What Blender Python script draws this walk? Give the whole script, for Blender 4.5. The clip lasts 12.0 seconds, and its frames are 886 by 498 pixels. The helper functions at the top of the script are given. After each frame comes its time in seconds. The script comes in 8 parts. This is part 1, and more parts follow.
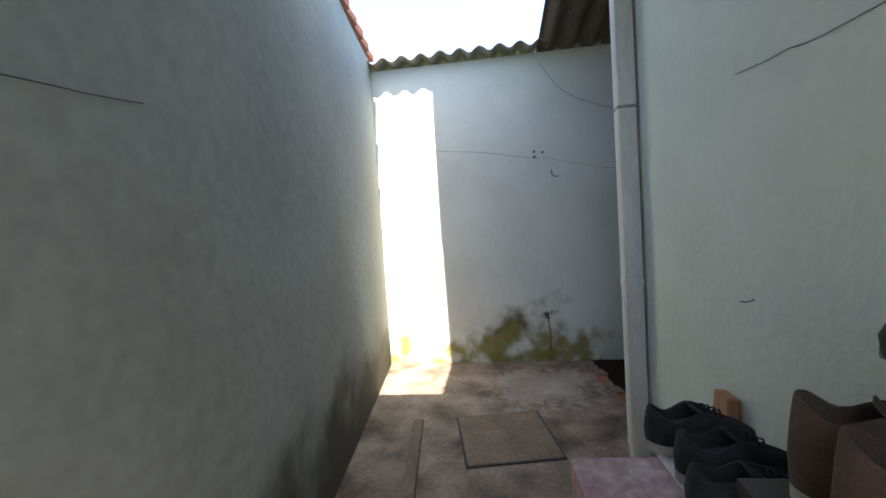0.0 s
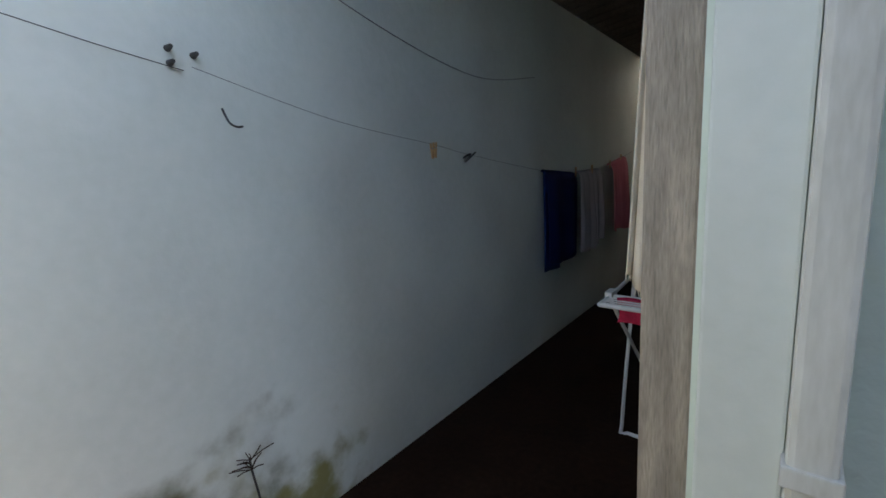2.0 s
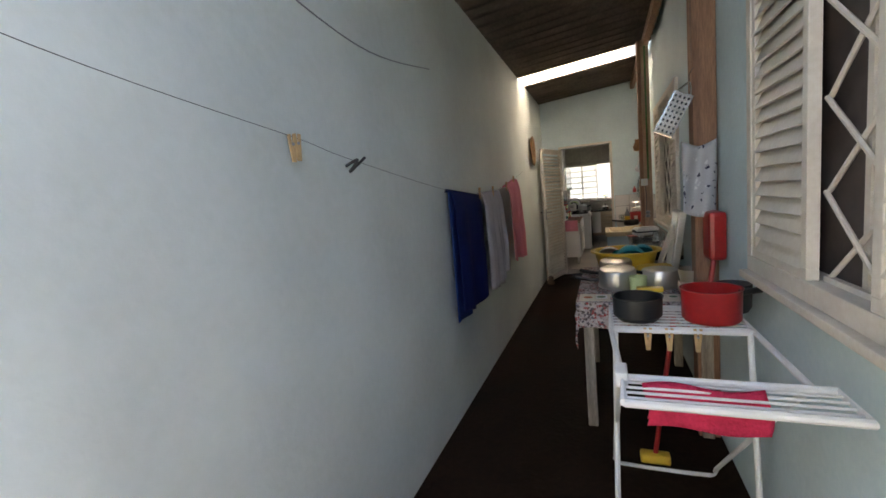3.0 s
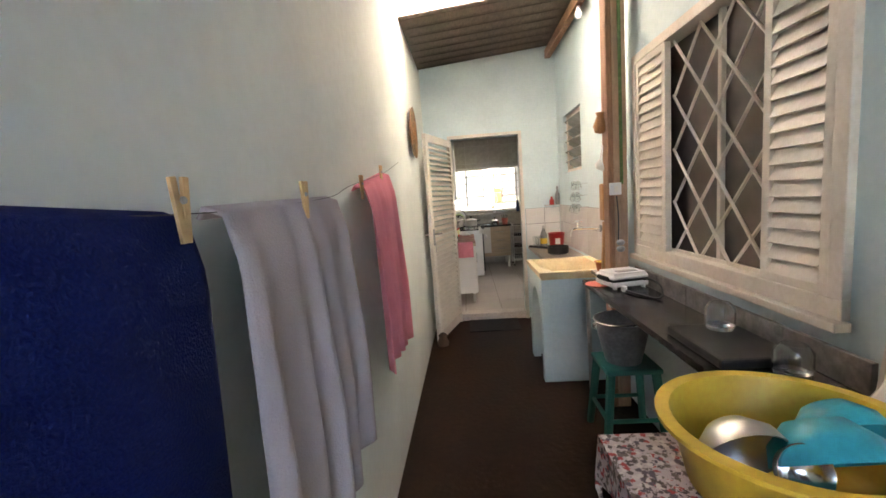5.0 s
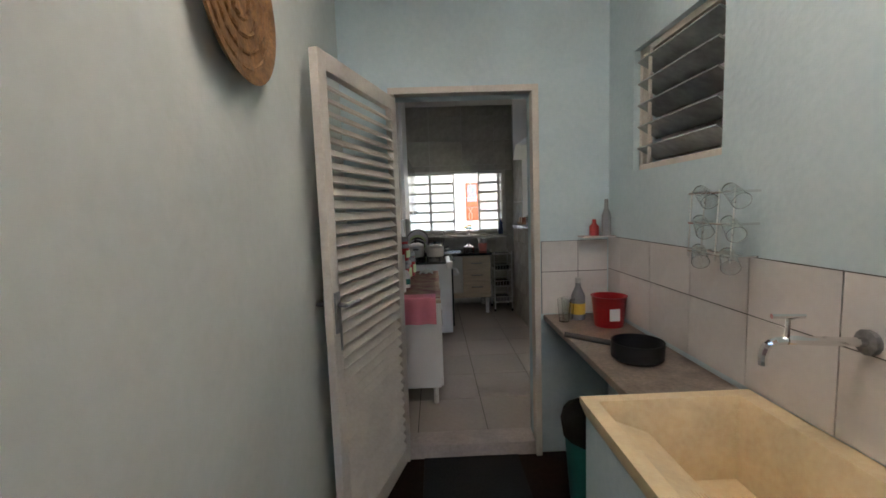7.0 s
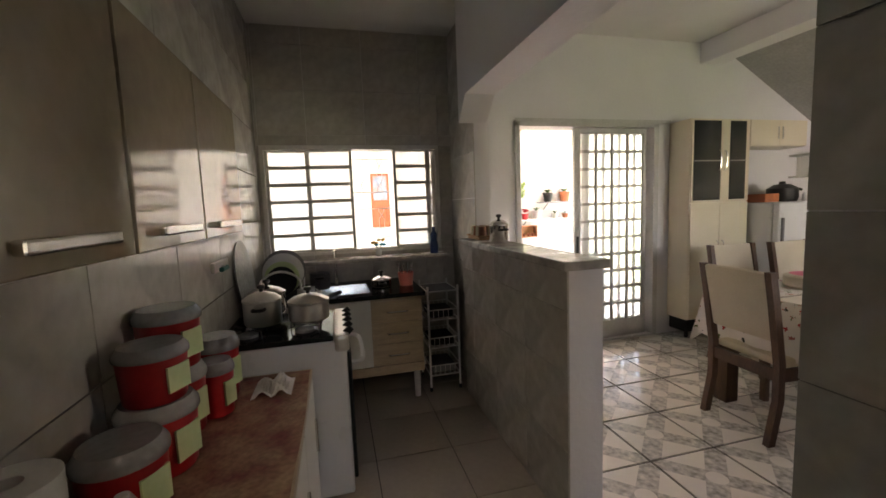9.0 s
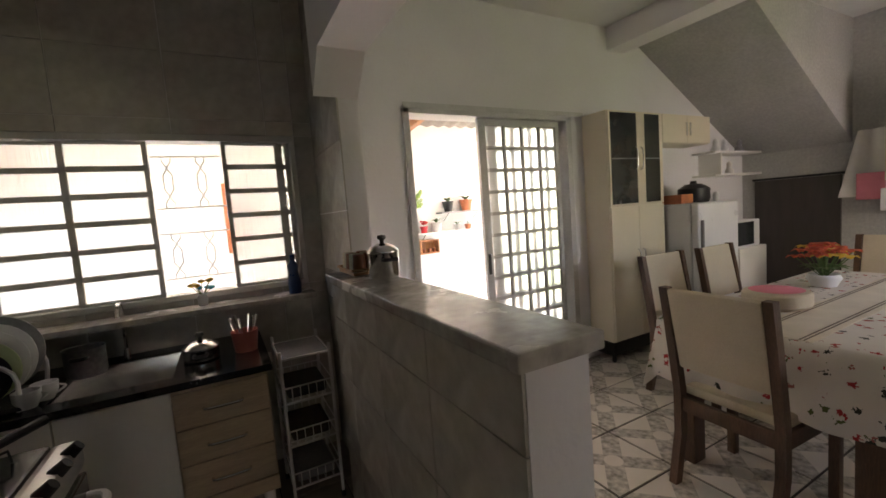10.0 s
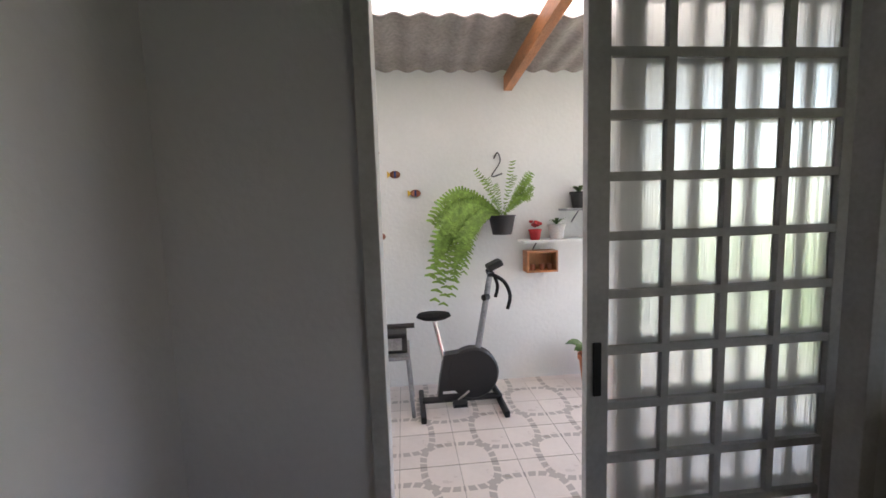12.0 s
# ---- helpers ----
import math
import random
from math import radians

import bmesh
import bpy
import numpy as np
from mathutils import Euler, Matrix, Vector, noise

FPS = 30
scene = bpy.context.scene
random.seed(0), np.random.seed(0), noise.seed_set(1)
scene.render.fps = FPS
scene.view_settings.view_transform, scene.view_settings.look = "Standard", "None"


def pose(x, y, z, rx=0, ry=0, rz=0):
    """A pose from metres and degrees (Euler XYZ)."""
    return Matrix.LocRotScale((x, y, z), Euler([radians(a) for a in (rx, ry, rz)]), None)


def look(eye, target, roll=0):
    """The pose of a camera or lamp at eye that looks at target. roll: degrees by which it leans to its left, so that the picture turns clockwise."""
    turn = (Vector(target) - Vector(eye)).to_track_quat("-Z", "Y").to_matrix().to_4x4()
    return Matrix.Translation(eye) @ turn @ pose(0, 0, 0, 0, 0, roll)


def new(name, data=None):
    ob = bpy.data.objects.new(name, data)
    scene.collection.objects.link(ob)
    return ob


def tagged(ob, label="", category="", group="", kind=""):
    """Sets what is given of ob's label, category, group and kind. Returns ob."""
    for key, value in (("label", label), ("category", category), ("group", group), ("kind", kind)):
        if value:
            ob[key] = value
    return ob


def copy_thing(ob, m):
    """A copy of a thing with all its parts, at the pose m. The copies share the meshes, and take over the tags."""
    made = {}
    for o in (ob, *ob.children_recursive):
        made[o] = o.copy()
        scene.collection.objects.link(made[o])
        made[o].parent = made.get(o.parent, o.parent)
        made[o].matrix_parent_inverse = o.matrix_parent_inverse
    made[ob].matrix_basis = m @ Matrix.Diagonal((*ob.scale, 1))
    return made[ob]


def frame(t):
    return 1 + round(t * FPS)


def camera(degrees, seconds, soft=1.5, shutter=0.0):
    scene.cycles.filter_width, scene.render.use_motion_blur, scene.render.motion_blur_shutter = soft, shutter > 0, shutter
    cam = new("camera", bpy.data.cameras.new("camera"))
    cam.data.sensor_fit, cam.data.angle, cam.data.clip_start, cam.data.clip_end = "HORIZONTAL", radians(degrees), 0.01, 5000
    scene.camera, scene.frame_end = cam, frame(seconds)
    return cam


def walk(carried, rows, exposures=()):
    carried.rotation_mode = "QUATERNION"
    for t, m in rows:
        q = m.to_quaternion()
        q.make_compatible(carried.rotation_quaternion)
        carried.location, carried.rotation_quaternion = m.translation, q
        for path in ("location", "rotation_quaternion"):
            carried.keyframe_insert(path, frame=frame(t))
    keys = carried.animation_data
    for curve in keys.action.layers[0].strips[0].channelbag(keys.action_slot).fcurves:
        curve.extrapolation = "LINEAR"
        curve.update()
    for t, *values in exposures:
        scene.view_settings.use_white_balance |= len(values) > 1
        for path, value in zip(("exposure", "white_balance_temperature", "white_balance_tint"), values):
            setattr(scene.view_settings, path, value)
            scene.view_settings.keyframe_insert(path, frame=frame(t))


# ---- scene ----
cam = camera(94.1, 12.0, soft=1.6)
PATH = [
    (0, (3.907, 0.111, 1.307), (1.927, -0.155, 1.208), -3.7),
    (0.5, (3.416, 0.071, 1.307), (1.424, -0.056, 1.175), -4.4),
    (1, (2.871, -0.035, 1.325), (0.895, 0.233, 1.168), -3.6),
    (1.5, (2.281, -0.082, 1.436), (0.483, 0.777, 1.259), -3.2),
    (2, (1.574, -0.06, 1.492), (0.301, 1.444, 1.148), -3.6),
    (2.3, (1.251, 0.124, 1.473), (0.211, 1.809, 1.191), -5.6),
    (2.5, (1.125, 0.285, 1.452), (0.178, 2.032, 1.225), -5.8),
    (2.7, (1.046, 0.417, 1.432), (0.184, 2.208, 1.217), -5.6),
    (4.3, (0.506, 2.189, 1.449), (0.266, 4.15, 1.14), -4.5),
    (4.5, (0.482, 2.446, 1.431), (0.293, 4.418, 1.16), -4.8),
    (5, (0.437, 3.132, 1.454), (0.307, 5.113, 1.209), -4.2),
    (5.5, (0.411, 3.81, 1.459), (0.375, 5.793, 1.201), -3.0),
    (6, (0.438, 4.42, 1.451), (0.435, 6.404, 1.202), -2.2),
    (6.5, (0.41, 4.975, 1.456), (0.463, 6.961, 1.228), -1.7),
    (7, (0.486, 5.536, 1.467), (0.526, 7.527, 1.275), -2.0),
    (7.2, (0.49, 5.75, 1.491), (0.532, 7.736, 1.262), -2.2),
    (8.8, (0.572, 7.816, 1.459), (1.001, 9.759, 1.25), -2.1),
    (9, (0.644, 7.997, 1.475), (1.138, 9.924, 1.271), -2.2),
    (9.2, (0.708, 8.199, 1.491), (1.256, 10.114, 1.305), -3.2),
    (9.5, (0.81, 8.497, 1.503), (1.507, 10.363, 1.331), -3.3),
    (10, (1.09, 8.894, 1.484), (2.027, 10.652, 1.308), -4.4),
    (10.2, (1.228, 8.995, 1.513), (2.293, 10.671, 1.287), -4.7),
    (10.5, (1.501, 9.166, 1.492), (2.583, 10.83, 1.245), -4.8),
    (10.8, (1.768, 9.37, 1.53), (2.628, 11.148, 1.224), -3.4),
    (11, (1.895, 9.5, 1.547), (2.561, 11.37, 1.226), -2.6),
    (11.5, (2.077, 9.953, 1.556), (2.453, 11.896, 1.262), -2.2),
    (12, (2.347, 10.407, 1.545), (2.534, 12.387, 1.336), -1.8),
]
EXPOSURE = [
    (0.0, 3.2, 7100, 11), (0.5, 2.8, 7000, 12), (1.0, 2.6, 6700, 11), (1.5, 1.95, 5700, 4), (2.0, 3.7, 6900, 10), (2.5, 4.85, 7500, 13),
    (4.5, 6.5, 8700, 17), (5.0, 6.85, 7700, 16), (5.5, 6.65, 7000, 15), (6.5, 5.95, 6600, 13), (7.2, 5.5, 6700, 13),
    (8.8, 5.45, 8300, 20), (10.0, 5.12, 8200, 20), (11.0, 4.5, 7500, 19), (11.5, 4.2, 7200, 18), (12.0, 3.6, 6900, 17),
]
walk(cam, [(t, look(*p)) for t, *p in PATH], EXPOSURE)


# ---- daylight ----
world = bpy.data.worlds.new("world")
scene.world = world
world.use_nodes = True
_n = world.node_tree.nodes
_sky = _n.new("ShaderNodeTexSky")
_sky.sky_type = "NISHITA"
_sky.sun_disc = False
_sky.sun_elevation = radians(60)
_sky.sun_rotation = radians(82)
_n["Background"].inputs[1].default_value = 0.085
world.node_tree.links.new(_sky.outputs[0], _n["Background"].inputs[0])
sun = new("sun", bpy.data.lights.new("sun", "SUN"))
sun.data.energy, sun.data.angle, sun.data.color = 2.2, radians(0.6), (1.0, 0.95, 0.87)
sun.matrix_world = look((6, -0.4, 10), (6 - 5.0, -0.4 - 0.76, 10 - 5.0 * math.tan(radians(60))))

# fill lamp in an added, unseen opening of the dining room's south wall
south_fill = new("window_daylight", bpy.data.lights.new("window_daylight", "AREA"))
south_fill.data.shape, south_fill.data.size, south_fill.data.size_y, south_fill.data.energy, south_fill.data.color = "RECTANGLE", 0.8, 0.7, 0.35, (1.0, 0.97, 0.93)
south_fill.matrix_world = look((4.87, 7.93, 1.6), (3.3, 9.3, 0.3))

# ---- materials ----
def mat(name, color, rough=0.6, metal=0.0, vary=0.12, scale=6.0, fine=60.0, bump=0.15, dark=None, spec=0.5, rand=0.0, trans=0.0, coat=0.0, stretch=(1, 1, 1)):
    m = bpy.data.materials.new(name)
    m.use_nodes = True
    nt = m.node_tree
    b = nt.nodes["Principled BSDF"]
    b.inputs["Roughness"].default_value = rough
    b.inputs["Metallic"].default_value = metal
    b.inputs["Specular IOR Level"].default_value = spec
    b.inputs["Coat Weight"].default_value = coat
    b.inputs["Transmission Weight"].default_value = trans
    tc = nt.nodes.new("ShaderNodeTexCoord")
    mp = nt.nodes.new("ShaderNodeMapping")
    mp.inputs["Scale"].default_value = stretch
    nt.links.new(tc.outputs["Object"], mp.inputs[0])
    n1 = nt.nodes.new("ShaderNodeTexNoise")
    n1.inputs["Scale"].default_value, n1.inputs["Detail"].default_value = scale, 5
    n2 = nt.nodes.new("ShaderNodeTexNoise")
    n2.inputs["Scale"].default_value, n2.inputs["Detail"].default_value = fine, 3
    for n in (n1, n2):
        nt.links.new(mp.outputs[0], n.inputs["Vector"])
    c0 = [c * (1 - vary) for c in color] if dark is None else dark
    ramp = nt.nodes.new("ShaderNodeValToRGB")
    ramp.color_ramp.elements[0].position, ramp.color_ramp.elements[1].position = 0.32, 0.68
    ramp.color_ramp.elements[0].color = (*c0, 1)
    ramp.color_ramp.elements[1].color = (*[min(1, c * (1 + vary * 0.4)) for c in color], 1)
    nt.links.new(n1.outputs[0], ramp.inputs[0])
    mix = nt.nodes.new("ShaderNodeMix")
    mix.data_type, mix.blend_type = "RGBA", "OVERLAY"
    mix.inputs[0].default_value = min(0.5, vary * 1.6)
    nt.links.new(ramp.outputs[0], mix.inputs[6])
    nt.links.new(n2.outputs[0], mix.inputs[7])
    out = mix.outputs[2]
    if rand:
        oi = nt.nodes.new("ShaderNodeObjectInfo")
        hs = nt.nodes.new("ShaderNodeHueSaturation")
        mr = nt.nodes.new("ShaderNodeMapRange")
        mr.inputs[3].default_value, mr.inputs[4].default_value = 1 - rand, 1 + rand
        nt.links.new(oi.outputs["Random"], mr.inputs[0])
        nt.links.new(mr.outputs[0], hs.inputs["Value"])
        nt.links.new(out, hs.inputs["Color"])
        out = hs.outputs[0]
    nt.links.new(out, b.inputs["Base Color"])
    rr = nt.nodes.new("ShaderNodeMapRange")
    rr.inputs[3].default_value, rr.inputs[4].default_value = max(0.02, rough - 0.12), min(1, rough + 0.12)
    nt.links.new(n1.outputs[0], rr.inputs[0])
    nt.links.new(rr.outputs[0], b.inputs["Roughness"])
    if bump:
        bp = nt.nodes.new("ShaderNodeBump")
        bp.inputs["Strength"].default_value, bp.inputs["Distance"].default_value = bump, 0.01
        nt.links.new(n2.outputs[0], bp.inputs["Height"])
        nt.links.new(bp.outputs[0], b.inputs["Normal"])
    m["out"] = ""
    return m


def overlay(m, color, box_lo, box_hi, soft, scale=3.0, amount=0.9):
    """A stain of its own colour and ragged outline, inside a box of the place."""
    nt = m.node_tree
    b = nt.nodes["Principled BSDF"]
    src = b.inputs["Base Color"].links[0].from_socket
    geo = nt.nodes.new("ShaderNodeNewGeometry")
    sep = nt.nodes.new("ShaderNodeSeparateXYZ")
    nz = nt.nodes.new("ShaderNodeTexNoise")
    nz.inputs["Scale"].default_value, nz.inputs["Detail"].default_value = scale, 6
    nt.links.new(geo.outputs["Position"], nz.inputs["Vector"])
    add = nt.nodes.new("ShaderNodeVectorMath")
    add.operation = "MULTIPLY_ADD"
    sub = nt.nodes.new("ShaderNodeVectorMath")
    sub.operation = "SUBTRACT"
    sub.inputs[1].default_value = (0.5, 0.5, 0.5)
    nt.links.new(nz.outputs["Color"], sub.inputs[0])
    nt.links.new(sub.outputs[0], add.inputs[0])
    add.inputs[1].default_value = (0.9, 0.9, 0.9)
    nt.links.new(geo.outputs["Position"], add.inputs[2])
    nt.links.new(add.outputs[0], sep.inputs[0])
    prod = None
    for i in range(3):
        for edge, sign in ((box_lo[i], 1), (box_hi[i], -1)):
            r = nt.nodes.new("ShaderNodeMapRange")
            r.interpolation_type = "SMOOTHSTEP"
            r.inputs[1].default_value, r.inputs[2].default_value = edge - soft * sign, edge + soft * sign
            nt.links.new(sep.outputs[i], r.inputs[0])
            if prod is None:
                prod = r.outputs[0]
            else:
                mu = nt.nodes.new("ShaderNodeMath")
                mu.operation = "MULTIPLY"
                nt.links.new(prod, mu.inputs[0])
                nt.links.new(r.outputs[0], mu.inputs[1])
                prod = mu.outputs[0]
    k = nt.nodes.new("ShaderNodeMath")
    k.operation = "MULTIPLY"
    k.inputs[1].default_value = amount
    nt.links.new(prod, k.inputs[0])
    mx = nt.nodes.new("ShaderNodeMix")
    mx.data_type = "RGBA"
    nt.links.new(k.outputs[0], mx.inputs[0])
    nt.links.new(src, mx.inputs[6])
    mx.inputs[7].default_value = (*color, 1)
    nt.links.new(mx.outputs[2], b.inputs["Base Color"])
    return m


def glass(name, color, rough=0.05):
    m = mat(name, color, rough, trans=1.0, vary=0.02, bump=0)
    return m


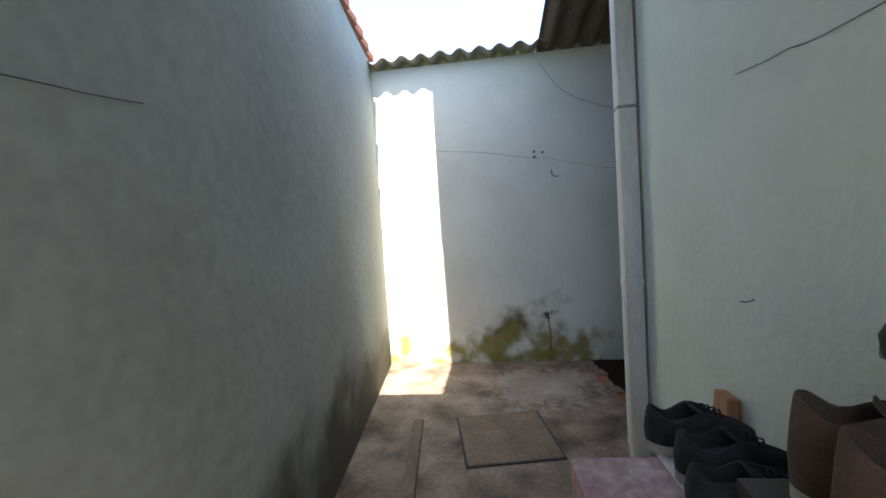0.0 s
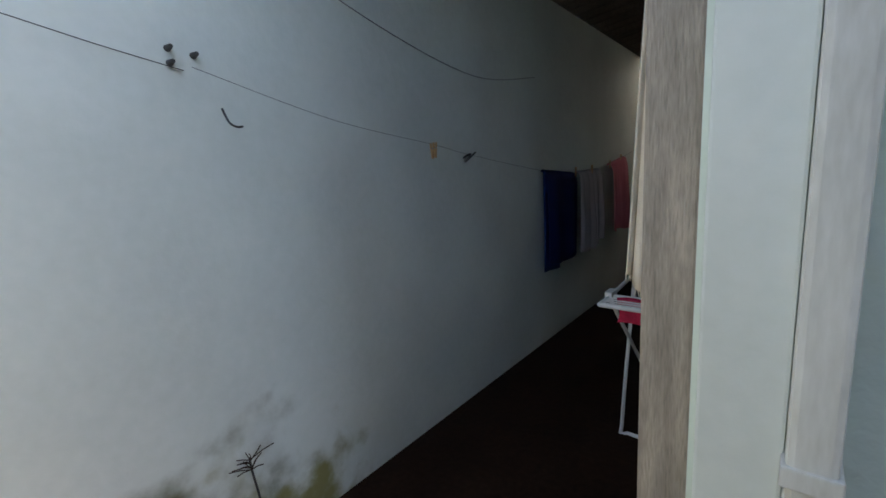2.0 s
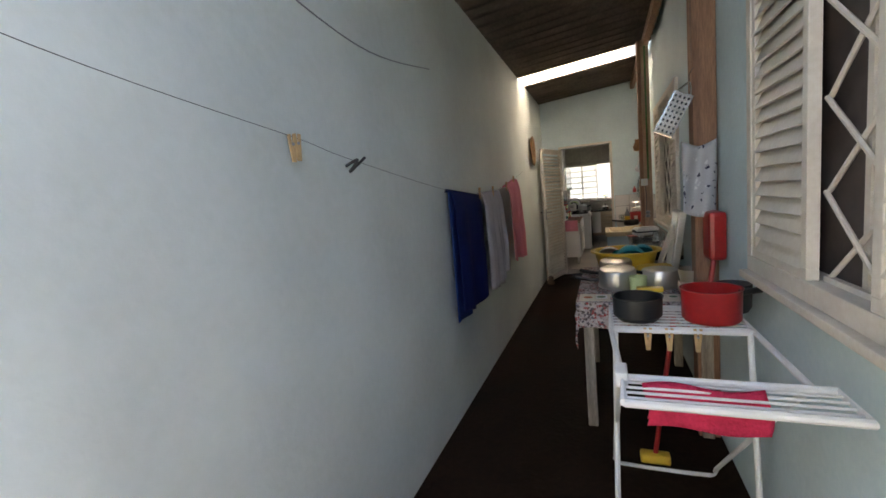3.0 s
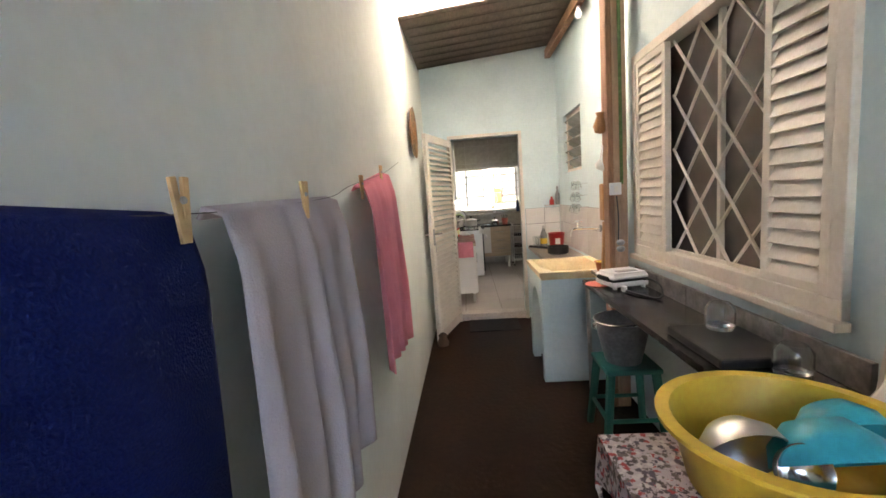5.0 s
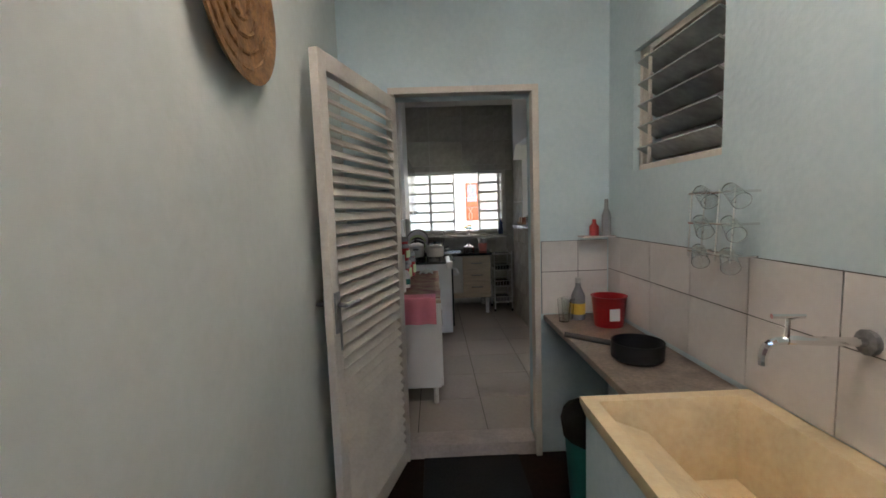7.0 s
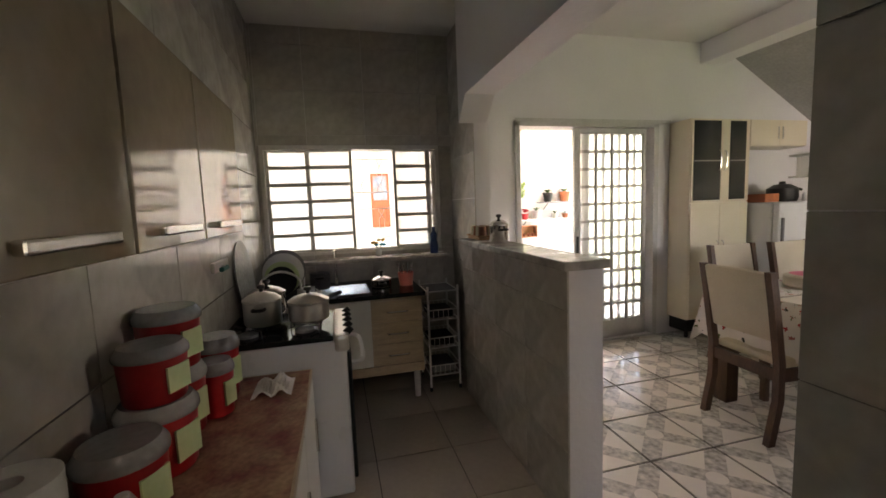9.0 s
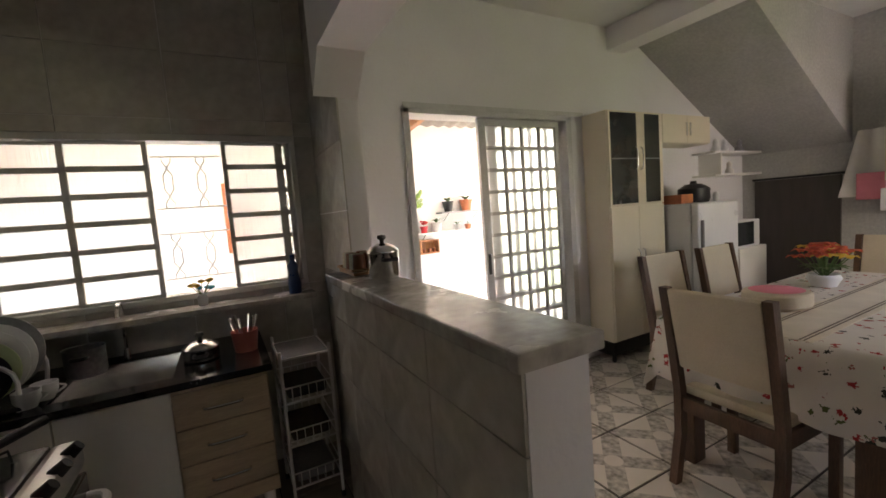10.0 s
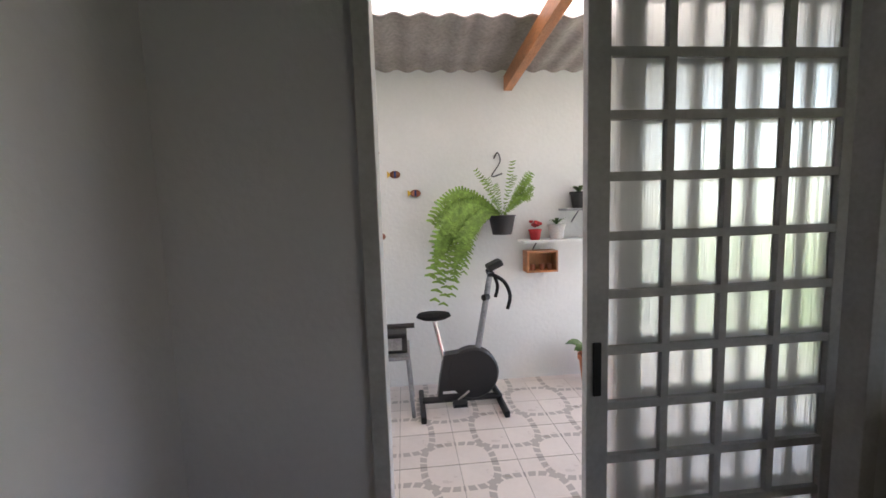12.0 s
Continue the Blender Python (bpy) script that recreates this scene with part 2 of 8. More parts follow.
M = dict(
    mint=mat("mint_paint", (0.74, 0.785, 0.75), 0.75, vary=0.10, scale=1.6, fine=25, bump=0.18),
    mint2=mat("mint_paint_house", (0.70, 0.78, 0.71), 0.75, vary=0.09, scale=2.2, fine=30, bump=0.4),
    blue_paint=mat("pale_blue_paint", (0.58, 0.70, 0.73), 0.7, vary=0.08, scale=2.5, fine=40, bump=0.15),
    white_paint=mat("white_paint", (0.83, 0.81, 0.82), 0.7, vary=0.05, scale=1.5, fine=40, bump=0.2),
    patio_white=mat("patio_white", (0.78, 0.79, 0.77), 0.75, vary=0.07, scale=1.2, fine=30, bump=0.3),
    dull_white=mat("dull_white_paint", (0.75, 0.735, 0.75), 0.7, vary=0.06, scale=1.5, fine=40, bump=0.2),
    # grey instead of white: shade of the stair corner put into the colour
    shaded_wall=mat("shaded_grey_wall", (0.44, 0.43, 0.42), 0.85, vary=0.14, scale=1.8, fine=40, bump=0.25),
    sash_grey=mat("pale_grey_sash", (0.72, 0.70, 0.67), 0.45, vary=0.10, scale=6, fine=60, bump=0.06),
    ceiling=mat("ceiling_paint", (0.76, 0.75, 0.74), 0.8, vary=0.06, scale=2, fine=50, bump=0.15),
    concrete=mat("yard_concrete", (0.34, 0.265, 0.215), 0.75, vary=0.3, scale=3.2, fine=35, bump=0.5, dark=(0.075, 0.05, 0.035)),
    # mottled near-black, far darker than the yard concrete
    dark_floor=mat("dark_concrete", (0.022, 0.012, 0.008), 0.62, vary=0.4, scale=2.5, fine=30, bump=0.3, spec=0.05),
    slab=mat("drain_slab", (0.25, 0.185, 0.135), 0.85, vary=0.3, scale=5, fine=50, bump=0.5),
    brick=mat("red_brick", (0.36, 0.13, 0.08), 0.85, vary=0.3, scale=8, fine=60, bump=0.5),
    sheet=mat("fibre_cement", (0.30, 0.27, 0.25), 0.9, vary=0.25, scale=3, fine=40, bump=0.3),
    # the sheet above at about a third of its tone, for the passage roof
    dark_sheet=mat("dark_fibre_cement", (0.105, 0.08, 0.063), 0.9, vary=0.35, scale=3, fine=40, bump=0.3),
    wood=mat("brown_post_wood", (0.30, 0.16, 0.10), 0.7, vary=0.35, scale=3, fine=30, bump=0.4, stretch=(8, 8, 0.7)),
    pale_post=mat("pale_post_wood", (0.46, 0.30, 0.21), 0.7, vary=0.25, scale=3, fine=30, bump=0.3, stretch=(8, 8, 0.7)),
    old_wood=mat("weathered_wood", (0.40, 0.34, 0.28), 0.8, vary=0.4, scale=3, fine=30, bump=0.5, stretch=(8, 8, 0.8)),
    orange_wood=mat("varnished_beam", (0.46, 0.19, 0.08), 0.45, vary=0.3, scale=3, fine=30, bump=0.2, stretch=(6, 1, 6)),
    stool_wood=mat("honey_wood", (0.40, 0.17, 0.06), 0.35, vary=0.3, scale=3, fine=25, bump=0.15, stretch=(1, 8, 8)),
    dark_wood=mat("dark_stained_wood", (0.11, 0.055, 0.03), 0.45, vary=0.3, scale=4, fine=30, bump=0.2, stretch=(6, 6, 1)),
    board_wood=mat("board_wood", (0.42, 0.21, 0.09), 0.55, vary=0.25, scale=4, fine=30, bump=0.2, stretch=(8, 8, 1)),
    pvc=mat("white_pipe", (0.66, 0.66, 0.63), 0.5, vary=0.18, scale=3, fine=30, bump=0.1, stretch=(3, 3, 0.6)),
    metal_white=mat("cream_enamel_metal", (0.68, 0.62, 0.55), 0.45, vary=0.12, scale=6, fine=60, bump=0.1),
    frame_grey=mat("grey_painted_metal", (0.52, 0.50, 0.48), 0.5, vary=0.15, scale=6, fine=60, bump=0.08),
    grille_grey=mat("light_grey_enamel", (0.58, 0.57, 0.56), 0.5, vary=0.12, scale=6, fine=60, bump=0.08),
    white_rod=mat("white_enamel", (0.78, 0.78, 0.78), 0.35, vary=0.08, scale=10, fine=60, bump=0.05),
    granite=mat("dark_granite", (0.05, 0.045, 0.042), 0.22, vary=0.5, scale=20, fine=140, bump=0.02),
    black_granite=mat("black_granite", (0.014, 0.014, 0.014), 0.15, vary=0.5, scale=40, fine=160, bump=0.0),
    marble=mat("grey_marble", (0.48, 0.45, 0.42), 0.25, vary=0.3, scale=5, fine=25, bump=0.02),
    marble_dark=mat("grey_stone_skirting", (0.22, 0.20, 0.19), 0.4, vary=0.45, scale=14, fine=60, bump=0.1),
    stone_ctr=mat("brown_stone_counter", (0.26, 0.21, 0.17), 0.35, vary=0.35, scale=14, fine=70, bump=0.05),
    tile_white=mat("white_wall_tile", (0.70, 0.67, 0.65), 0.22, vary=0.06, scale=5, fine=40, bump=0.02, rand=0.05),
    tile_grey=mat("grey_wall_tile", (0.56, 0.53, 0.49), 0.2, vary=0.16, scale=3.5, fine=18, bump=0.02, rand=0.06),
    tile_floor=mat("grey_floor_tile", (0.40, 0.345, 0.30), 0.42, vary=0.07, scale=2, fine=30, bump=0.02, rand=0.06),
    pale_step=mat("pale_stone_step", (0.46, 0.40, 0.36), 0.55, vary=0.15, scale=8, fine=50, bump=0.1),
    # opaque brown standing in for the dimly lit room behind the grilles
    room_tone=mat("room_tone_pane", (0.115, 0.095, 0.088), 0.22, vary=0.2, scale=2.5, fine=12, bump=0.0),
    louvre_glass=mat("grey_louvre_glass", (0.40, 0.42, 0.41), 0.15, vary=0.2, scale=5, fine=20, bump=0.0),
    kitchen_cloth=mat("red_and_straw_printed_cloth", (0.36, 0.24, 0.15), 0.7, vary=0.3, scale=9, fine=70, bump=0.2, dark=(0.20, 0.035, 0.035)),
    grout=mat("dark_grout", (0.06, 0.05, 0.045), 0.9, vary=0.3, scale=20, bump=0.3),
    grout_light=mat("light_grout", (0.42, 0.38, 0.34), 0.9, vary=0.2, scale=20, bump=0.3),
    cream=mat("cream_basin", (0.78, 0.62, 0.38), 0.35, vary=0.15, scale=7, fine=50, bump=0.05),
    cream_cab=mat("cream_laminate", (0.74, 0.66, 0.52), 0.35, vary=0.04, scale=3, fine=60, bump=0.02),
    cab_white=mat("white_laminate", (0.76, 0.74, 0.70), 0.35, vary=0.05, scale=3, fine=60, bump=0.02),
    beech=mat("pale_wood_laminate", (0.50, 0.38, 0.26), 0.4, vary=0.14, scale=4, fine=30, bump=0.03, stretch=(1, 8, 8)),
    gloss_beige=mat("glossy_beige_door", (0.42, 0.35, 0.26), 0.09, vary=0.08, scale=2, fine=30, bump=0.01, coat=0.5),
    white_app=mat("white_appliance", (0.74, 0.74, 0.75), 0.3, vary=0.04, scale=4, fine=50, bump=0.01),
    black=mat("black_plastic", (0.015, 0.015, 0.016), 0.45, vary=0.2, scale=10, bump=0.05),
    rubber=mat("black_rubber", (0.009, 0.008, 0.008), 0.9, vary=0.4, scale=20, bump=0.4),
    smoked=mat("smoked_glass", (0.02, 0.025, 0.025), 0.08, vary=0.1, bump=0.0),
    alu=mat("aluminium", (0.66, 0.64, 0.62), 0.36, 1.0, vary=0.04, scale=12, fine=90, bump=0.04),
    steel=mat("steel", (0.70, 0.69, 0.67), 0.18, 1.0, vary=0.08, scale=12, fine=90, bump=0.02),
    galv=mat("dull_zinc", (0.32, 0.32, 0.33), 0.5, 0.6, vary=0.25, scale=10, fine=60, bump=0.1),
    chrome=mat("chrome", (0.8, 0.8, 0.8), 0.08, 1.0, vary=0.03, bump=0.0),
    wire=mat("dark_wire", (0.05, 0.05, 0.05), 0.6, vary=0.2, bump=0.0),
    navy=mat("navy_towel", (0.008, 0.017, 0.095), 0.95, vary=0.2, scale=5, fine=260, bump=0.4, spec=0.1),
    navy_back=mat("blue_towel_back", (0.03, 0.075, 0.28), 0.95, vary=0.25, scale=9, fine=140, bump=0.8, spec=0.1),
    grey_cloth=mat("grey_towel", (0.47, 0.42, 0.44), 0.95, vary=0.05, scale=5, fine=260, bump=0.3, spec=0.1),
    pink_cloth=mat("pink_towel", (0.78, 0.26, 0.32), 0.95, vary=0.10, scale=5, fine=260, bump=0.12, spec=0.1),
    white_cloth=mat("white_cloth", (0.78, 0.75, 0.74), 0.95, vary=0.08, scale=7, fine=260, bump=0.3, spec=0.1),
    cream_cloth=mat("cream_cloth", (0.74, 0.66, 0.55), 0.95, vary=0.10, scale=7, fine=260, bump=0.4, spec=0.1),
    red_cloth=mat("crimson_cloth", (0.62, 0.04, 0.10), 0.9, vary=0.2, scale=9, fine=120, bump=0.6, spec=0.1),
    upholstery=mat("beige_upholstery", (0.62, 0.53, 0.40), 0.85, vary=0.08, scale=5, fine=160, bump=0.4, spec=0.2),
    red=mat("red_plastic", (0.42, 0.018, 0.02), 0.35, vary=0.12, scale=6, bump=0.03),
    pinkred=mat("coral_plastic", (0.72, 0.20, 0.16), 0.45, vary=0.1, scale=6, bump=0.03),
    yellow=mat("yellow_plastic", (0.78, 0.50, 0.06), 0.4, vary=0.12, scale=6, bump=0.03),
    teal=mat("teal_plastic", (0.01, 0.42, 0.52), 0.4, vary=0.15, scale=6, bump=0.03),
    green_plastic=mat("dark_green_plastic", (0.015, 0.17, 0.15), 0.45, vary=0.15, scale=6, bump=0.05),
    lime=mat("pale_green_plastic", (0.62, 0.74, 0.42), 0.45, vary=0.08, scale=6, bump=0.02),
    blue_plastic=mat("navy_plastic", (0.01, 0.04, 0.15), 0.3, vary=0.1, bump=0.02),
    grey_lid=mat("clear_grey_lid", (0.27, 0.27, 0.28), 0.22, vary=0.1, bump=0.02),
    wicker=mat("wicker", (0.28, 0.145, 0.06), 0.7, vary=0.4, scale=20, fine=90, bump=0.8),
    peg=mat("peg_wood", (0.62, 0.40, 0.20), 0.7, vary=0.2, scale=20, bump=0.2),
    terracotta=mat("terracotta", (0.52, 0.17, 0.08), 0.75, vary=0.2, scale=10, bump=0.2),
    leaf=mat("fern_leaf", (0.22, 0.37, 0.06), 0.6, vary=0.4, scale=25, bump=0.1),
    leaf2=mat("broad_leaf", (0.09, 0.17, 0.05), 0.5, vary=0.3, scale=15, bump=0.1),
    soil=mat("soil", (0.05, 0.03, 0.02), 0.95, vary=0.4, scale=30, bump=0.6),
    petal=mat("orange_red_petal", (0.80, 0.15, 0.08), 0.7, vary=0.4, scale=25, bump=0.2),
    rug=mat("pink_rug", (0.72, 0.14, 0.20), 0.95, vary=0.15, scale=12, fine=140, bump=0.8, spec=0.1),
    shoe_dark=mat("dark_suede", (0.02, 0.026, 0.026), 0.9, vary=0.35, scale=15, fine=90, bump=0.4),
    shoe_brown=mat("brown_suede", (0.09, 0.06, 0.045), 0.9, vary=0.3, scale=12, fine=220, bump=0.2),
    sole=mat("pale_sole", (0.44, 0.40, 0.36), 0.8, vary=0.2, scale=15, bump=0.3),
    cardboard=mat("printed_cardboard", (0.48, 0.38, 0.36), 0.7, vary=0.35, scale=9, fine=40, bump=0.1, dark=(0.30, 0.14, 0.16)),
    paper=mat("white_paper", (0.80, 0.79, 0.78), 0.9, vary=0.05, bump=0.2),
    door_dark=mat("dark_brown_panel", (0.055, 0.045, 0.04), 0.6, vary=0.2, scale=3, bump=0.1, stretch=(6, 6, 1)),
    amber=mat("amber_plastic", (0.30, 0.10, 0.05), 0.4, vary=0.2, bump=0.03),
    clear=glass("clear_glass", (0.92, 0.95, 0.95)),
    ribbed=mat("ribbed_glass", (0.95, 0.97, 0.96), 0.3, trans=0.96, vary=0.02, scale=4, fine=90, bump=0.25, stretch=(1, 1, 0.02)),
    foliage=mat("garden_green", (0.10, 0.17, 0.05), 0.9, vary=0.5, scale=2.5, fine=12, bump=0.3),
    picture=mat("painted_canvas", (0.18, 0.42, 0.62), 0.6, vary=0.6, scale=7, fine=30, bump=0.1, dark=(0.62, 0.30, 0.22)),
)
overlay(M["mint"], (0.085, 0.085, 0.018), (-0.5, 0.0, -0.5), (0.05, 0.62, 0.40), 0.14, 4.0, 0.95)
overlay(M["mint"], (0.24, 0.22, 0.05), (-0.5, -1.2, -0.5), (0.05, 1.0, 0.27), 0.12, 5.0, 0.92)
# base colour lowered to carry the wall's shade; the foot stain is damp
M["south"] = overlay(overlay(mat("stained_shaded_paint", (0.33, 0.37, 0.355), 0.8, vary=0.14, scale=1.8, fine=22, bump=0.25),
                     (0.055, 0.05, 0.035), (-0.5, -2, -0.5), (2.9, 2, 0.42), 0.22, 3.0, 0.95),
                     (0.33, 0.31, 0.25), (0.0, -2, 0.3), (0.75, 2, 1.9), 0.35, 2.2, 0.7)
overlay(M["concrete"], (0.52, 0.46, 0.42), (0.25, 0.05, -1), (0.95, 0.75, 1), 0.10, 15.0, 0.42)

# corrugated translucent roof sheets: let daylight through
def translucent(name, color):
    m = bpy.data.materials.new(name)
    m.use_nodes = True
    t = m.node_tree
    t.nodes.remove(t.nodes["Principled BSDF"])
    a, n = t.nodes.new("ShaderNodeBsdfTranslucent"), t.nodes.new("ShaderNodeTexNoise")
    r = t.nodes.new("ShaderNodeValToRGB")
    n.inputs["Scale"].default_value = 6
    r.color_ramp.elements[0].color, r.color_ramp.elements[1].color = (*[c * 0.7 for c in color], 1), (*color, 1)
    t.links.new(n.outputs[0], r.inputs[0])
    t.links.new(r.outputs[0], a.inputs[0])
    t.links.new(a.outputs[0], t.nodes["Material Output"].inputs[0])
    return m


M["skylight"] = translucent("translucent_sheet", (0.62, 0.59, 0.56))
M["skylight_dirty"] = translucent("dirty_translucent_sheet", (0.66, 0.61, 0.55))



def cloth_print(name, base, tones, scale, reach=0.27, few=0.45):
    """Woven cloth with scattered printed blotches in the given colours."""
    m = mat(name, base, 0.9, vary=0.06, scale=6, fine=260, bump=0.15, spec=0.15)
    nt = m.node_tree
    b = nt.nodes["Principled BSDF"]
    src = b.inputs["Base Color"].links[0].from_socket
    tc = nt.nodes.new("ShaderNodeTexCoord")
    vo = nt.nodes.new("ShaderNodeTexVoronoi")
    vo.inputs["Scale"].default_value = scale
    rag = nt.nodes.new("ShaderNodeTexNoise")
    rag.inputs["Scale"].default_value, rag.inputs["Detail"].default_value = scale * 2.2, 3
    shift = nt.nodes.new("ShaderNodeVectorMath")
    shift.operation = "MULTIPLY_ADD"
    shift.inputs[1].default_value = (1.3 / scale,) * 3
    nt.links.new(tc.outputs["Object"], rag.inputs["Vector"])
    nt.links.new(rag.outputs["Color"], shift.inputs[0])
    nt.links.new(tc.outputs["Object"], shift.inputs[2])
    nt.links.new(shift.outputs[0], vo.inputs["Vector"])
    ramp = nt.nodes.new("ShaderNodeValToRGB")
    ramp.color_ramp.interpolation = "CONSTANT"
    ramp.color_ramp.elements[0].color = (*tones[0], 1)
    ramp.color_ramp.elements[1].position, ramp.color_ramp.elements[1].color = 1 / len(tones), (*tones[1 % len(tones)], 1)
    for i in range(2, len(tones)):
        ramp.color_ramp.elements.new(i / len(tones)).color = (*tones[i], 1)
    sp = nt.nodes.new("ShaderNodeSeparateColor")
    nt.links.new(vo.outputs["Color"], sp.inputs[0])
    nt.links.new(sp.outputs[0], ramp.inputs[0])
    near = nt.nodes.new("ShaderNodeMath")
    near.operation = "LESS_THAN"
    nt.links.new(vo.outputs["Distance"], near.inputs[0])
    near.inputs[1].default_value = reach
    pick = nt.nodes.new("ShaderNodeMath")
    pick.operation = "GREATER_THAN"
    nt.links.new(sp.outputs[1], pick.inputs[0])
    pick.inputs[1].default_value = few
    both = nt.nodes.new("ShaderNodeMath")
    both.operation = "MULTIPLY"
    nt.links.new(near.outputs[0], both.inputs[0])
    nt.links.new(pick.outputs[0], both.inputs[1])
    mx = nt.nodes.new("ShaderNodeMix")
    mx.data_type = "RGBA"
    nt.links.new(both.outputs[0], mx.inputs[0])
    nt.links.new(src, mx.inputs[6])
    nt.links.new(ramp.outputs[0], mx.inputs[7])
    nt.links.new(mx.outputs[2], b.inputs["Base Color"])
    return m


M["table_print"] = cloth_print("printed_tablecloth", (0.72, 0.66, 0.60), [(0.45, 0.05, 0.05), (0.05, 0.05, 0.04), (0.40, 0.14, 0.12), (0.12, 0.14, 0.05)], 25, 0.36, 0.55)
M["oil_print"] = cloth_print("printed_oilcloth", (0.46, 0.40, 0.40), [(0.34, 0.07, 0.07), (0.10, 0.08, 0.08), (0.16, 0.13, 0.12), (0.55, 0.50, 0.48), (0.12, 0.10, 0.12)], 75, 0.62, 0.2)
M["check"] = cloth_print("checked_cloth", (0.45, 0.45, 0.48), [(0.03, 0.03, 0.06), (0.6, 0.6, 0.62)], 30)


def dining_tile():
    """Glossy cream tile with broad grey marbled diagonal bands."""
    m = mat("patterned_floor_tile", (0.80, 0.74, 0.67), 0.09, vary=0.05, scale=5, fine=30, bump=0.02)
    nt = m.node_tree
    b = nt.nodes["Principled BSDF"]
    src = b.inputs["Base Color"].links[0].from_socket
    tc = nt.nodes.new("ShaderNodeTexCoord")
    sp = nt.nodes.new("ShaderNodeSeparateXYZ")
    nt.links.new(tc.outputs["Object"], sp.inputs[0])

    def math_(op, a, v=None, c=None):
        n = nt.nodes.new("ShaderNodeMath")
        n.operation = op
        for i, q in enumerate((a, v, c)):
            if q is None:
                continue
            if isinstance(q, (int, float)):
                n.inputs[i].default_value = q
            else:
                nt.links.new(q, n.inputs[i])
        return n.outputs[0]
    x, y = sp.outputs[0], sp.outputs[1]
    d = math_("ABSOLUTE", math_("SUBTRACT", math_("ABSOLUTE", x), math_("ABSOLUTE", y)))
    band = math_("LESS_THAN", d, 0.07)
    r = math_("SQRT", math_("ADD", math_("MULTIPLY", x, x), math_("MULTIPLY", y, y)))
    both = math_("MULTIPLY", band, math_("GREATER_THAN", r, 0.05))
    nz = nt.nodes.new("ShaderNodeTexNoise")
    nz.inputs["Scale"].default_value = 30
    nt.links.new(tc.outputs["Object"], nz.inputs["Vector"])
    mr = nt.nodes.new("ShaderNodeMapRange")
    mr.inputs[1].default_value, mr.inputs[2].default_value, mr.inputs[4].default_value = 0.25, 0.75, 0.85
    nt.links.new(nz.outputs[0], mr.inputs[0])
    k = math_("MULTIPLY", both, mr.outputs[0])
    mx = nt.nodes.new("ShaderNodeMix")
    mx.data_type = "RGBA"
    nt.links.new(k, mx.inputs[0])
    nt.links.new(src, mx.inputs[6])
    mx.inputs[7].default_value = (0.15, 0.14, 0.125, 1)
    nt.links.new(mx.outputs[2], b.inputs["Base Color"])
    return m


def patio_tile(name, flip, w=0.365):
    """Off-white tile with quarters of two broken loops of grey blocks, about two opposite corners."""
    m = mat(name, (0.74, 0.67, 0.62), 0.3, vary=0.06, scale=5, fine=30, bump=0.03, rand=0.04)
    nt = m.node_tree
    b = nt.nodes["Principled BSDF"]
    src = b.inputs["Base Color"].links[0].from_socket
    tc = nt.nodes.new("ShaderNodeTexCoord")
    sp = nt.nodes.new("ShaderNodeSeparateXYZ")
    nt.links.new(tc.outputs["Object"], sp.inputs[0])

    def math_(op, a, v=None):
        n = nt.nodes.new("ShaderNodeMath")
        n.operation = op
        for i, q in enumerate((a, v)):
            if q is None:
                continue
            if isinstance(q, (int, float)):
                n.inputs[i].default_value = q
            else:
                nt.links.new(q, n.inputs[i])
        return n.outputs[0]
    x, y = math_("MULTIPLY", sp.outputs[0], flip), sp.outputs[1]
    marks = None
    for s in (-1, 1):
        dx, dy = math_("SUBTRACT", x, s * w / 2), math_("SUBTRACT", y, s * w / 2)
        ax, ay = math_("ABSOLUTE", dx), math_("ABSOLUTE", dy)
        q = math_("POWER", math_("ADD", math_("POWER", ax, 3.4), math_("POWER", ay, 3.4)), 1 / 3.4)
        ring = math_("LESS_THAN", math_("ABSOLUTE", math_("SUBTRACT", q, 0.60 * w)), 0.021)
        dash = math_("GREATER_THAN", math_("SINE", math_("MULTIPLY", math_("ARCTAN2", dy, dx), 24.0)), -0.72)
        r = math_("MULTIPLY", ring, dash)
        marks = r if marks is None else math_("MAXIMUM", marks, r)
    k = math_("MULTIPLY", marks, 0.72)
    mx = nt.nodes.new("ShaderNodeMix")
    mx.data_type = "RGBA"
    nt.links.new(k, mx.inputs[0])
    nt.links.new(src, mx.inputs[6])
    mx.inputs[7].default_value = (0.33, 0.30, 0.27, 1)
    nt.links.new(mx.outputs[2], b.inputs["Base Color"])
    return m


M["tile_dining"], M["tile_patio"], M["tile_patio_turned"] = dining_tile(), patio_tile("loop_tile", 1), patio_tile("loop_tile_turned", -1)

# ---- modelling helpers ----
TOP = {}


def thing(name, x, y, z, label, category, group="", turn=0.0, kind=""):
    ob = new(name)
    ob.empty_display_size = 0.1
    ob.matrix_basis = pose(x, y, z, 0, 0, turn)
    TOP[ob.name] = ob.matrix_basis.copy()
    return tagged(ob, label, category, group, kind)


def part(name, bm, material, parent=None, label="", smooth=None):
    """Links a bmesh, in place coordinates, as one mesh under a thing or a part."""
    top = parent
    while top is not None and top.parent is not None:
        top = top.parent
    if top is not None:
        bm.transform(TOP[top.name].inverted())
    bmesh.ops.recalc_face_normals(bm, faces=bm.faces)
    me = bpy.data.meshes.new(name)
    bm.to_mesh(me)
    bm.free()
    me.materials.append(material)
    if smooth is not None:
        me.shade_smooth()
        if smooth < 180:
            me.set_sharp_from_angle(angle=radians(smooth))
    ob = new(name, me)
    if parent is not None:
        ob.parent = parent
    else:
        TOP[ob.name] = Matrix()
    return tagged(ob, label)


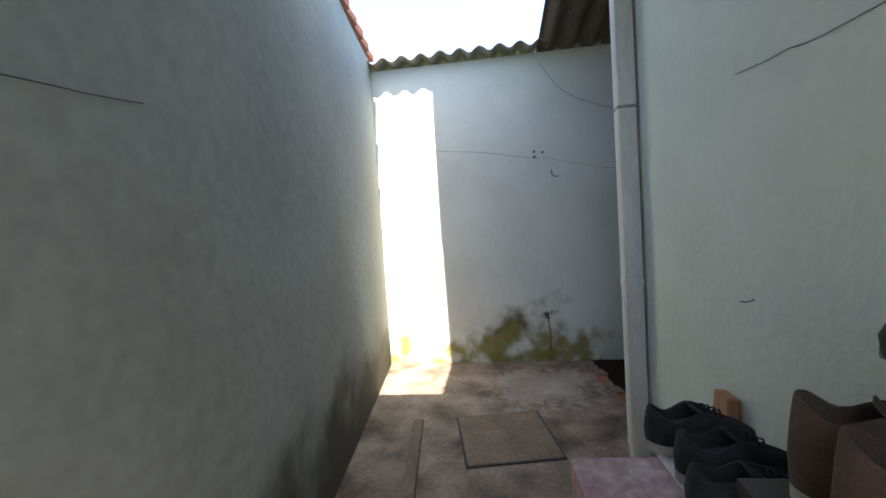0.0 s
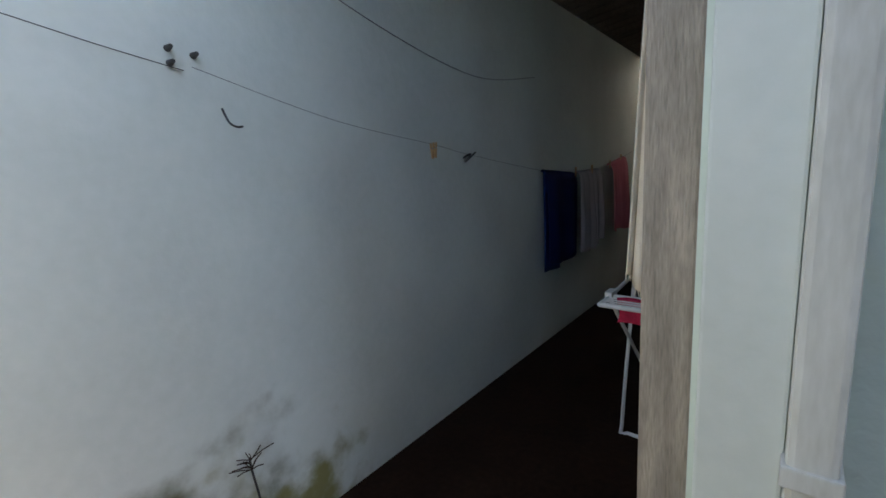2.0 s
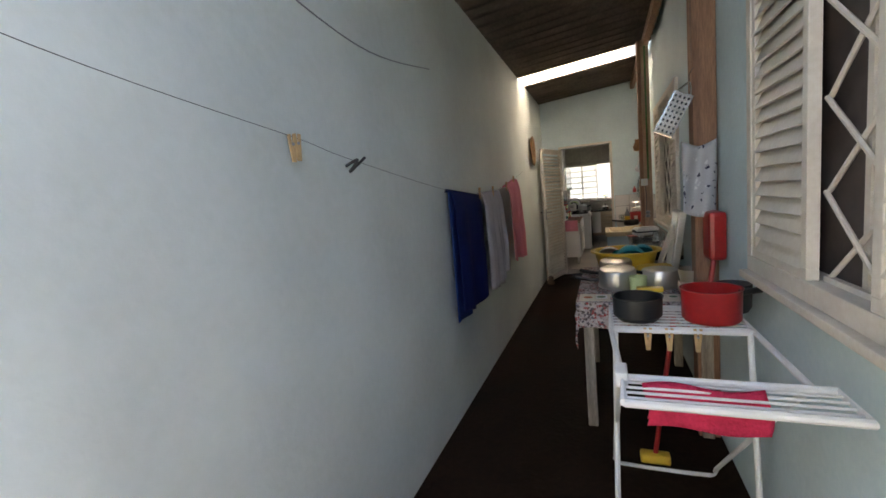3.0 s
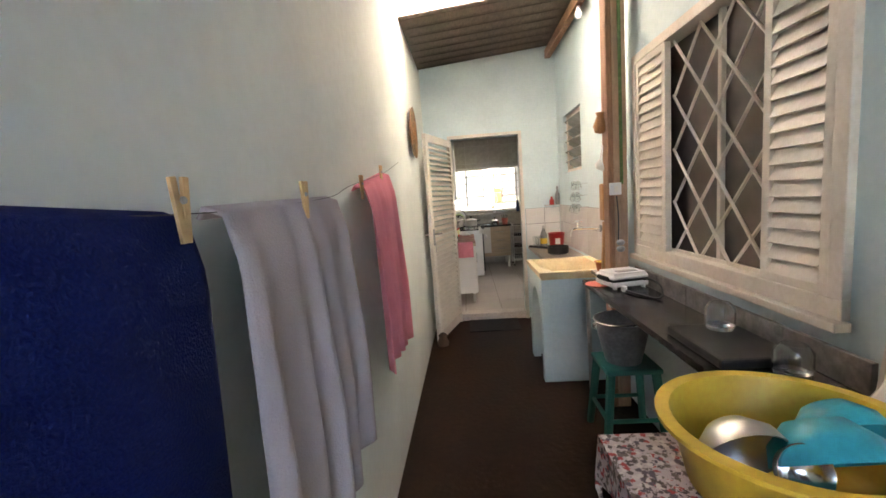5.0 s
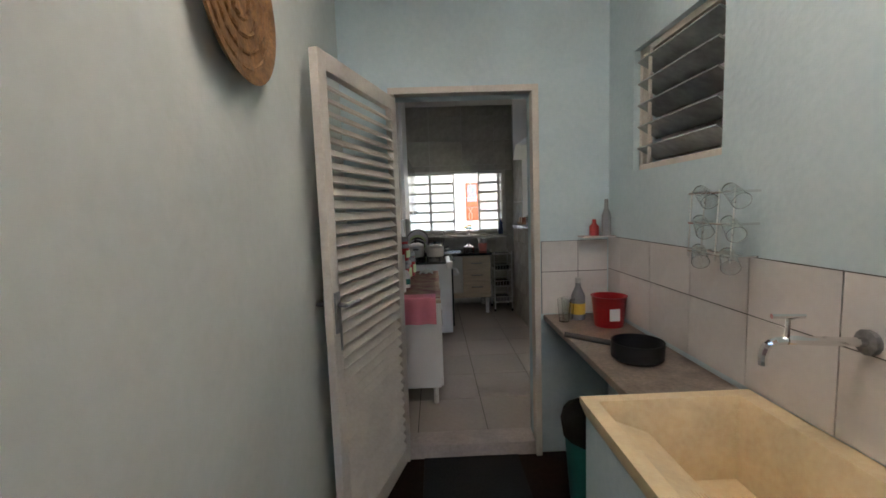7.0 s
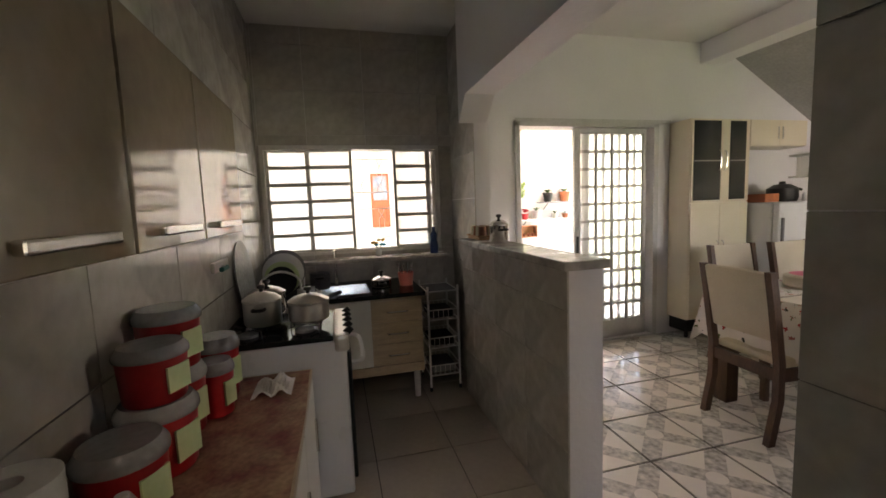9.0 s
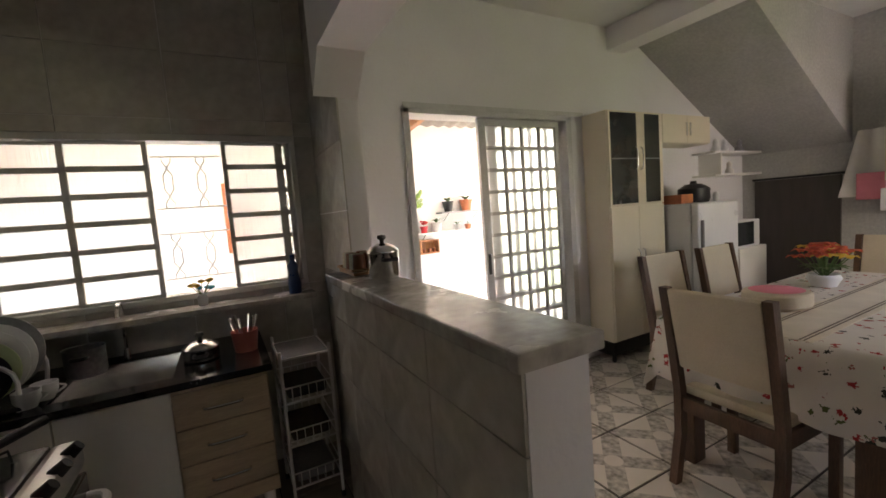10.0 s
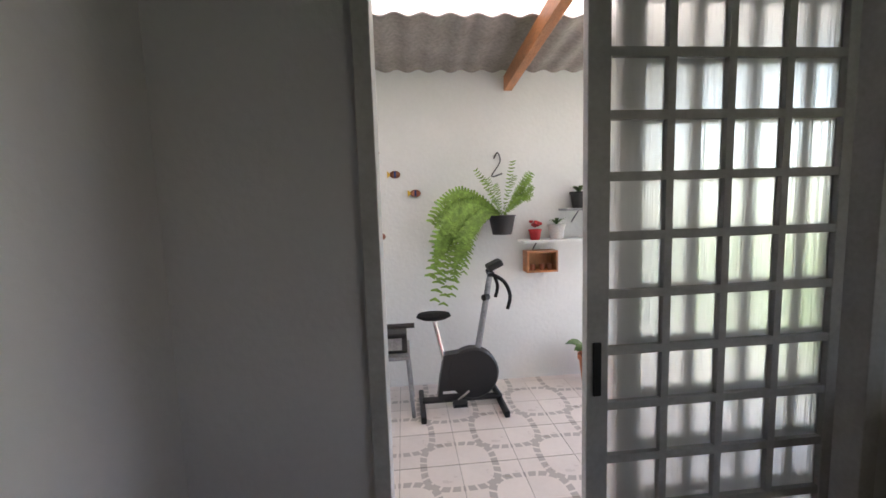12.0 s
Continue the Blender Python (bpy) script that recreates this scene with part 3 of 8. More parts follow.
def box(x0, x1, y0, y1, z0, z1, bevel=0.0, bm=None, m=None):
    bm = bm or bmesh.new()
    r = bmesh.ops.create_cube(bm, size=1)["verts"]
    for v in r:
        v.co = Vector(((x0 + x1) / 2 + v.co.x * (x1 - x0), (y0 + y1) / 2 + v.co.y * (y1 - y0), (z0 + z1) / 2 + v.co.z * (z1 - z0)))
    if bevel:
        es = list({e for v in r for e in v.link_edges})
        r2 = bmesh.ops.bevel(bm, geom=es, offset=bevel, segments=2, profile=0.6, affect="EDGES")
        r = list({v for f in r2["faces"] for v in f.verts} | {v for v in r if v.is_valid})
    if m is not None:
        bmesh.ops.transform(bm, matrix=m, verts=r)
    return bm


def rod(p, q, r, r2=None, seg=10, bm=None, caps=True):
    bm = bm or bmesh.new()
    p, q = Vector(p), Vector(q)
    d = q - p
    m = Matrix.Translation((p + q) / 2) @ d.to_track_quat("Z", "Y").to_matrix().to_4x4()
    bmesh.ops.create_cone(bm, cap_ends=caps, segments=seg, radius1=r, radius2=r if r2 is None else r2, depth=d.length, matrix=m)
    return bm


def tube(points, r, seg=8, bm=None):
    """A bent round bar through the points."""
    bm = bm or bmesh.new()
    pts = [Vector(p) for p in points]
    rings = []
    for i, p in enumerate(pts):
        d = (pts[min(i + 1, len(pts) - 1)] - pts[max(i - 1, 0)]).normalized()
        a = d.orthogonal().normalized() if i == 0 else (a - d * a.dot(d)).normalized()
        b = d.cross(a)
        rings.append([bm.verts.new(p + r * (math.cos(2 * math.pi * k / seg) * a + math.sin(2 * math.pi * k / seg) * b)) for k in range(seg)])
    for u, w in zip(rings, rings[1:]):
        for k in range(seg):
            bm.faces.new((u[k], u[(k + 1) % seg], w[(k + 1) % seg], w[k]))
    bm.faces.new(rings[0][::-1])
    bm.faces.new(rings[-1])
    return bm


def arc(points, n=6):
    """Rounds a corner path with a Catmull-Rom curve."""
    p = [Vector(q) for q in points]
    p = [p[0]] + p + [p[-1]]
    out = []
    for i in range(1, len(p) - 2):
        for k in range(n):
            t = k / n
            out.append(0.5 * ((2 * p[i]) + (p[i + 1] - p[i - 1]) * t + (2 * p[i - 1] - 5 * p[i] + 4 * p[i + 1] - p[i + 2]) * t * t
                              + (3 * p[i] - p[i - 1] - 3 * p[i + 1] + p[i + 2]) * t ** 3))
    return out + [p[-2]]


def lathe(profile, c, seg=28, bm=None, m=None):
    """A turned shape: (radius, height) rows about the upright line through c."""
    bm = bm or bmesh.new()
    rings = []
    for r, h in profile:
        rings.append([bm.verts.new((max(r, 1e-4) * math.cos(2 * math.pi * k / seg), max(r, 1e-4) * math.sin(2 * math.pi * k / seg), h)) for k in range(seg)])
    for u, w in zip(rings, rings[1:]):
        for k in range(seg):
            bm.faces.new((u[k], u[(k + 1) % seg], w[(k + 1) % seg], w[k]))
    mm = Matrix.Translation(c) @ (m or Matrix())
    bmesh.ops.transform(bm, matrix=mm, verts=[v for g in rings for v in g])
    return bm


def sheet_fn(fn, nu, nv, thick=0.0, bm=None):
    """A surface from fn(u, v), u and v from 0 to 1, with thickness."""
    bm = bm or bmesh.new()
    g = [[bm.verts.new(fn(i / nu, j / nv)) for j in range(nv + 1)] for i in range(nu + 1)]
    fs = []
    for i in range(nu):
        for j in range(nv):
            fs.append(bm.faces.new((g[i][j], g[i + 1][j], g[i + 1][j + 1], g[i][j + 1])))
    if thick:
        bm.normal_update()
        bmesh.ops.solidify(bm, geom=fs, thickness=thick)
    return bm


def wall(name, lo, hi, holes, axis, material, label):
    """A wall as one block with openings. axis: the way along it (0: x, 1: y); holes as (a0, a1, z0, z1)."""
    bm = bmesh.new()
    cut = sorted({lo[axis], hi[axis], *[h[0] for h in holes], *[h[1] for h in holes]})
    for a, b in zip(cut, cut[1:]):
        spans = [(lo[2], hi[2])]
        for h in holes:
            if h[0] <= a + 1e-6 and h[1] >= b - 1e-6:
                spans = [s for z0, z1 in spans for s in ((z0, min(z1, h[2])), (max(z0, h[3]), z1)) if s[1] - s[0] > 1e-4]
        for z0, z1 in spans:
            if axis == 0:
                box(a, b, lo[1], hi[1], z0, z1, bm=bm)
            else:
                box(lo[0], hi[0], a, b, z0, z1, bm=bm)
    ob = part(name, bm, material)
    return tagged(ob, label, "wall", kind="structure")


def corrugated(x0, x1, y0, y1, zf, waves_along, pitch=0.177, amp=0.025, thick=0.008):
    """A wavy roof sheet; zf(x, y) its mean height; waves follow one another along x or y."""
    L = (x1 - x0) if waves_along == "x" else (y1 - y0)
    n = max(8, int(L / pitch * 8))

    def fn(u, v):
        x, y = (x0 + u * (x1 - x0), y0 + v * (y1 - y0)) if waves_along == "x" else (x0 + v * (x1 - x0), y0 + u * (y1 - y0))
        s = x if waves_along == "x" else y
        return Vector((x, y, zf(x, y) + amp * math.sin(2 * math.pi * s / pitch)))
    return sheet_fn(fn, n, 3, thick)


def struct(ob, label, category):
    return tagged(ob, label, category, kind="structure")

# ================= setting =================
ZK, ZP = 0.08, -0.035   # floor of the house, floor of the patio

ground = struct(part("ground", box(-60, 60, -60, 60, -0.6, -0.25), M["foliage"]), "dull green ground all round the house", "ground")
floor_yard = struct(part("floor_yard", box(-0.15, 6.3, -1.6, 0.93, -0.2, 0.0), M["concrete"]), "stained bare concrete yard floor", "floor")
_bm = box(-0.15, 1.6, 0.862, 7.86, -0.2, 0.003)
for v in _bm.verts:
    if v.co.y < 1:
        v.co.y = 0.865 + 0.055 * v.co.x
floor_side = struct(part("floor_side", _bm, M["dark_floor"]), "near-black concrete floor of the side passage", "floor")
wall_west = wall("wall_west", (-0.15, -1.4, 0), (0, 7.86, 2.84), [], 1, M["mint"], "mint painted rendered boundary wall with mossy stains")


def south_y(x):
    return -1.0 + 0.115 * x


_bm = bmesh.new()
sheet_fn(lambda u, v: Vector((u * 6.3, south_y(u * 6.3) + 0.004 * math.sin(u * 17) * math.sin(v * 5), v * 2.92)), 24, 8, 0.0, _bm)
_r = bmesh.ops.extrude_face_region(_bm, geom=_bm.faces[:])
bmesh.ops.translate(_bm, verts=[v for v in _r["geom"] if isinstance(v, bmesh.types.BMVert)], vec=(0, -0.15, 0))
wall_south = struct(part("wall_south", _bm, M["south"]), "uneven grey-green rendered wall, toned down for shade, black with damp at its foot", "wall")
_bm = bmesh.new()
for i in range(26):
    x = 0.12 + i * 0.235
    box(x - 0.11, x + 0.11, -0.16, 0.03, 2.925, 2.985 + 0.008 * (i % 3), 0.008, _bm, Matrix.Translation((0, south_y(x), 0)))
wall_coping = struct(part("wall_coping", _bm, M["brick"]), "row of red clay bricks along the wall top", "trim")

wall_house_south = wall("wall_house_south", (1.442, 0.86, 0), (6.3, 1.01, 3.2), [], 0, M["mint2"], "pale green rough rendered house wall")
corner = struct(part("trim_corner", box(1.462, 1.596, 0.79, 0.858, 0, 3.0, 0.006), M["mint"]), "pale green raised corner strip of the house", "trim")
WA, WB, LV = (1.25, 2.6, 1.08, 2.15), (4.33, 5.72, 1.06, 2.17), (6.95, 7.58, 1.62, 2.19)
wall_house_west = wall("wall_house_west", (1.48, 1.012, 0), (1.62, 7.86, 3.3), [WA, WB, LV], 1, M["blue_paint"], "pale blue-green painted house wall with windows")
wall_end = wall("wall_end", (0.0, 7.86, -0.1), (1.62, 8.0, 3.3), [(0.29, 1.05, ZK, 2.09)], 0, M["blue_paint"], "pale blue end wall with a doorway")
wall_east_close = wall("wall_yard_east", (6.3, -1.6, 0), (6.45, 1.0, 1.9), [], 1, M["mint"], "plain rendered wall closing the yard")
room_back = wall("wall_bedroom_back", (4.2, 1.01, 0), (4.35, 7.86, 3.0), [], 1, M["white_paint"], "plain wall of the dark room behind the windows")
room_mid = wall("wall_bedroom_divider", (1.62, 3.2, 0), (4.2, 3.35, 3.0), [], 0, M["white_paint"], "plain wall between the rooms")
room_floor = struct(part("floor_bedroom", box(1.62, 4.2, 1.01, 7.86, -0.2, 0.05), M["tile_floor"]), "plain dark room floor", "floor")
room_ceiling = struct(part("ceiling_bedroom", box(1.62, 4.35, 1.01, 7.86, 3.0, 3.1), M["ceiling"]), "plain room ceiling", "ceiling")


def zb(x, y):
    return 2.86 + 0.13 * x / 1.48


roof_label = "aged grey corrugated fibre-cement roof sheet"
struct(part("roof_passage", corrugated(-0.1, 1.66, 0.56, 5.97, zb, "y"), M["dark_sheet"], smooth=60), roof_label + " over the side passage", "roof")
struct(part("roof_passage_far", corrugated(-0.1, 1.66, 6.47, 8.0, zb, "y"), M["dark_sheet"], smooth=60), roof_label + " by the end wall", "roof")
struct(part("roof_skylight", corrugated(-0.1, 1.66, 5.93, 6.51, lambda x, y: zb(x, y) + 0.012, "y"), M["skylight_dirty"], smooth=60), "milky translucent corrugated roof sheet", "skylight")


# unseen free edge, slanted along the sun's path to shape the wall's sun patch
def roof_yard_shape(u, v):
    x = 0.85 + 4.35 * u
    e = -0.44 + 0.17 * min(x, 1.8)
    y = e + (1.2 - e) * v
    return Vector((x, y, 2.98 + 0.16 * (y + 0.44) + 0.025 * math.sin(2 * math.pi * x / 0.177)))


struct(part("roof_yard", sheet_fn(roof_yard_shape, 200, 3, 0.008), M["sheet"], smooth=60), roof_label + " beside the house", "roof")
# sheet overhead out of view, sized to keep sun off the yard floor
struct(part("roof_yard_strip", corrugated(2.45, 5.2, -1.3, -0.06, lambda x, y: 2.99, "x"), M["sheet"], smooth=60), roof_label + " along the boundary", "roof")
struct(part("roof_wall_cap", corrugated(-0.5, 0.15, -1.4, 0.62, lambda x, y: 2.88 - 0.06 * x, "y"), M["sheet"], smooth=60), "weathered corrugated sheet capping the boundary wall", "roof")
# added out of view: blocks sun right of the patch on the west wall
sun_blocker = wall("wall_parapet", (0.95, -0.26, 3.04), (1.1, 1.2, 4.4), [], 1, M["mint"], "unseen block above the yard roof, trimming the sun patch")
for x in (1.40,):
    struct(part("roof_beam", box(x - 0.03, x + 0.03, 0.9, 7.855, 2.86, 2.945, 0.004), M["wood"]), "dark brown timber carrying the roof sheets", "beam")

# house
KW = 0.08
wall_kitchen_west = wall("wall_kitchen_west", (-0.1, 8.0, -0.1), (KW - 0.008, 11.5, 2.95), [], 1, M["grout"], "kitchen wall clad in glossy grey tiles")
WK, DR = (0.1, 1.53, 1.12, 2.0), (2.26, 3.75, ZK, 2.2)
wall_patio = wall("wall_patio_side", (-0.1, 11.5, -0.2), (6.65, 11.64, 3.05), [WK, DR], 0, M["dull_white"], "white painted wall with the kitchen window and patio door")
# the opening in this wall is unseen, added for the fill lamp
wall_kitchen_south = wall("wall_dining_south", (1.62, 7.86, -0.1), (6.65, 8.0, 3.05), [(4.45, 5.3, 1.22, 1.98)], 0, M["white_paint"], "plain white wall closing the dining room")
wall_dining_east = wall("wall_dining_east", (6.5, 8.0, -0.1), (6.65, 11.5, 3.05), [], 1, M["shaded_wall"], "end wall of the dining room, greyed to carry its shade")
wall_divider = wall("wall_divider", (1.538, 8.0, ZK - 0.1), (1.70, 8.6, 2.9), [], 1, M["white_paint"], "short tiled wall between kitchen and dining room")
half_wall = wall("half_wall", (1.538, 9.46, ZK - 0.1), (1.695, 10.87, 1.2), [], 1, M["white_paint"], "low wall, tiled to the kitchen and white at its end")
pier = wall("wall_pier", (1.642, 10.87, ZK - 0.1), (1.745, 11.5, 2.9), [], 1, M["white_paint"], "white painted pier at the end of the low wall")
_bm = box(1.53, 1.74, 8.0, 10.868, 2.22, 2.9)
_v = [bm_v for bm_v in (_bm.verts.new(c) for c in ((1.53, 10.868, 2.2199), (1.74, 10.868, 2.2199), (1.53, 10.868, 2.06), (1.74, 10.868, 2.06), (1.53, 10.70, 2.2199), (1.74, 10.70, 2.2199)))]
for f in ((0, 1, 5, 4), (0, 2, 3, 1), (2, 4, 5, 3), (0, 4, 2), (1, 3, 5)):
    _bm.faces.new([_v[k] for k in f])
struct(part("beam_opening", _bm, M["white_paint"]), "white beam over the kitchen opening with a sloped haunch", "beam")
struct(part("beam_dining", box(4.28, 4.5, 8.0, 11.5, 2.80, 3.0), M["white_paint"]), "white beam crossing the dining room ceiling", "beam")
struct(part("ceiling_kitchen", box(-0.1, 1.74, 8.0, 11.5, 2.902, 3.0), M["ceiling"]), "dull white kitchen ceiling", "ceiling")
struct(part("ceiling_dining", box(1.742, 6.65, 8.0, 11.5, 3.002, 3.1), M["ceiling"]), "white dining room ceiling", "ceiling")
_bm = bmesh.new()
_c = [(4.5, 3.0), (6.5, 1.86), (6.5, 3.0)]
_p = [[_bm.verts.new((x, y, z)) for x, z in _c] for y in (10.55, 11.498)]
_bm.faces.new(_p[0]); _bm.faces.new(_p[1][::-1])
for i in range(3):
    _bm.faces.new((_p[0][i], _p[0][(i + 1) % 3], _p[1][(i + 1) % 3], _p[1][i]))
# shade under the stairs comes from this grey
struct(part("stair_underside", _bm, M["shaded_wall"]), "sloping underside of a staircase, greyed to carry its shade", "stairs")
struct(part("floor_house", box(-0.1, 6.65, 8.0, 11.64, -0.2, ZK - 0.006), M["grout"]), "tiled house floor", "floor")
FH = bpy.data.objects["floor_house"]
struct(part("door_step", box(0.292, 1.048, 7.845, 7.998, -0.1, ZK + 0.004, 0.005), M["pale_step"]), "tiled doorstep up into the kitchen", "step")

# patio
struct(part("floor_patio", box(-1.2, 7.2, 11.64, 13.94, -0.25, ZP - 0.005), M["grout_light"]), "patterned patio floor", "floor")
FP = bpy.data.objects["floor_patio"]
wall("wall_patio_back", (-1.2, 13.94, -0.25), (5.2, 14.1, 3.0), [], 0, M["patio_white"], "white rendered patio wall with faint stains")
wall("wall_patio_west", (-1.35, 11.5, -0.25), (-1.2, 14.1, 3.0), [], 1, M["patio_white"], "white rendered side wall of the patio")
wall("wall_patio_low", (7.2, 11.5, -0.25), (7.35, 14.1, 1.0), [], 1, M["patio_white"], "low white wall at the open side of the patio")
zp = lambda x, y: 2.66 + 0.10 * (13.94 - y)
struct(part("roof_patio_back", corrugated(-1.3, 7.3, 13.12, 14.0, zp, "x", amp=0.012), M["sheet"], smooth=60), "grey corrugated roof sheet against the patio wall", "roof")
struct(part("roof_patio_skylight", corrugated(-1.3, 7.3, 12.25, 13.16, lambda x, y: zp(x, y) + 0.012, "x", amp=0.012), M["skylight"], smooth=60), "bright translucent corrugated roof sheet", "skylight")
struct(part("roof_patio_front", corrugated(-1.3, 7.3, 11.64, 12.29, lambda x, y: zp(x, y) + 0.022, "x", amp=0.012), M["sheet"], smooth=60), "grey corrugated roof sheet over the patio door", "roof")
for i, x in enumerate((0.9, 3.27, 5.6)):
    struct(part("patio_beam", box(x - 0.035, x + 0.035, 11.645, 13.935, -0.06, 0.06, 0.005, m=Matrix.Translation((0, 0, 2.55)) @ Matrix.Shear("XZ", 4, (0, 0)) ), M["orange_wood"]), "varnished orange-brown roof timber", "beam")
for o in [o for o in bpy.data.objects if o.name.startswith("patio_beam")]:
    for v in o.data.vertices:
        v.co.z += 0.10 * (13.94 - v.co.y)

# ---- tiles laid piece by piece ----
def tiles_wall(parent, origin, du, nu_list, nv_list, material, normal, gap=0.004, thick=0.008, holes=(), name="tile"):
    """Tiles on a wall. du: 'x' or 'y'; nu_list and nv_list: the joints along it and up it."""
    meshes = {}
    for a, b in zip(nu_list, nu_list[1:]):
        for c, d in zip(nv_list, nv_list[1:]):
            if any(h[0] < (a + b) / 2 < h[1] and h[2] < (c + d) / 2 < h[3] for h in holes):
                continue
            k = (round(b - a, 4), round(d - c, 4))
            if k not in meshes:
                w, h = (b - a - gap) / 2, (d - c - gap) / 2
                bm = box(-w, w, -thick, 0, -h, h) if du == "x" else box(-thick, 0, -w, w, -h, h)
                if normal < 0:
                    pass
                else:
                    bmesh.ops.translate(bm, verts=bm.verts, vec=(0, thick, 0) if du == "x" else (thick, 0, 0))
                me = bpy.data.meshes.new(name)
                bm.to_mesh(me)
                bm.free()
                me.materials.append(material)
                meshes[k] = me
            o = new(name, meshes[k])
            o.parent = parent
            u, z = (a + b) / 2, (c + d) / 2
            o.location = (u, origin, z) if du == "x" else (origin, u, z)


def cuts(a, b, step, holes=()):
    s = [a]
    while s[-1] + step < b - 0.02:
        s.append(s[-1] + step)
    return sorted(set(round(v, 3) for v in s + [b] + [h for h in holes if a < h < b]))


def tiles_floor(parent, x0, x1, y0, y1, z, w, l, material, ox=0.0, oy=0.0, gap=0.005, skip=(), name="tile", other=None):
    """Floor tiles; each whole or cut piece is an object of its own on a shared mesh."""
    meshes = {}
    i0, i1 = math.floor((x0 - ox) / w), math.ceil((x1 - ox) / w)
    j0, j1 = math.floor((y0 - oy) / l), math.ceil((y1 - oy) / l)
    for i in range(i0, i1):
        for j in range(j0, j1):
            cx, cy = ox + (i + 0.5) * w, oy + (j + 0.5) * l
            a, b = max(x0, cx - w / 2), min(x1, cx + w / 2)
            c, d = max(y0, cy - l / 2), min(y1, cy + l / 2)
            if b - a < 0.02 or d - c < 0.02 or any(s[0] < (a + b) / 2 < s[1] and s[2] < (c + d) / 2 < s[3] for s in skip):
                continue
            odd = other is not None and (i + j) % 2 == 1
            k = (odd,) + tuple(round(q, 3) for q in (a - cx, b - cx, c - cy, d - cy))
            if k not in meshes:
                bm = box(k[1] + gap / 2, k[2] - gap / 2, k[3] + gap / 2, k[4] - gap / 2, -0.006, 0.0)
                me = bpy.data.meshes.new(name)
                bm.to_mesh(me)
                bm.free()
                me.materials.append(other if odd else material)
                meshes[k] = me
            o = new(name, meshes[k])
            o.parent = parent
            o.location = (cx, cy, z)


# ================= doors and windows =================
def louvre_panel(parent, y0, y1, z0, z1, x, material, step=0.052, slat=0.072):
    """A louvred shutter leaf in the plane of constant x: a frame and its slats."""
    f = 0.035
    bm = bmesh.new()
    for a, b, c, d in ((y0, y1, z0, z0 + f), (y0, y1, z1 - f, z1), (y0, y0 + f, z0 + f, z1 - f), (y1 - f, y1, z0 + f, z1 - f)):
        box(x - 0.016, x + 0.016, a, b, c, d, 0.003, bm)
    fr = part("shutter_frame", bm, material, parent)
    z = z0 + f + step / 2
    while z < z1 - f - 0.01:
        m = Matrix.Translation((x, (y0 + y1) / 2, z)) @ Matrix.Rotation(radians(-66), 4, "Y")
        part("slat", box(-slat / 2, slat / 2, -(y1 - y0) / 2 + f, (y1 - y0) / 2 - f, -0.004, 0.004, 0.0, m=m), material, fr)
        z += step


def passage_window(n, y0, y1, z0, z1, sA, sB):
    w = thing("window_%d" % n, 1.48, (y0 + y1) / 2, z0, "cream metal window with louvred shutters and a diamond grille", "window", kind="structure")
    bm = bmesh.new()
    for a, b, c, d in ((y0 - 0.02, y1 + 0.02, z0 - 0.03, z0 + 0.03), (y0 - 0.02, y1 + 0.02, z1 - 0.03, z1 + 0.02), (y0 - 0.02, y0 + 0.03, z0 + 0.03, z1 - 0.03), (y1 - 0.03, y1 + 0.02, z0 + 0.03, z1 - 0.03)):
        box(1.455, 1.56, a, b, c, d, 0.004, bm)
    part("window_frame", bm, M["metal_white"], w)
    part("window_sill", box(1.43, 1.478, y0 - 0.03, y1 + 0.03, z0 - 0.06, z0 - 0.032, 0.004), M["metal_white"], w)
    louvre_panel(w, sB, y1 - 0.03, z0 + 0.03, z1 - 0.03, 1.475, M["metal_white"])
    louvre_panel(w, y0 + 0.03, sA, z0 + 0.03, z1 - 0.03, 1.475, M["metal_white"])
    g = part("grille", box(1.50, 1.512, sA, sB, z0 + 0.03, z0 + 0.045), M["metal_white"], w, "diamond lattice of flat cream bars")
    h, n_ = z1 - z0 - 0.06, 4
    cols = max(1, round((sB - sA) / 0.23))
    wd = (sB - sA) / cols
    for c in range(cols):
        for r in range(n_):
            a0, a1, b0, b1 = sA + c * wd, sA + (c + 1) * wd, z0 + 0.03 + r * h / n_, z0 + 0.03 + (r + 1) * h / n_
            part("bar", rod((1.502, a0, b0), (1.502, a1, b1), 0.007, seg=6), M["metal_white"], g)
            part("bar", rod((1.510, a1, b0), (1.510, a0, b1), 0.007, seg=6), M["metal_white"], g)
    part("mullion", box(1.52, 1.54, (sA + sB) / 2 - 0.012, (sA + sB) / 2 + 0.012, z0, z1), M["metal_white"], w)
    # stands in for the room seen through the grille
    pane = part("pane", box(1.546, 1.55, y0 + 0.03, y1 - 0.03, z0 + 0.03, z1 - 0.03), M["room_tone"], w, "opaque brown pane toned like the dimly lit room behind")
    return w


passage_window(1, *WA, 1.80, 2.11)
passage_window(2, *WB, 4.64, 5.34)

w3 = thing("window_3", 1.48, 7.26, 1.62, "small high window with tilted glass louvres", "window", kind="structure")
bm = bmesh.new()
for a, b, c, d in ((6.95, 7.58, 1.62, 1.65), (6.95, 7.58, 2.16, 2.19), (6.95, 6.98, 1.65, 2.16), (7.55, 7.58, 1.65, 2.16)):
    box(1.51, 1.56, a, b, c, d, 0.003, bm)
part("window_frame", bm, M["metal_white"], w3)
for k in range(5):
    m = Matrix.Translation((1.53, 7.265, 1.70 + k * 0.1)) @ Matrix.Rotation(radians(-60), 4, "Y")
    part("louvre_pane", box(-0.004, 0.004, -0.28, 0.28, -0.055, 0.055, m=m), M["louvre_glass"], w3)
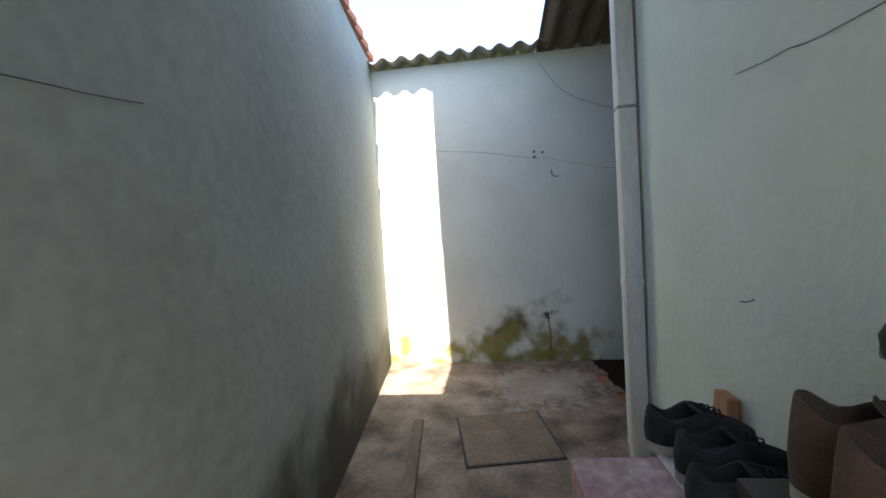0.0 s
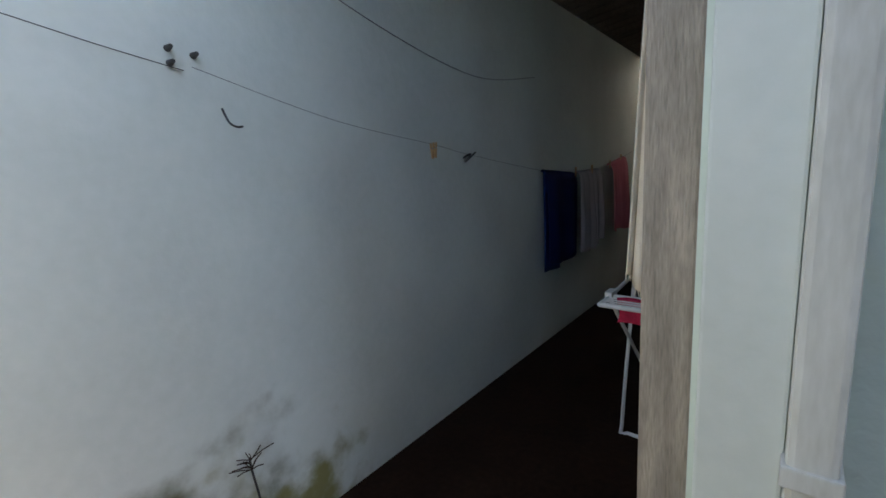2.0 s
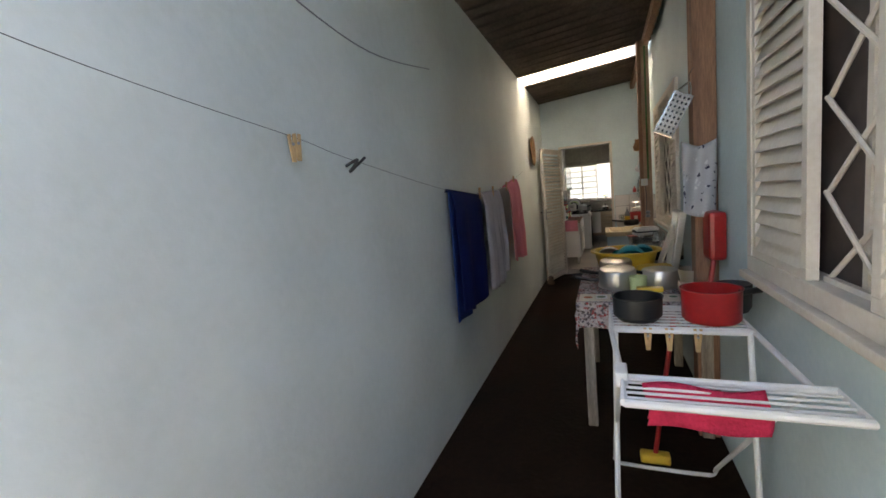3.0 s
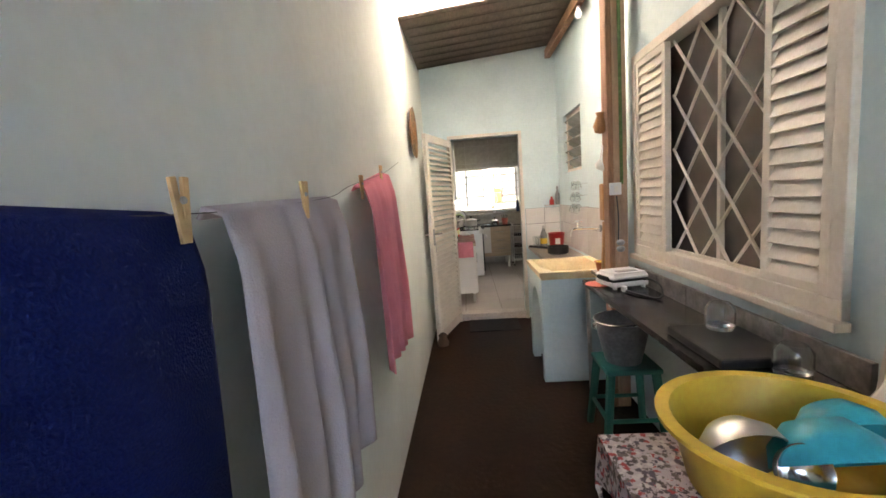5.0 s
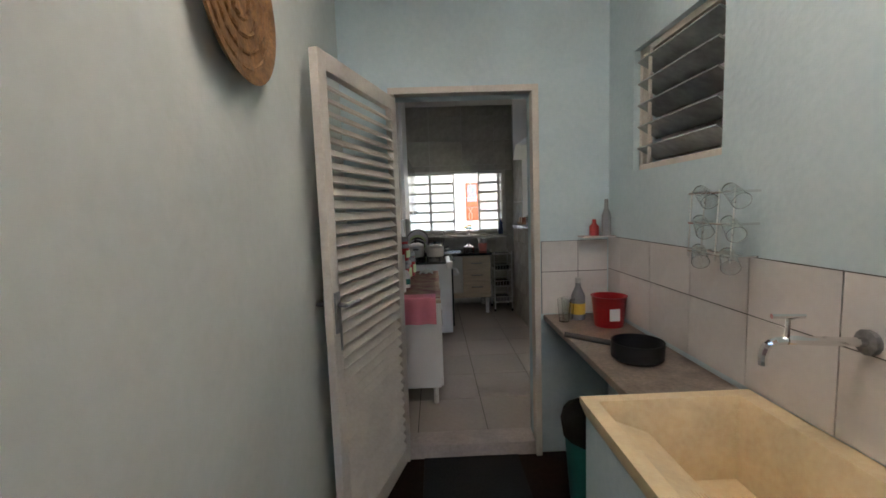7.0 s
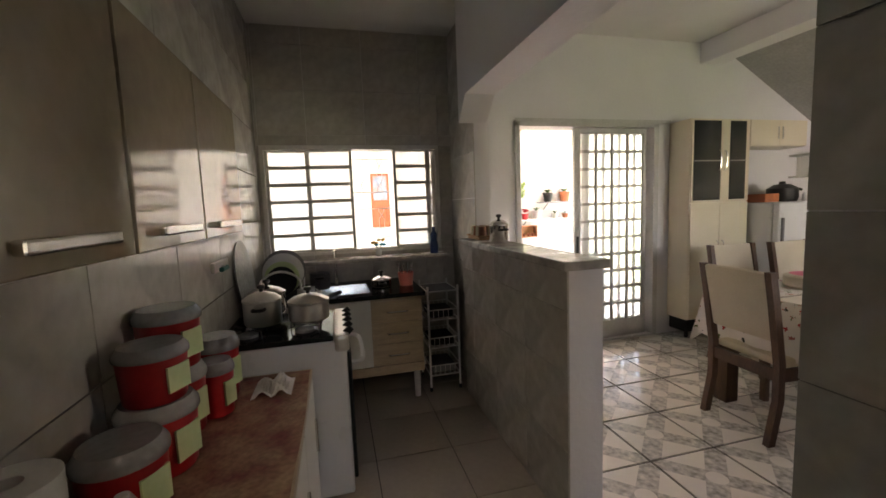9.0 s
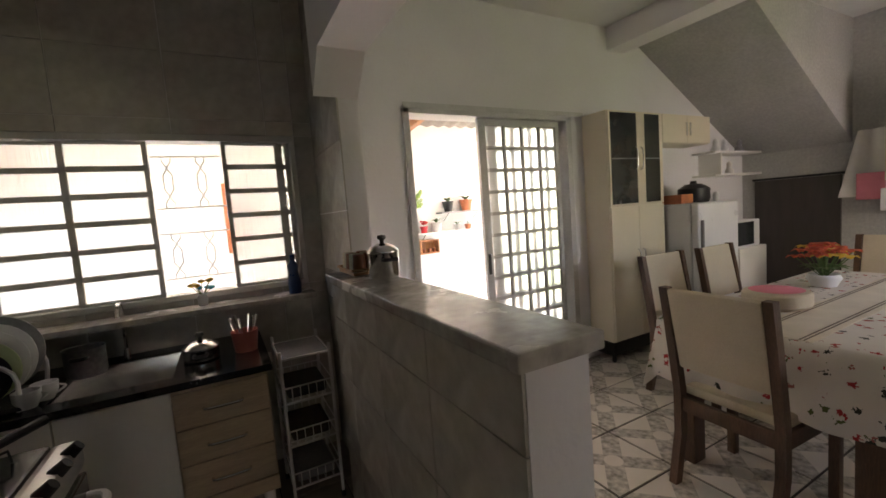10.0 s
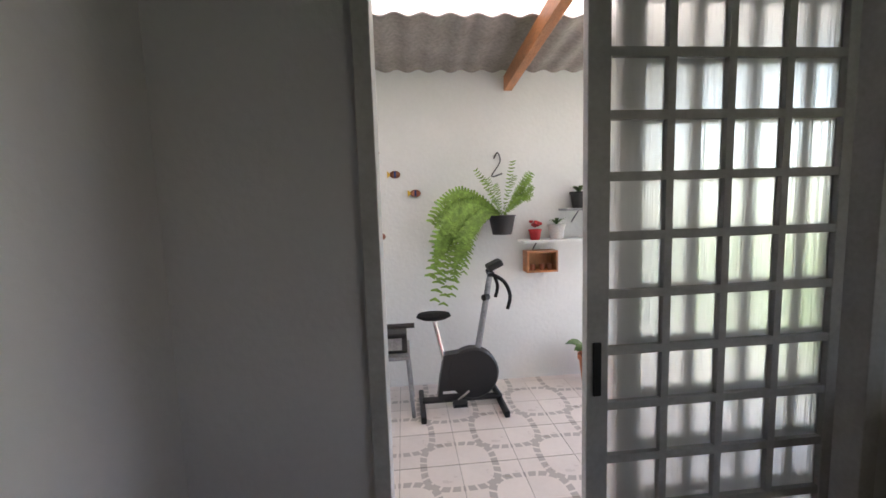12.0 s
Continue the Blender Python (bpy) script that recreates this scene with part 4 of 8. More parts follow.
part("stay_rod", box(1.485, 1.495, 7.44, 7.455, 1.65, 2.16), M["metal_white"], w3)

# back door: open louvred leaf with its frame
d1 = thing("door_1", 0.29, 7.86, 0, "cream metal door, louvred, standing open against the wall", "door", kind="structure")
bm = bmesh.new()
for a, b, c, d in ((0.262, 0.298, 0.0, 2.09), (1.042, 1.078, 0.0, 2.09), (0.262, 1.078, 2.09, 2.125)):
    box(a, b, 7.825, 7.90, c, d, 0.004, bm)
part("door_frame", bm, M["metal_white"], d1)
LD = Matrix.Translation((0.285, 7.84, 0)) @ Matrix.Rotation(math.atan2(-0.74, -0.215), 4, "Z")
bm = bmesh.new()
for a, b, c, d in ((0, 0.06, 0.03, 2.07), (0.71, 0.77, 0.03, 2.07), (0.06, 0.71, 2.0, 2.07), (0.06, 0.71, 0.03, 0.12)):
    box(a, b, -0.018, 0.018, c, d, 0.004, bm, LD)
leaf = part("door_leaf", bm, M["metal_white"], d1)
z = 0.15
while z < 1.99:
    part("slat", box(-0.325, 0.325, -0.024, 0.024, -0.004, 0.004, m=LD @ Matrix.Translation((0.385, 0, z)) @ Matrix.Rotation(radians(-42), 4, "X")), M["metal_white"], leaf)
    z += 0.05
for s in (-1, 1):
    bm = box(0.722, 0.758, 0.018 * s, 0.026 * s, 1.0, 1.16, bm=None, m=LD)
    rod(LD @ Vector((0.74, 0.02 * s, 1.11)), LD @ Vector((0.74, 0.065 * s, 1.11)), 0.009, bm=bm)
    rod(LD @ Vector((0.745, 0.062 * s, 1.11)), LD @ Vector((0.63, 0.062 * s, 1.105)), 0.008, bm=bm)
    part("door_handle", bm, M["galv"], leaf, "dull metal lever handle")
part("key_bunch", box(0.735, 0.745, 0.03, 0.034, 0.93, 1.03, m=LD), M["galv"], leaf)

# kitchen sliding window with ribbed panes
w4 = thing("window_4", 0.8, 11.5, 1.12, "grey metal sliding window with ribbed glass, one sash open", "window", kind="structure")
bm = bmesh.new()
for a, b, c, d in ((0.1, 1.53, 1.12, 1.15), (0.1, 1.53, 1.965, 2.0), (0.1, 0.13, 1.15, 1.965), (1.5, 1.53, 1.15, 1.965)):
    box(a, b, 11.49, 11.60, c, d, 0.004, bm)
part("window_frame", bm, M["sash_grey"], w4)
for a, b, yy in ((0.13, 0.455, 11.56), (0.445, 0.80, 11.53), (1.14, 1.44, 11.53), (1.44, 1.50, 11.56)):
    sash = part("sash", box(a, a + 0.022, yy - 0.014, yy + 0.014, 1.15, 1.965), M["sash_grey"], w4)
    part("sash_stile", box(b - 0.022, b, yy - 0.014, yy + 0.014, 1.15, 1.965), M["sash_grey"], sash)
    n_ = 6
    for k in range(n_ + 1):
        z = 1.15 + k * (0.815) / n_
        part("glazing_bar", box(a + 0.022, b - 0.022, yy - 0.012, yy + 0.012, max(1.15, z - 0.014), min(1.965, z + 0.014)), M["sash_grey"], sash)
    for k in range(n_):
        z = 1.15 + k * 0.815 / n_
        pn = part("pane", box(a + 0.022, b - 0.022, yy - 0.003, yy + 0.003, z + 0.014, z + 0.815 / n_ - 0.014), M["ribbed"], sash)
        pn.visible_shadow = False
part("window_sill", box(0.09, 1.535, 11.30, 11.488, 1.06, 1.09, 0.004), M["marble"], w4, "grey stone sill shelf")
for z0, z1 in ((1.23, 1.48), (1.62, 1.90)):
    for z in (z0, z1):
        part("guard_rod", rod((0.80, 11.60, z), (1.14, 11.60, z), 0.004, seg=6), M["sash_grey"], w4)
    h = z1 - z0
    for x in (0.87, 1.03):
        bm = bmesh.new()
        for s in (-1, 1):
            pts = [(0.021, 0.0), (0.021, 0.10), (0.003, 0.20), (0.003, 0.25), (0.021, 0.36), (0.021, 0.64), (0.003, 0.75), (0.003, 0.80), (0.021, 0.90), (0.021, 1.0)]
            tube([(x + s * a, 11.595, z0 + h * b) for a, b in pts], 0.0032, 5, bm)
        part("link_bar", bm, M["sash_grey"], w4, "thin chain-like guard bar outside the window")

# sliding patio door: frame, two grille leaves pushed together
d2 = thing("door_2", 3.0, 11.55, ZK, "grey metal sliding door of small panes, pushed half open", "door", kind="structure")
bm = bmesh.new()
for a, b, c, d in ((2.24, 2.285, ZK, 2.2), (3.715, 3.77, ZK, 2.2), (2.24, 3.77, 2.165, 2.215), (2.285, 3.715, ZK - 0.005, ZK + 0.02)):
    box(a, b, 11.47, 11.65, c, d, 0.003, bm)
part("door_frame", bm, M["grille_grey"], d2)


def grille_leaf(x0, x1, y, stiles, bars, label):
    """A sliding leaf: stiles of the given widths, ten cross bars and upright bars at the given places."""
    z0, z1 = ZK + 0.022, 2.163
    a0, a1 = x0 + stiles[0], x1 - stiles[1]
    bm = bmesh.new()
    for a, b, c, d in ((x0, a0, z0, z1), (a1, x1, z0, z1), (a0, a1, z1 - 0.05, z1), (a0, a1, z0, z0 + 0.17)):
        box(a, b, y - 0.016, y + 0.016, c, d, 0.003, bm)
    lf = part("door_leaf", bm, M["grille_grey"], d2, label)
    zz0, zz1, nz = z0 + 0.17, z1 - 0.05, 11
    for k in range(1, nz):
        z = zz0 + k * (zz1 - zz0) / nz
        part("glazing_bar", box(a0, a1, y - 0.013, y + 0.013, z - 0.0125, z + 0.0125), M["grille_grey"], lf)
    for x in bars:
        part("glazing_bar", box(x - 0.0115, x + 0.0115, y - 0.0125, y + 0.0125, zz0, zz1), M["grille_grey"], lf)
    pn = part("pane", box(a0, a1, y + 0.004, y + 0.008, zz0, zz1), M["ribbed"], lf)
    pn.visible_shadow = False
    return lf


lf = grille_leaf(2.858, 3.665, 11.53, (0.066, 0.036), (3.102, 3.280, 3.457), "front sliding leaf with a lock")
part("lock", box(2.875, 2.899, 11.505, 11.513, 0.98, 1.14, 0.003), M["black"], lf, "black recessed pull")
grille_leaf(2.985, 3.713, 11.59, (0.075, 0.03), (3.23, 3.41, 3.585), "rear sliding leaf")
struct(part("door_track", box(2.24, 3.9, 11.462, 11.468, 2.20, 2.235), M["grille_grey"]), "thin metal head rail over the sliding door", "trim")

# ================= yard =================
dp = thing("downpipe", 1.66, 0.80, 0, "white square rainwater pipe with a joint band, streaked with dirt", "pipe")
part("pipe", box(1.597, 1.665, 0.757, 0.85, 0.0, 2.95, 0.012), M["pvc"], dp)
part("joint_band", box(1.591, 1.671, 0.751, 0.852, 0.945, 0.985, 0.004), M["pvc"], dp)
part("strap", box(1.594, 1.668, 0.754, 0.852, 1.86, 1.875), M["galv"], dp)


def post(x0, x1, y0, y1, material, label):
    p = thing("roof_post", (x0 + x1) / 2, (y0 + y1) / 2, 0, label, "post", "posts along the passage")
    bm = box(x0, x1, y0, y1, 0, zb((x0 + x1) / 2, y0) - 0.05, 0.008)
    part("shaft", bm, material, p)
    return p


post(1.338, 1.442, 0.875, 0.95, M["old_wood"], "weathered grey-brown timber roof post, whitewashed at its foot")
post(1.37, 1.476, 3.15, 3.27, M["wood"], "brown timber roof post behind the crowded table")
p3 = post(1.316, 1.352, 5.765, 5.87, M["wood"], "reddish brown roof post with a paler timber nailed to it")
part("pale_timber", box(1.354, 1.432, 5.768, 5.868, 0, zb(1.4, 5.8) - 0.05, 0.006), M["pale_post"], p3, "pale pinkish timber")

sl = thing("drain_cover", 1.35, 0.1, 0, "square concrete inspection cover set in the yard floor", "drain cover")
S = Matrix.Translation((1.40, 0.09, 0)) @ Matrix.Rotation(radians(10.5), 4, "Z")
part("cover", box(-0.29, 0.29, -0.27, 0.27, -0.01, 0.012, 0.006, m=S), M["slab"], sl)
bm = bmesh.new()
for a, b, c, d in ((-0.302, 0.302, -0.282, -0.271), (-0.302, 0.302, 0.271, 0.282), (-0.302, -0.291, -0.271, 0.271), (0.291, 0.302, -0.271, 0.271)):
    box(a, b, c, d, -0.01, 0.006, 0.0, bm, S)
part("rim", bm, M["grout"], sl, "dark gap round the cover")
st = thing("drain_channel", 1.65, -0.45, 0, "narrow mossy concrete channel edge along the wall", "drain")
S = Matrix.Translation((1.66, -0.44, 0)) @ Matrix.Rotation(radians(7), 4, "Z")
part("kerb_edge", box(-0.45, 0.45, -0.035, 0.035, -0.01, 0.03, 0.012, m=S), M["slab"], st)
br = thing("brick_edging", 0.85, 0.9, 0, "broken row of brick and mortar set in the floor", "edging")
rnd = random.Random(4)
for k in range(9):
    x = 0.13 + 0.125 * k
    S = Matrix.Translation((x, 0.862 + 0.075 * x + rnd.uniform(-0.012, 0.012), 0.008)) @ Matrix.Rotation(radians(5 + rnd.uniform(-9, 9)), 4, "Z")
    part("brick", box(-0.064, 0.064, -0.036, 0.036, -0.02, 0.02 + rnd.uniform(-0.012, 0.008), 0.010, m=S), M["brick"] if k in (3, 6) else M["slab"], br)

bx = thing("cardboard_box", 2.97, 0.56, 0, "worn printed cardboard box with taped flaps, shoes on top", "box")
S = Matrix.Translation((2.98, 0.565, 0)) @ Matrix.Rotation(radians(2), 4, "Z")
part("body", box(-0.28, 0.30, -0.275, 0.275, 0, 0.62, 0.01, m=S), M["cardboard"], bx)
part("tape", box(-0.284, 0.304, -0.03, 0.03, 0.58, 0.6225, m=S), M["paper"], bx, "pale packing tape")
part("flap", box(-0.10, 0.0, -0.26, 0.26, -0.003, 0.003, m=S @ Matrix.Translation((-0.28, 0, 0.617)) @ Matrix.Rotation(radians(-48), 4, "Y")), M["cardboard"], bx)


def shoe(name, label, up_mat, m, size=0.29, high=0.10):
    """A shoe: sole, rounded upper open at the ankle, tongue and lace rows; toe along +x."""
    t = new(name)
    t.matrix_basis = m
    TOP[t.name] = m.copy()
    tagged(t, label, "shoe", "shoes on the box")

    def outline(u):
        w = 0.036 + 0.014 * math.sin(math.pi * min(1, u * 1.15)) + 0.006 * math.sin(2 * math.pi * u)
        heel, toe = max(0, (0.13 - u) / 0.13), max(0, (u - 0.80) / 0.20)
        return w * math.sqrt(1 - 0.97 * heel ** 2) * math.sqrt(1 - 0.97 * toe ** 2)
    bm = bmesh.new()
    n = 22
    ends = [0.5 - 0.5 * math.cos(math.pi * k / n) for k in range(n + 1)]

    def ring(f, z):
        pts = [(size * e, f * outline(e)) for e in ends] + [(size * e, -f * outline(e)) for e in ends[-2:0:-1]]
        return [bm.verts.new((x, y, z(x / size) if callable(z) else z)) for x, y in pts]
    r = [ring(1.06, 0.0), ring(1.08, 0.014), ring(1.04, 0.028)]
    for u, w in zip(r, r[1:]):
        for k in range(len(u)):
            bm.faces.new((u[k], u[(k + 1) % len(u)], w[(k + 1) % len(u)], w[k]))
    bm.faces.new(r[0][::-1]); bm.faces.new(r[-1])
    bm.transform(m)
    part("sole", bm, M["sole"], t, "pale rubber sole", smooth=50)
    bm = bmesh.new()
    tall = high > 0.12

    def crest(u):
        """Height of the upper along the shoe: the heel tab, the dip of the collar, the tongue, the toe."""
        k = min(1, max(0, (u - 0.48) / 0.30))
        k = k * k * (3 - 2 * k)
        back = high * (0.97 - (0.16 if tall else 0.30) * math.sin(math.pi * min(1, u / 0.46)) ** 2)
        return back * (1 - k) + (0.070 * (1 - 0.55 * max(0, (u - 0.66) / 0.34) ** 2)) * k
    rim = lambda u: 0.80 if u < 0.46 else 0.80 - 0.62 * min(1, (u - 0.46) / 0.20)

    def shell(f, z, gather=0.0):
        return [bm.verts.new((x + gather * max(0.0, 0.25 * size - x), y * f(abs(x) / size), z(x / size))) for x, y in
                [(size * e, outline(e)) for e in ends] + [(size * e, -outline(e)) for e in ends[-2:0:-1]]]
    r = [shell(lambda u: 1.0, lambda u: 0.027), shell(lambda u: 1.10, lambda u: 0.027 + 0.35 * crest(u), -0.04), shell(lambda u: 1.06 - 0.1 * (1 - rim(u)), lambda u: 0.027 + 0.72 * crest(u), 0.03),
         shell(lambda u: 0.5 + 0.5 * rim(u) + 0.02, lambda u: 0.027 + 0.95 * crest(u), 0.10), shell(lambda u: rim(u) * 1.08, lambda u: 0.027 + crest(u), 0.15),
         shell(lambda u: rim(u) * 0.92, lambda u: 0.027 + 0.96 * crest(u), 0.25), shell(lambda u: rim(u) * 0.76, lambda u: 0.045 + 0.25 * crest(u) if u < 0.5 else 0.024 + 0.97 * crest(u), 0.3)]
    for u, w in zip(r, r[1:]):
        for k in range(len(u)):
            bm.faces.new((u[k], u[(k + 1) % len(u)], w[(k + 1) % len(u)], w[k]))
    bm.faces.new(r[-1])
    bm.transform(m)
    part("upper", bm, up_mat, t, smooth=75)
    bm = sheet_fn(lambda u, v: m @ Vector((size * (0.40 + 0.18 * u), (v - 0.5) * (0.05 - 0.012 * u), 0.034 + crest(0.46) * (1.06 - 0.40 * u) - 0.006 * (2 * v - 1) ** 2)), 5, 5, 0.004)
    part("tongue", bm, up_mat, t, smooth=180)
    bm = bmesh.new()
    for k in range(4):
        x = size * (0.52 + 0.05 * k)
        zl = 0.03 + crest(x / size)
        tube([m @ Vector((x, -0.024, zl - 0.004)), m @ Vector((x + 0.006, 0, zl + 0.006)), m @ Vector((x, 0.024, zl - 0.004))], 0.003, 5, bm)
    part("laces", bm, M["rubber"], t)
    return t


SH = [("dark suede slip-on shoe with a pale sole", M["shoe_dark"], 2.655, 0.51, 88, 0.10), ("dark suede slip-on shoe with a pale sole", M["shoe_dark"], 2.81, 0.53, 86, 0.10),
      ("brown suede ankle boot standing upright", M["shoe_brown"], 3.06, 0.64, 50, 0.18), ("brown suede ankle boot beside its pair", M["shoe_brown"], 3.20, 0.615, 46, 0.18),
      ("dark worn trainer with pale piping", M["shoe_dark"], 2.945, 0.50, 84, 0.09)]
sb = thing("shoe_box", 3.02, 0.75, 0.62, "low dark cardboard shoe box under the boots", "box")
part("body", box(3.01, 3.40, 0.57, 0.85, 0.6225, 0.755, 0.006), M["door_dark"], sb)
for lab, mt, x, y, a, hg in SH:
    shoe("shoe", lab, mt, pose(x, y, 0.757 if hg > 0.12 else 0.624, 0, 0, a), 0.29, hg)
wb = thing("wood_block", 2.52, 0.79, 0, "short offcut of pale timber leaning on the wall", "wood block")
part("block", box(-0.045, 0.045, -0.02, 0.02, 0, 0.70, 0.006, m=Matrix.Translation((2.45, 0.765, 0)) @ Matrix.Rotation(radians(-6), 4, "X")), M["board_wood"], wb)
sr = thing("wall_ledge", 3.2, 0.8, 1.05, "small grey plastic shelf fixed to the wall", "shelf")
part("shelf", box(3.10, 3.45, 0.76, 0.858, 1.03, 1.055, 0.006), M["grey_lid"], sr)
for x in (3.16, 3.40):
    part("bracket", box(x - 0.012, x + 0.012, 0.83, 0.858, 0.93, 1.03), M["grey_lid"], sr)
cup_ = thing("cloth_cap", 3.14, 0.80, 1.075, "dark cloth cap on the small shelf", "cap")
part("crown", lathe([(0.075, 0), (0.078, 0.03), (0.06, 0.07), (0.02, 0.085), (0.0, 0.086)], (3.20, 0.78, 1.056), 16), M["shoe_dark"], cup_, smooth=180)

# wires and cracks on the walls
def wire(name, pts, r, label, material=M["wire"], n=8, cat="wire"):
    t = thing(name, *pts[0], label, cat)
    part("strand", tube(arc(pts, n), r, 5), material, t)
    return t


wire("wall_wire", [(0.012, -0.9, 2.16), (0.012, -0.4, 2.04), (0.012, 0.0, 1.99), (0.012, 0.3, 1.93), (0.012, 0.52, 1.89)], 0.0016, "thin dark wire sagging along the wall")
wire("clothes_line", [(0.03, 0.54, 1.90), (0.035, 1.1, 1.76), (0.035, 1.75, 1.67), (0.035, 2.05, 1.62), (0.05, 3.0, 1.495), (0.05, 3.65, 1.458), (0.045, 4.28, 1.478), (0.04, 4.56, 1.52), (0.04, 5.17, 1.598), (0.035, 5.68, 1.69)], 0.0010, "sagging clothes line along the passage wall", cat="clothes line")
wire("upper_wire", [(0.012, 0.57, 2.74), (0.012, 0.8, 2.45), (0.012, 1.3, 2.25), (0.012, 2.2, 2.10), (0.012, 3.0, 2.20)], 0.0025, "grey cable looping high along the wall", M["galv"])
hk = thing("wall_hooks", 0.01, 0.52, 1.93, "cluster of rusty nails and screw hooks in the wall", "hooks")
for y, z in ((0.485, 1.955), (0.485, 1.91), (0.56, 1.945)):
    part("nail", rod((0.0, y, z), (0.035, y, z), 0.011, 0.007, 8), M["wire"], hk)
wire("wall_hook", [(0.0, 0.63, 1.78), (0.03, 0.635, 1.73), (0.03, 0.66, 1.715), (0.012, 0.69, 1.72)], 0.004, "bent wire hook in the wall", cat="hook")
wd = thing("wall_weed", 0.01, 0.53, 0.42, "dry scrubby weed growing from a crack in the wall", "weed")
rw = random.Random(31)
part("stem", tube(arc([(0.006, 0.545, 0.10), (0.010, 0.55, 0.25), (0.012, 0.535, 0.40), (0.02, 0.53, 0.46)], 4), 0.0045, 5), M["wire"], wd)
for k in range(16):
    a = rw.uniform(-1.3, 1.3)
    c = Vector((0.016, 0.533, 0.40 + 0.05 * rw.random()))
    L = rw.uniform(0.04, 0.10)
    e = c + Vector((0.02 * rw.random(), math.sin(a) * L, math.cos(a) * L * 0.7))
    part("twig", tube([c, (c + e) / 2 + Vector((0.008, 0.008 * rw.uniform(-1, 1), 0.01)), e], 0.0022, 4), M["soil"], wd)
wire("house_wall_crack", [(2.514, 0.857, 1.719), (2.661, 0.857, 1.703), (2.74, 0.857, 1.70), (2.831, 0.857, 1.685), (3.009, 0.857, 1.678), (3.4, 0.857, 1.66)], 0.0012, "thin dark crack across the rendered wall", cat="crack")
wire("house_wall_scratch", [(2.505, 0.857, 1.018), (2.54, 0.857, 1.022), (2.58, 0.857, 1.036)], 0.002, "short dark scratch in the render", cat="crack")
wire("boundary_wall_crack", [(3.5, south_y(3.5) + 0.006, 1.56), (3.306, south_y(3.306) + 0.006, 1.587), (3.225, south_y(3.225) + 0.006, 1.597), (3.188, south_y(3.188) + 0.006, 1.603), (3.078, south_y(3.078) + 0.006, 1.622)], 0.0014, "thin broken crack along the boundary wall", cat="crack")
wire("wall_spider_hook", [(0.0, 2.05, 1.60), (0.05, 2.06, 1.62), (0.03, 2.03, 1.575), (0.06, 2.10, 1.63)], 0.006, "splayed wire end on the wall", cat="hook")


def clothes_peg(x, y, z, turn=0.0):
    t = thing("clothes_peg", x, y, z, "wooden clothes peg on the line", "peg", "clothes pegs", turn)
    M0 = Matrix.Translation((x, y, z)) @ Matrix.Rotation(radians(turn), 4, "Z")
    for s in (-1, 1):
        part("peg_half", box(-0.005, 0.005, -0.003, 0.003, -0.055, 0.03, 0.001, m=M0 @ Matrix.Translation((s * 0.007, 0, 0)) @ Matrix.Rotation(radians(s * 5), 4, "Y")), M["peg"], t)
    part("spring", rod(M0 @ Vector((0, -0.006, 0)), M0 @ Vector((0, 0.006, 0)), 0.005, seg=8), M["galv"], t)


for x, y, z in ((0.035, 1.72, 1.65), (0.035, 1.745, 1.655), (0.075, 3.64, 1.475), (0.07, 4.06, 1.485), (0.07, 4.59, 1.525), (0.06, 5.0, 1.59)):
    clothes_peg(x, y, z, 80)


def towel(name, y0, y1, zt0, zt1, zb0, zb1, material, label, folds, seed, back=0.02, depth=0.045, under=None, drift=0.0):
    """A towel folded over the line: a front fall with folds, the bend on the line and a shorter back fall."""
    r = random.Random(seed)
    ph = [r.uniform(0, 6.28) for _ in range(4)]
    t = thing(name, 0.06, (y0 + y1) / 2, zb0, label, "towel", "towels on the line")

    def fold(u, s):
        return depth * s * (0.5 + 0.5 * math.sin(folds * 2 * math.pi * u + ph[0] + 0.8 * math.sin(3 * u + ph[1]))) + 0.010 * s * math.sin(9 * folds * u + ph[2])

    def fn(u, v):
        y = y0 + u * (y1 - y0)
        zt, zb_ = zt0 + u * (zt1 - zt0), zb0 + u * (zb1 - zb0)
        if v < 0.25:
            k = v / 0.25
            return Vector((0.018 + 0.01 * k, y, zt - (1 - k) * back * (zt - zb_)))
        k = (v - 0.25) / 0.75
        sway = 0.03 * k * math.sin(2.2 * u + ph[3])
        return Vector((0.05 + 0.022 * min(1, k * 8) + fold(u, min(1, 0.15 + k * 1.3)), y + sway + drift * k, zt + 0.004 - k * (zt - zb_ + 0.025 * math.sin(5 * u + ph[1]))))
    part("cloth", sheet_fn(fn, 56, 30, 0.006), material, t, smooth=180)
    if under:
        part("back_fall", sheet_fn(lambda u, v: Vector((0.026 + 0.006 * math.sin(7 * u + 2 * v), y0 + 0.02 - 0.02 * v + 0.30 * u, zt0 - 0.012 + (zt1 - zt0) * (0.02 + 0.30 * u) / (y1 - y0) - v * (zt0 - zb0 + 0.04))), 14, 24, 0.006), under, t, "paler blue underside of the towel", smooth=180)
    return t


towel("towel", 3.065, 3.67, 1.497, 1.457, 0.70, 0.72, M["navy"], "navy blue bath towel folded over the line", 1.3, 1, depth=0.03, drift=-0.025, under=M["navy_back"])
towel("towel", 3.755, 4.33, 1.462, 1.478, 0.70, 0.74, M["grey_cloth"], "mauve-grey towel hanging in loose folds", 4.6, 2, depth=0.042, drift=-0.05)
towel("towel", 4.655, 5.17, 1.518, 1.597, 0.76, 0.77, M["pink_cloth"], "faded pink towel pegged by its corners", 4.2, 3, depth=0.03, drift=0.05)

bk = thing("wicker_tray", 0.03, 6.6, 2.0, "round woven wicker tray hung on the wall", "tray")
Rb = Matrix.Rotation(radians(90), 4, "Y")
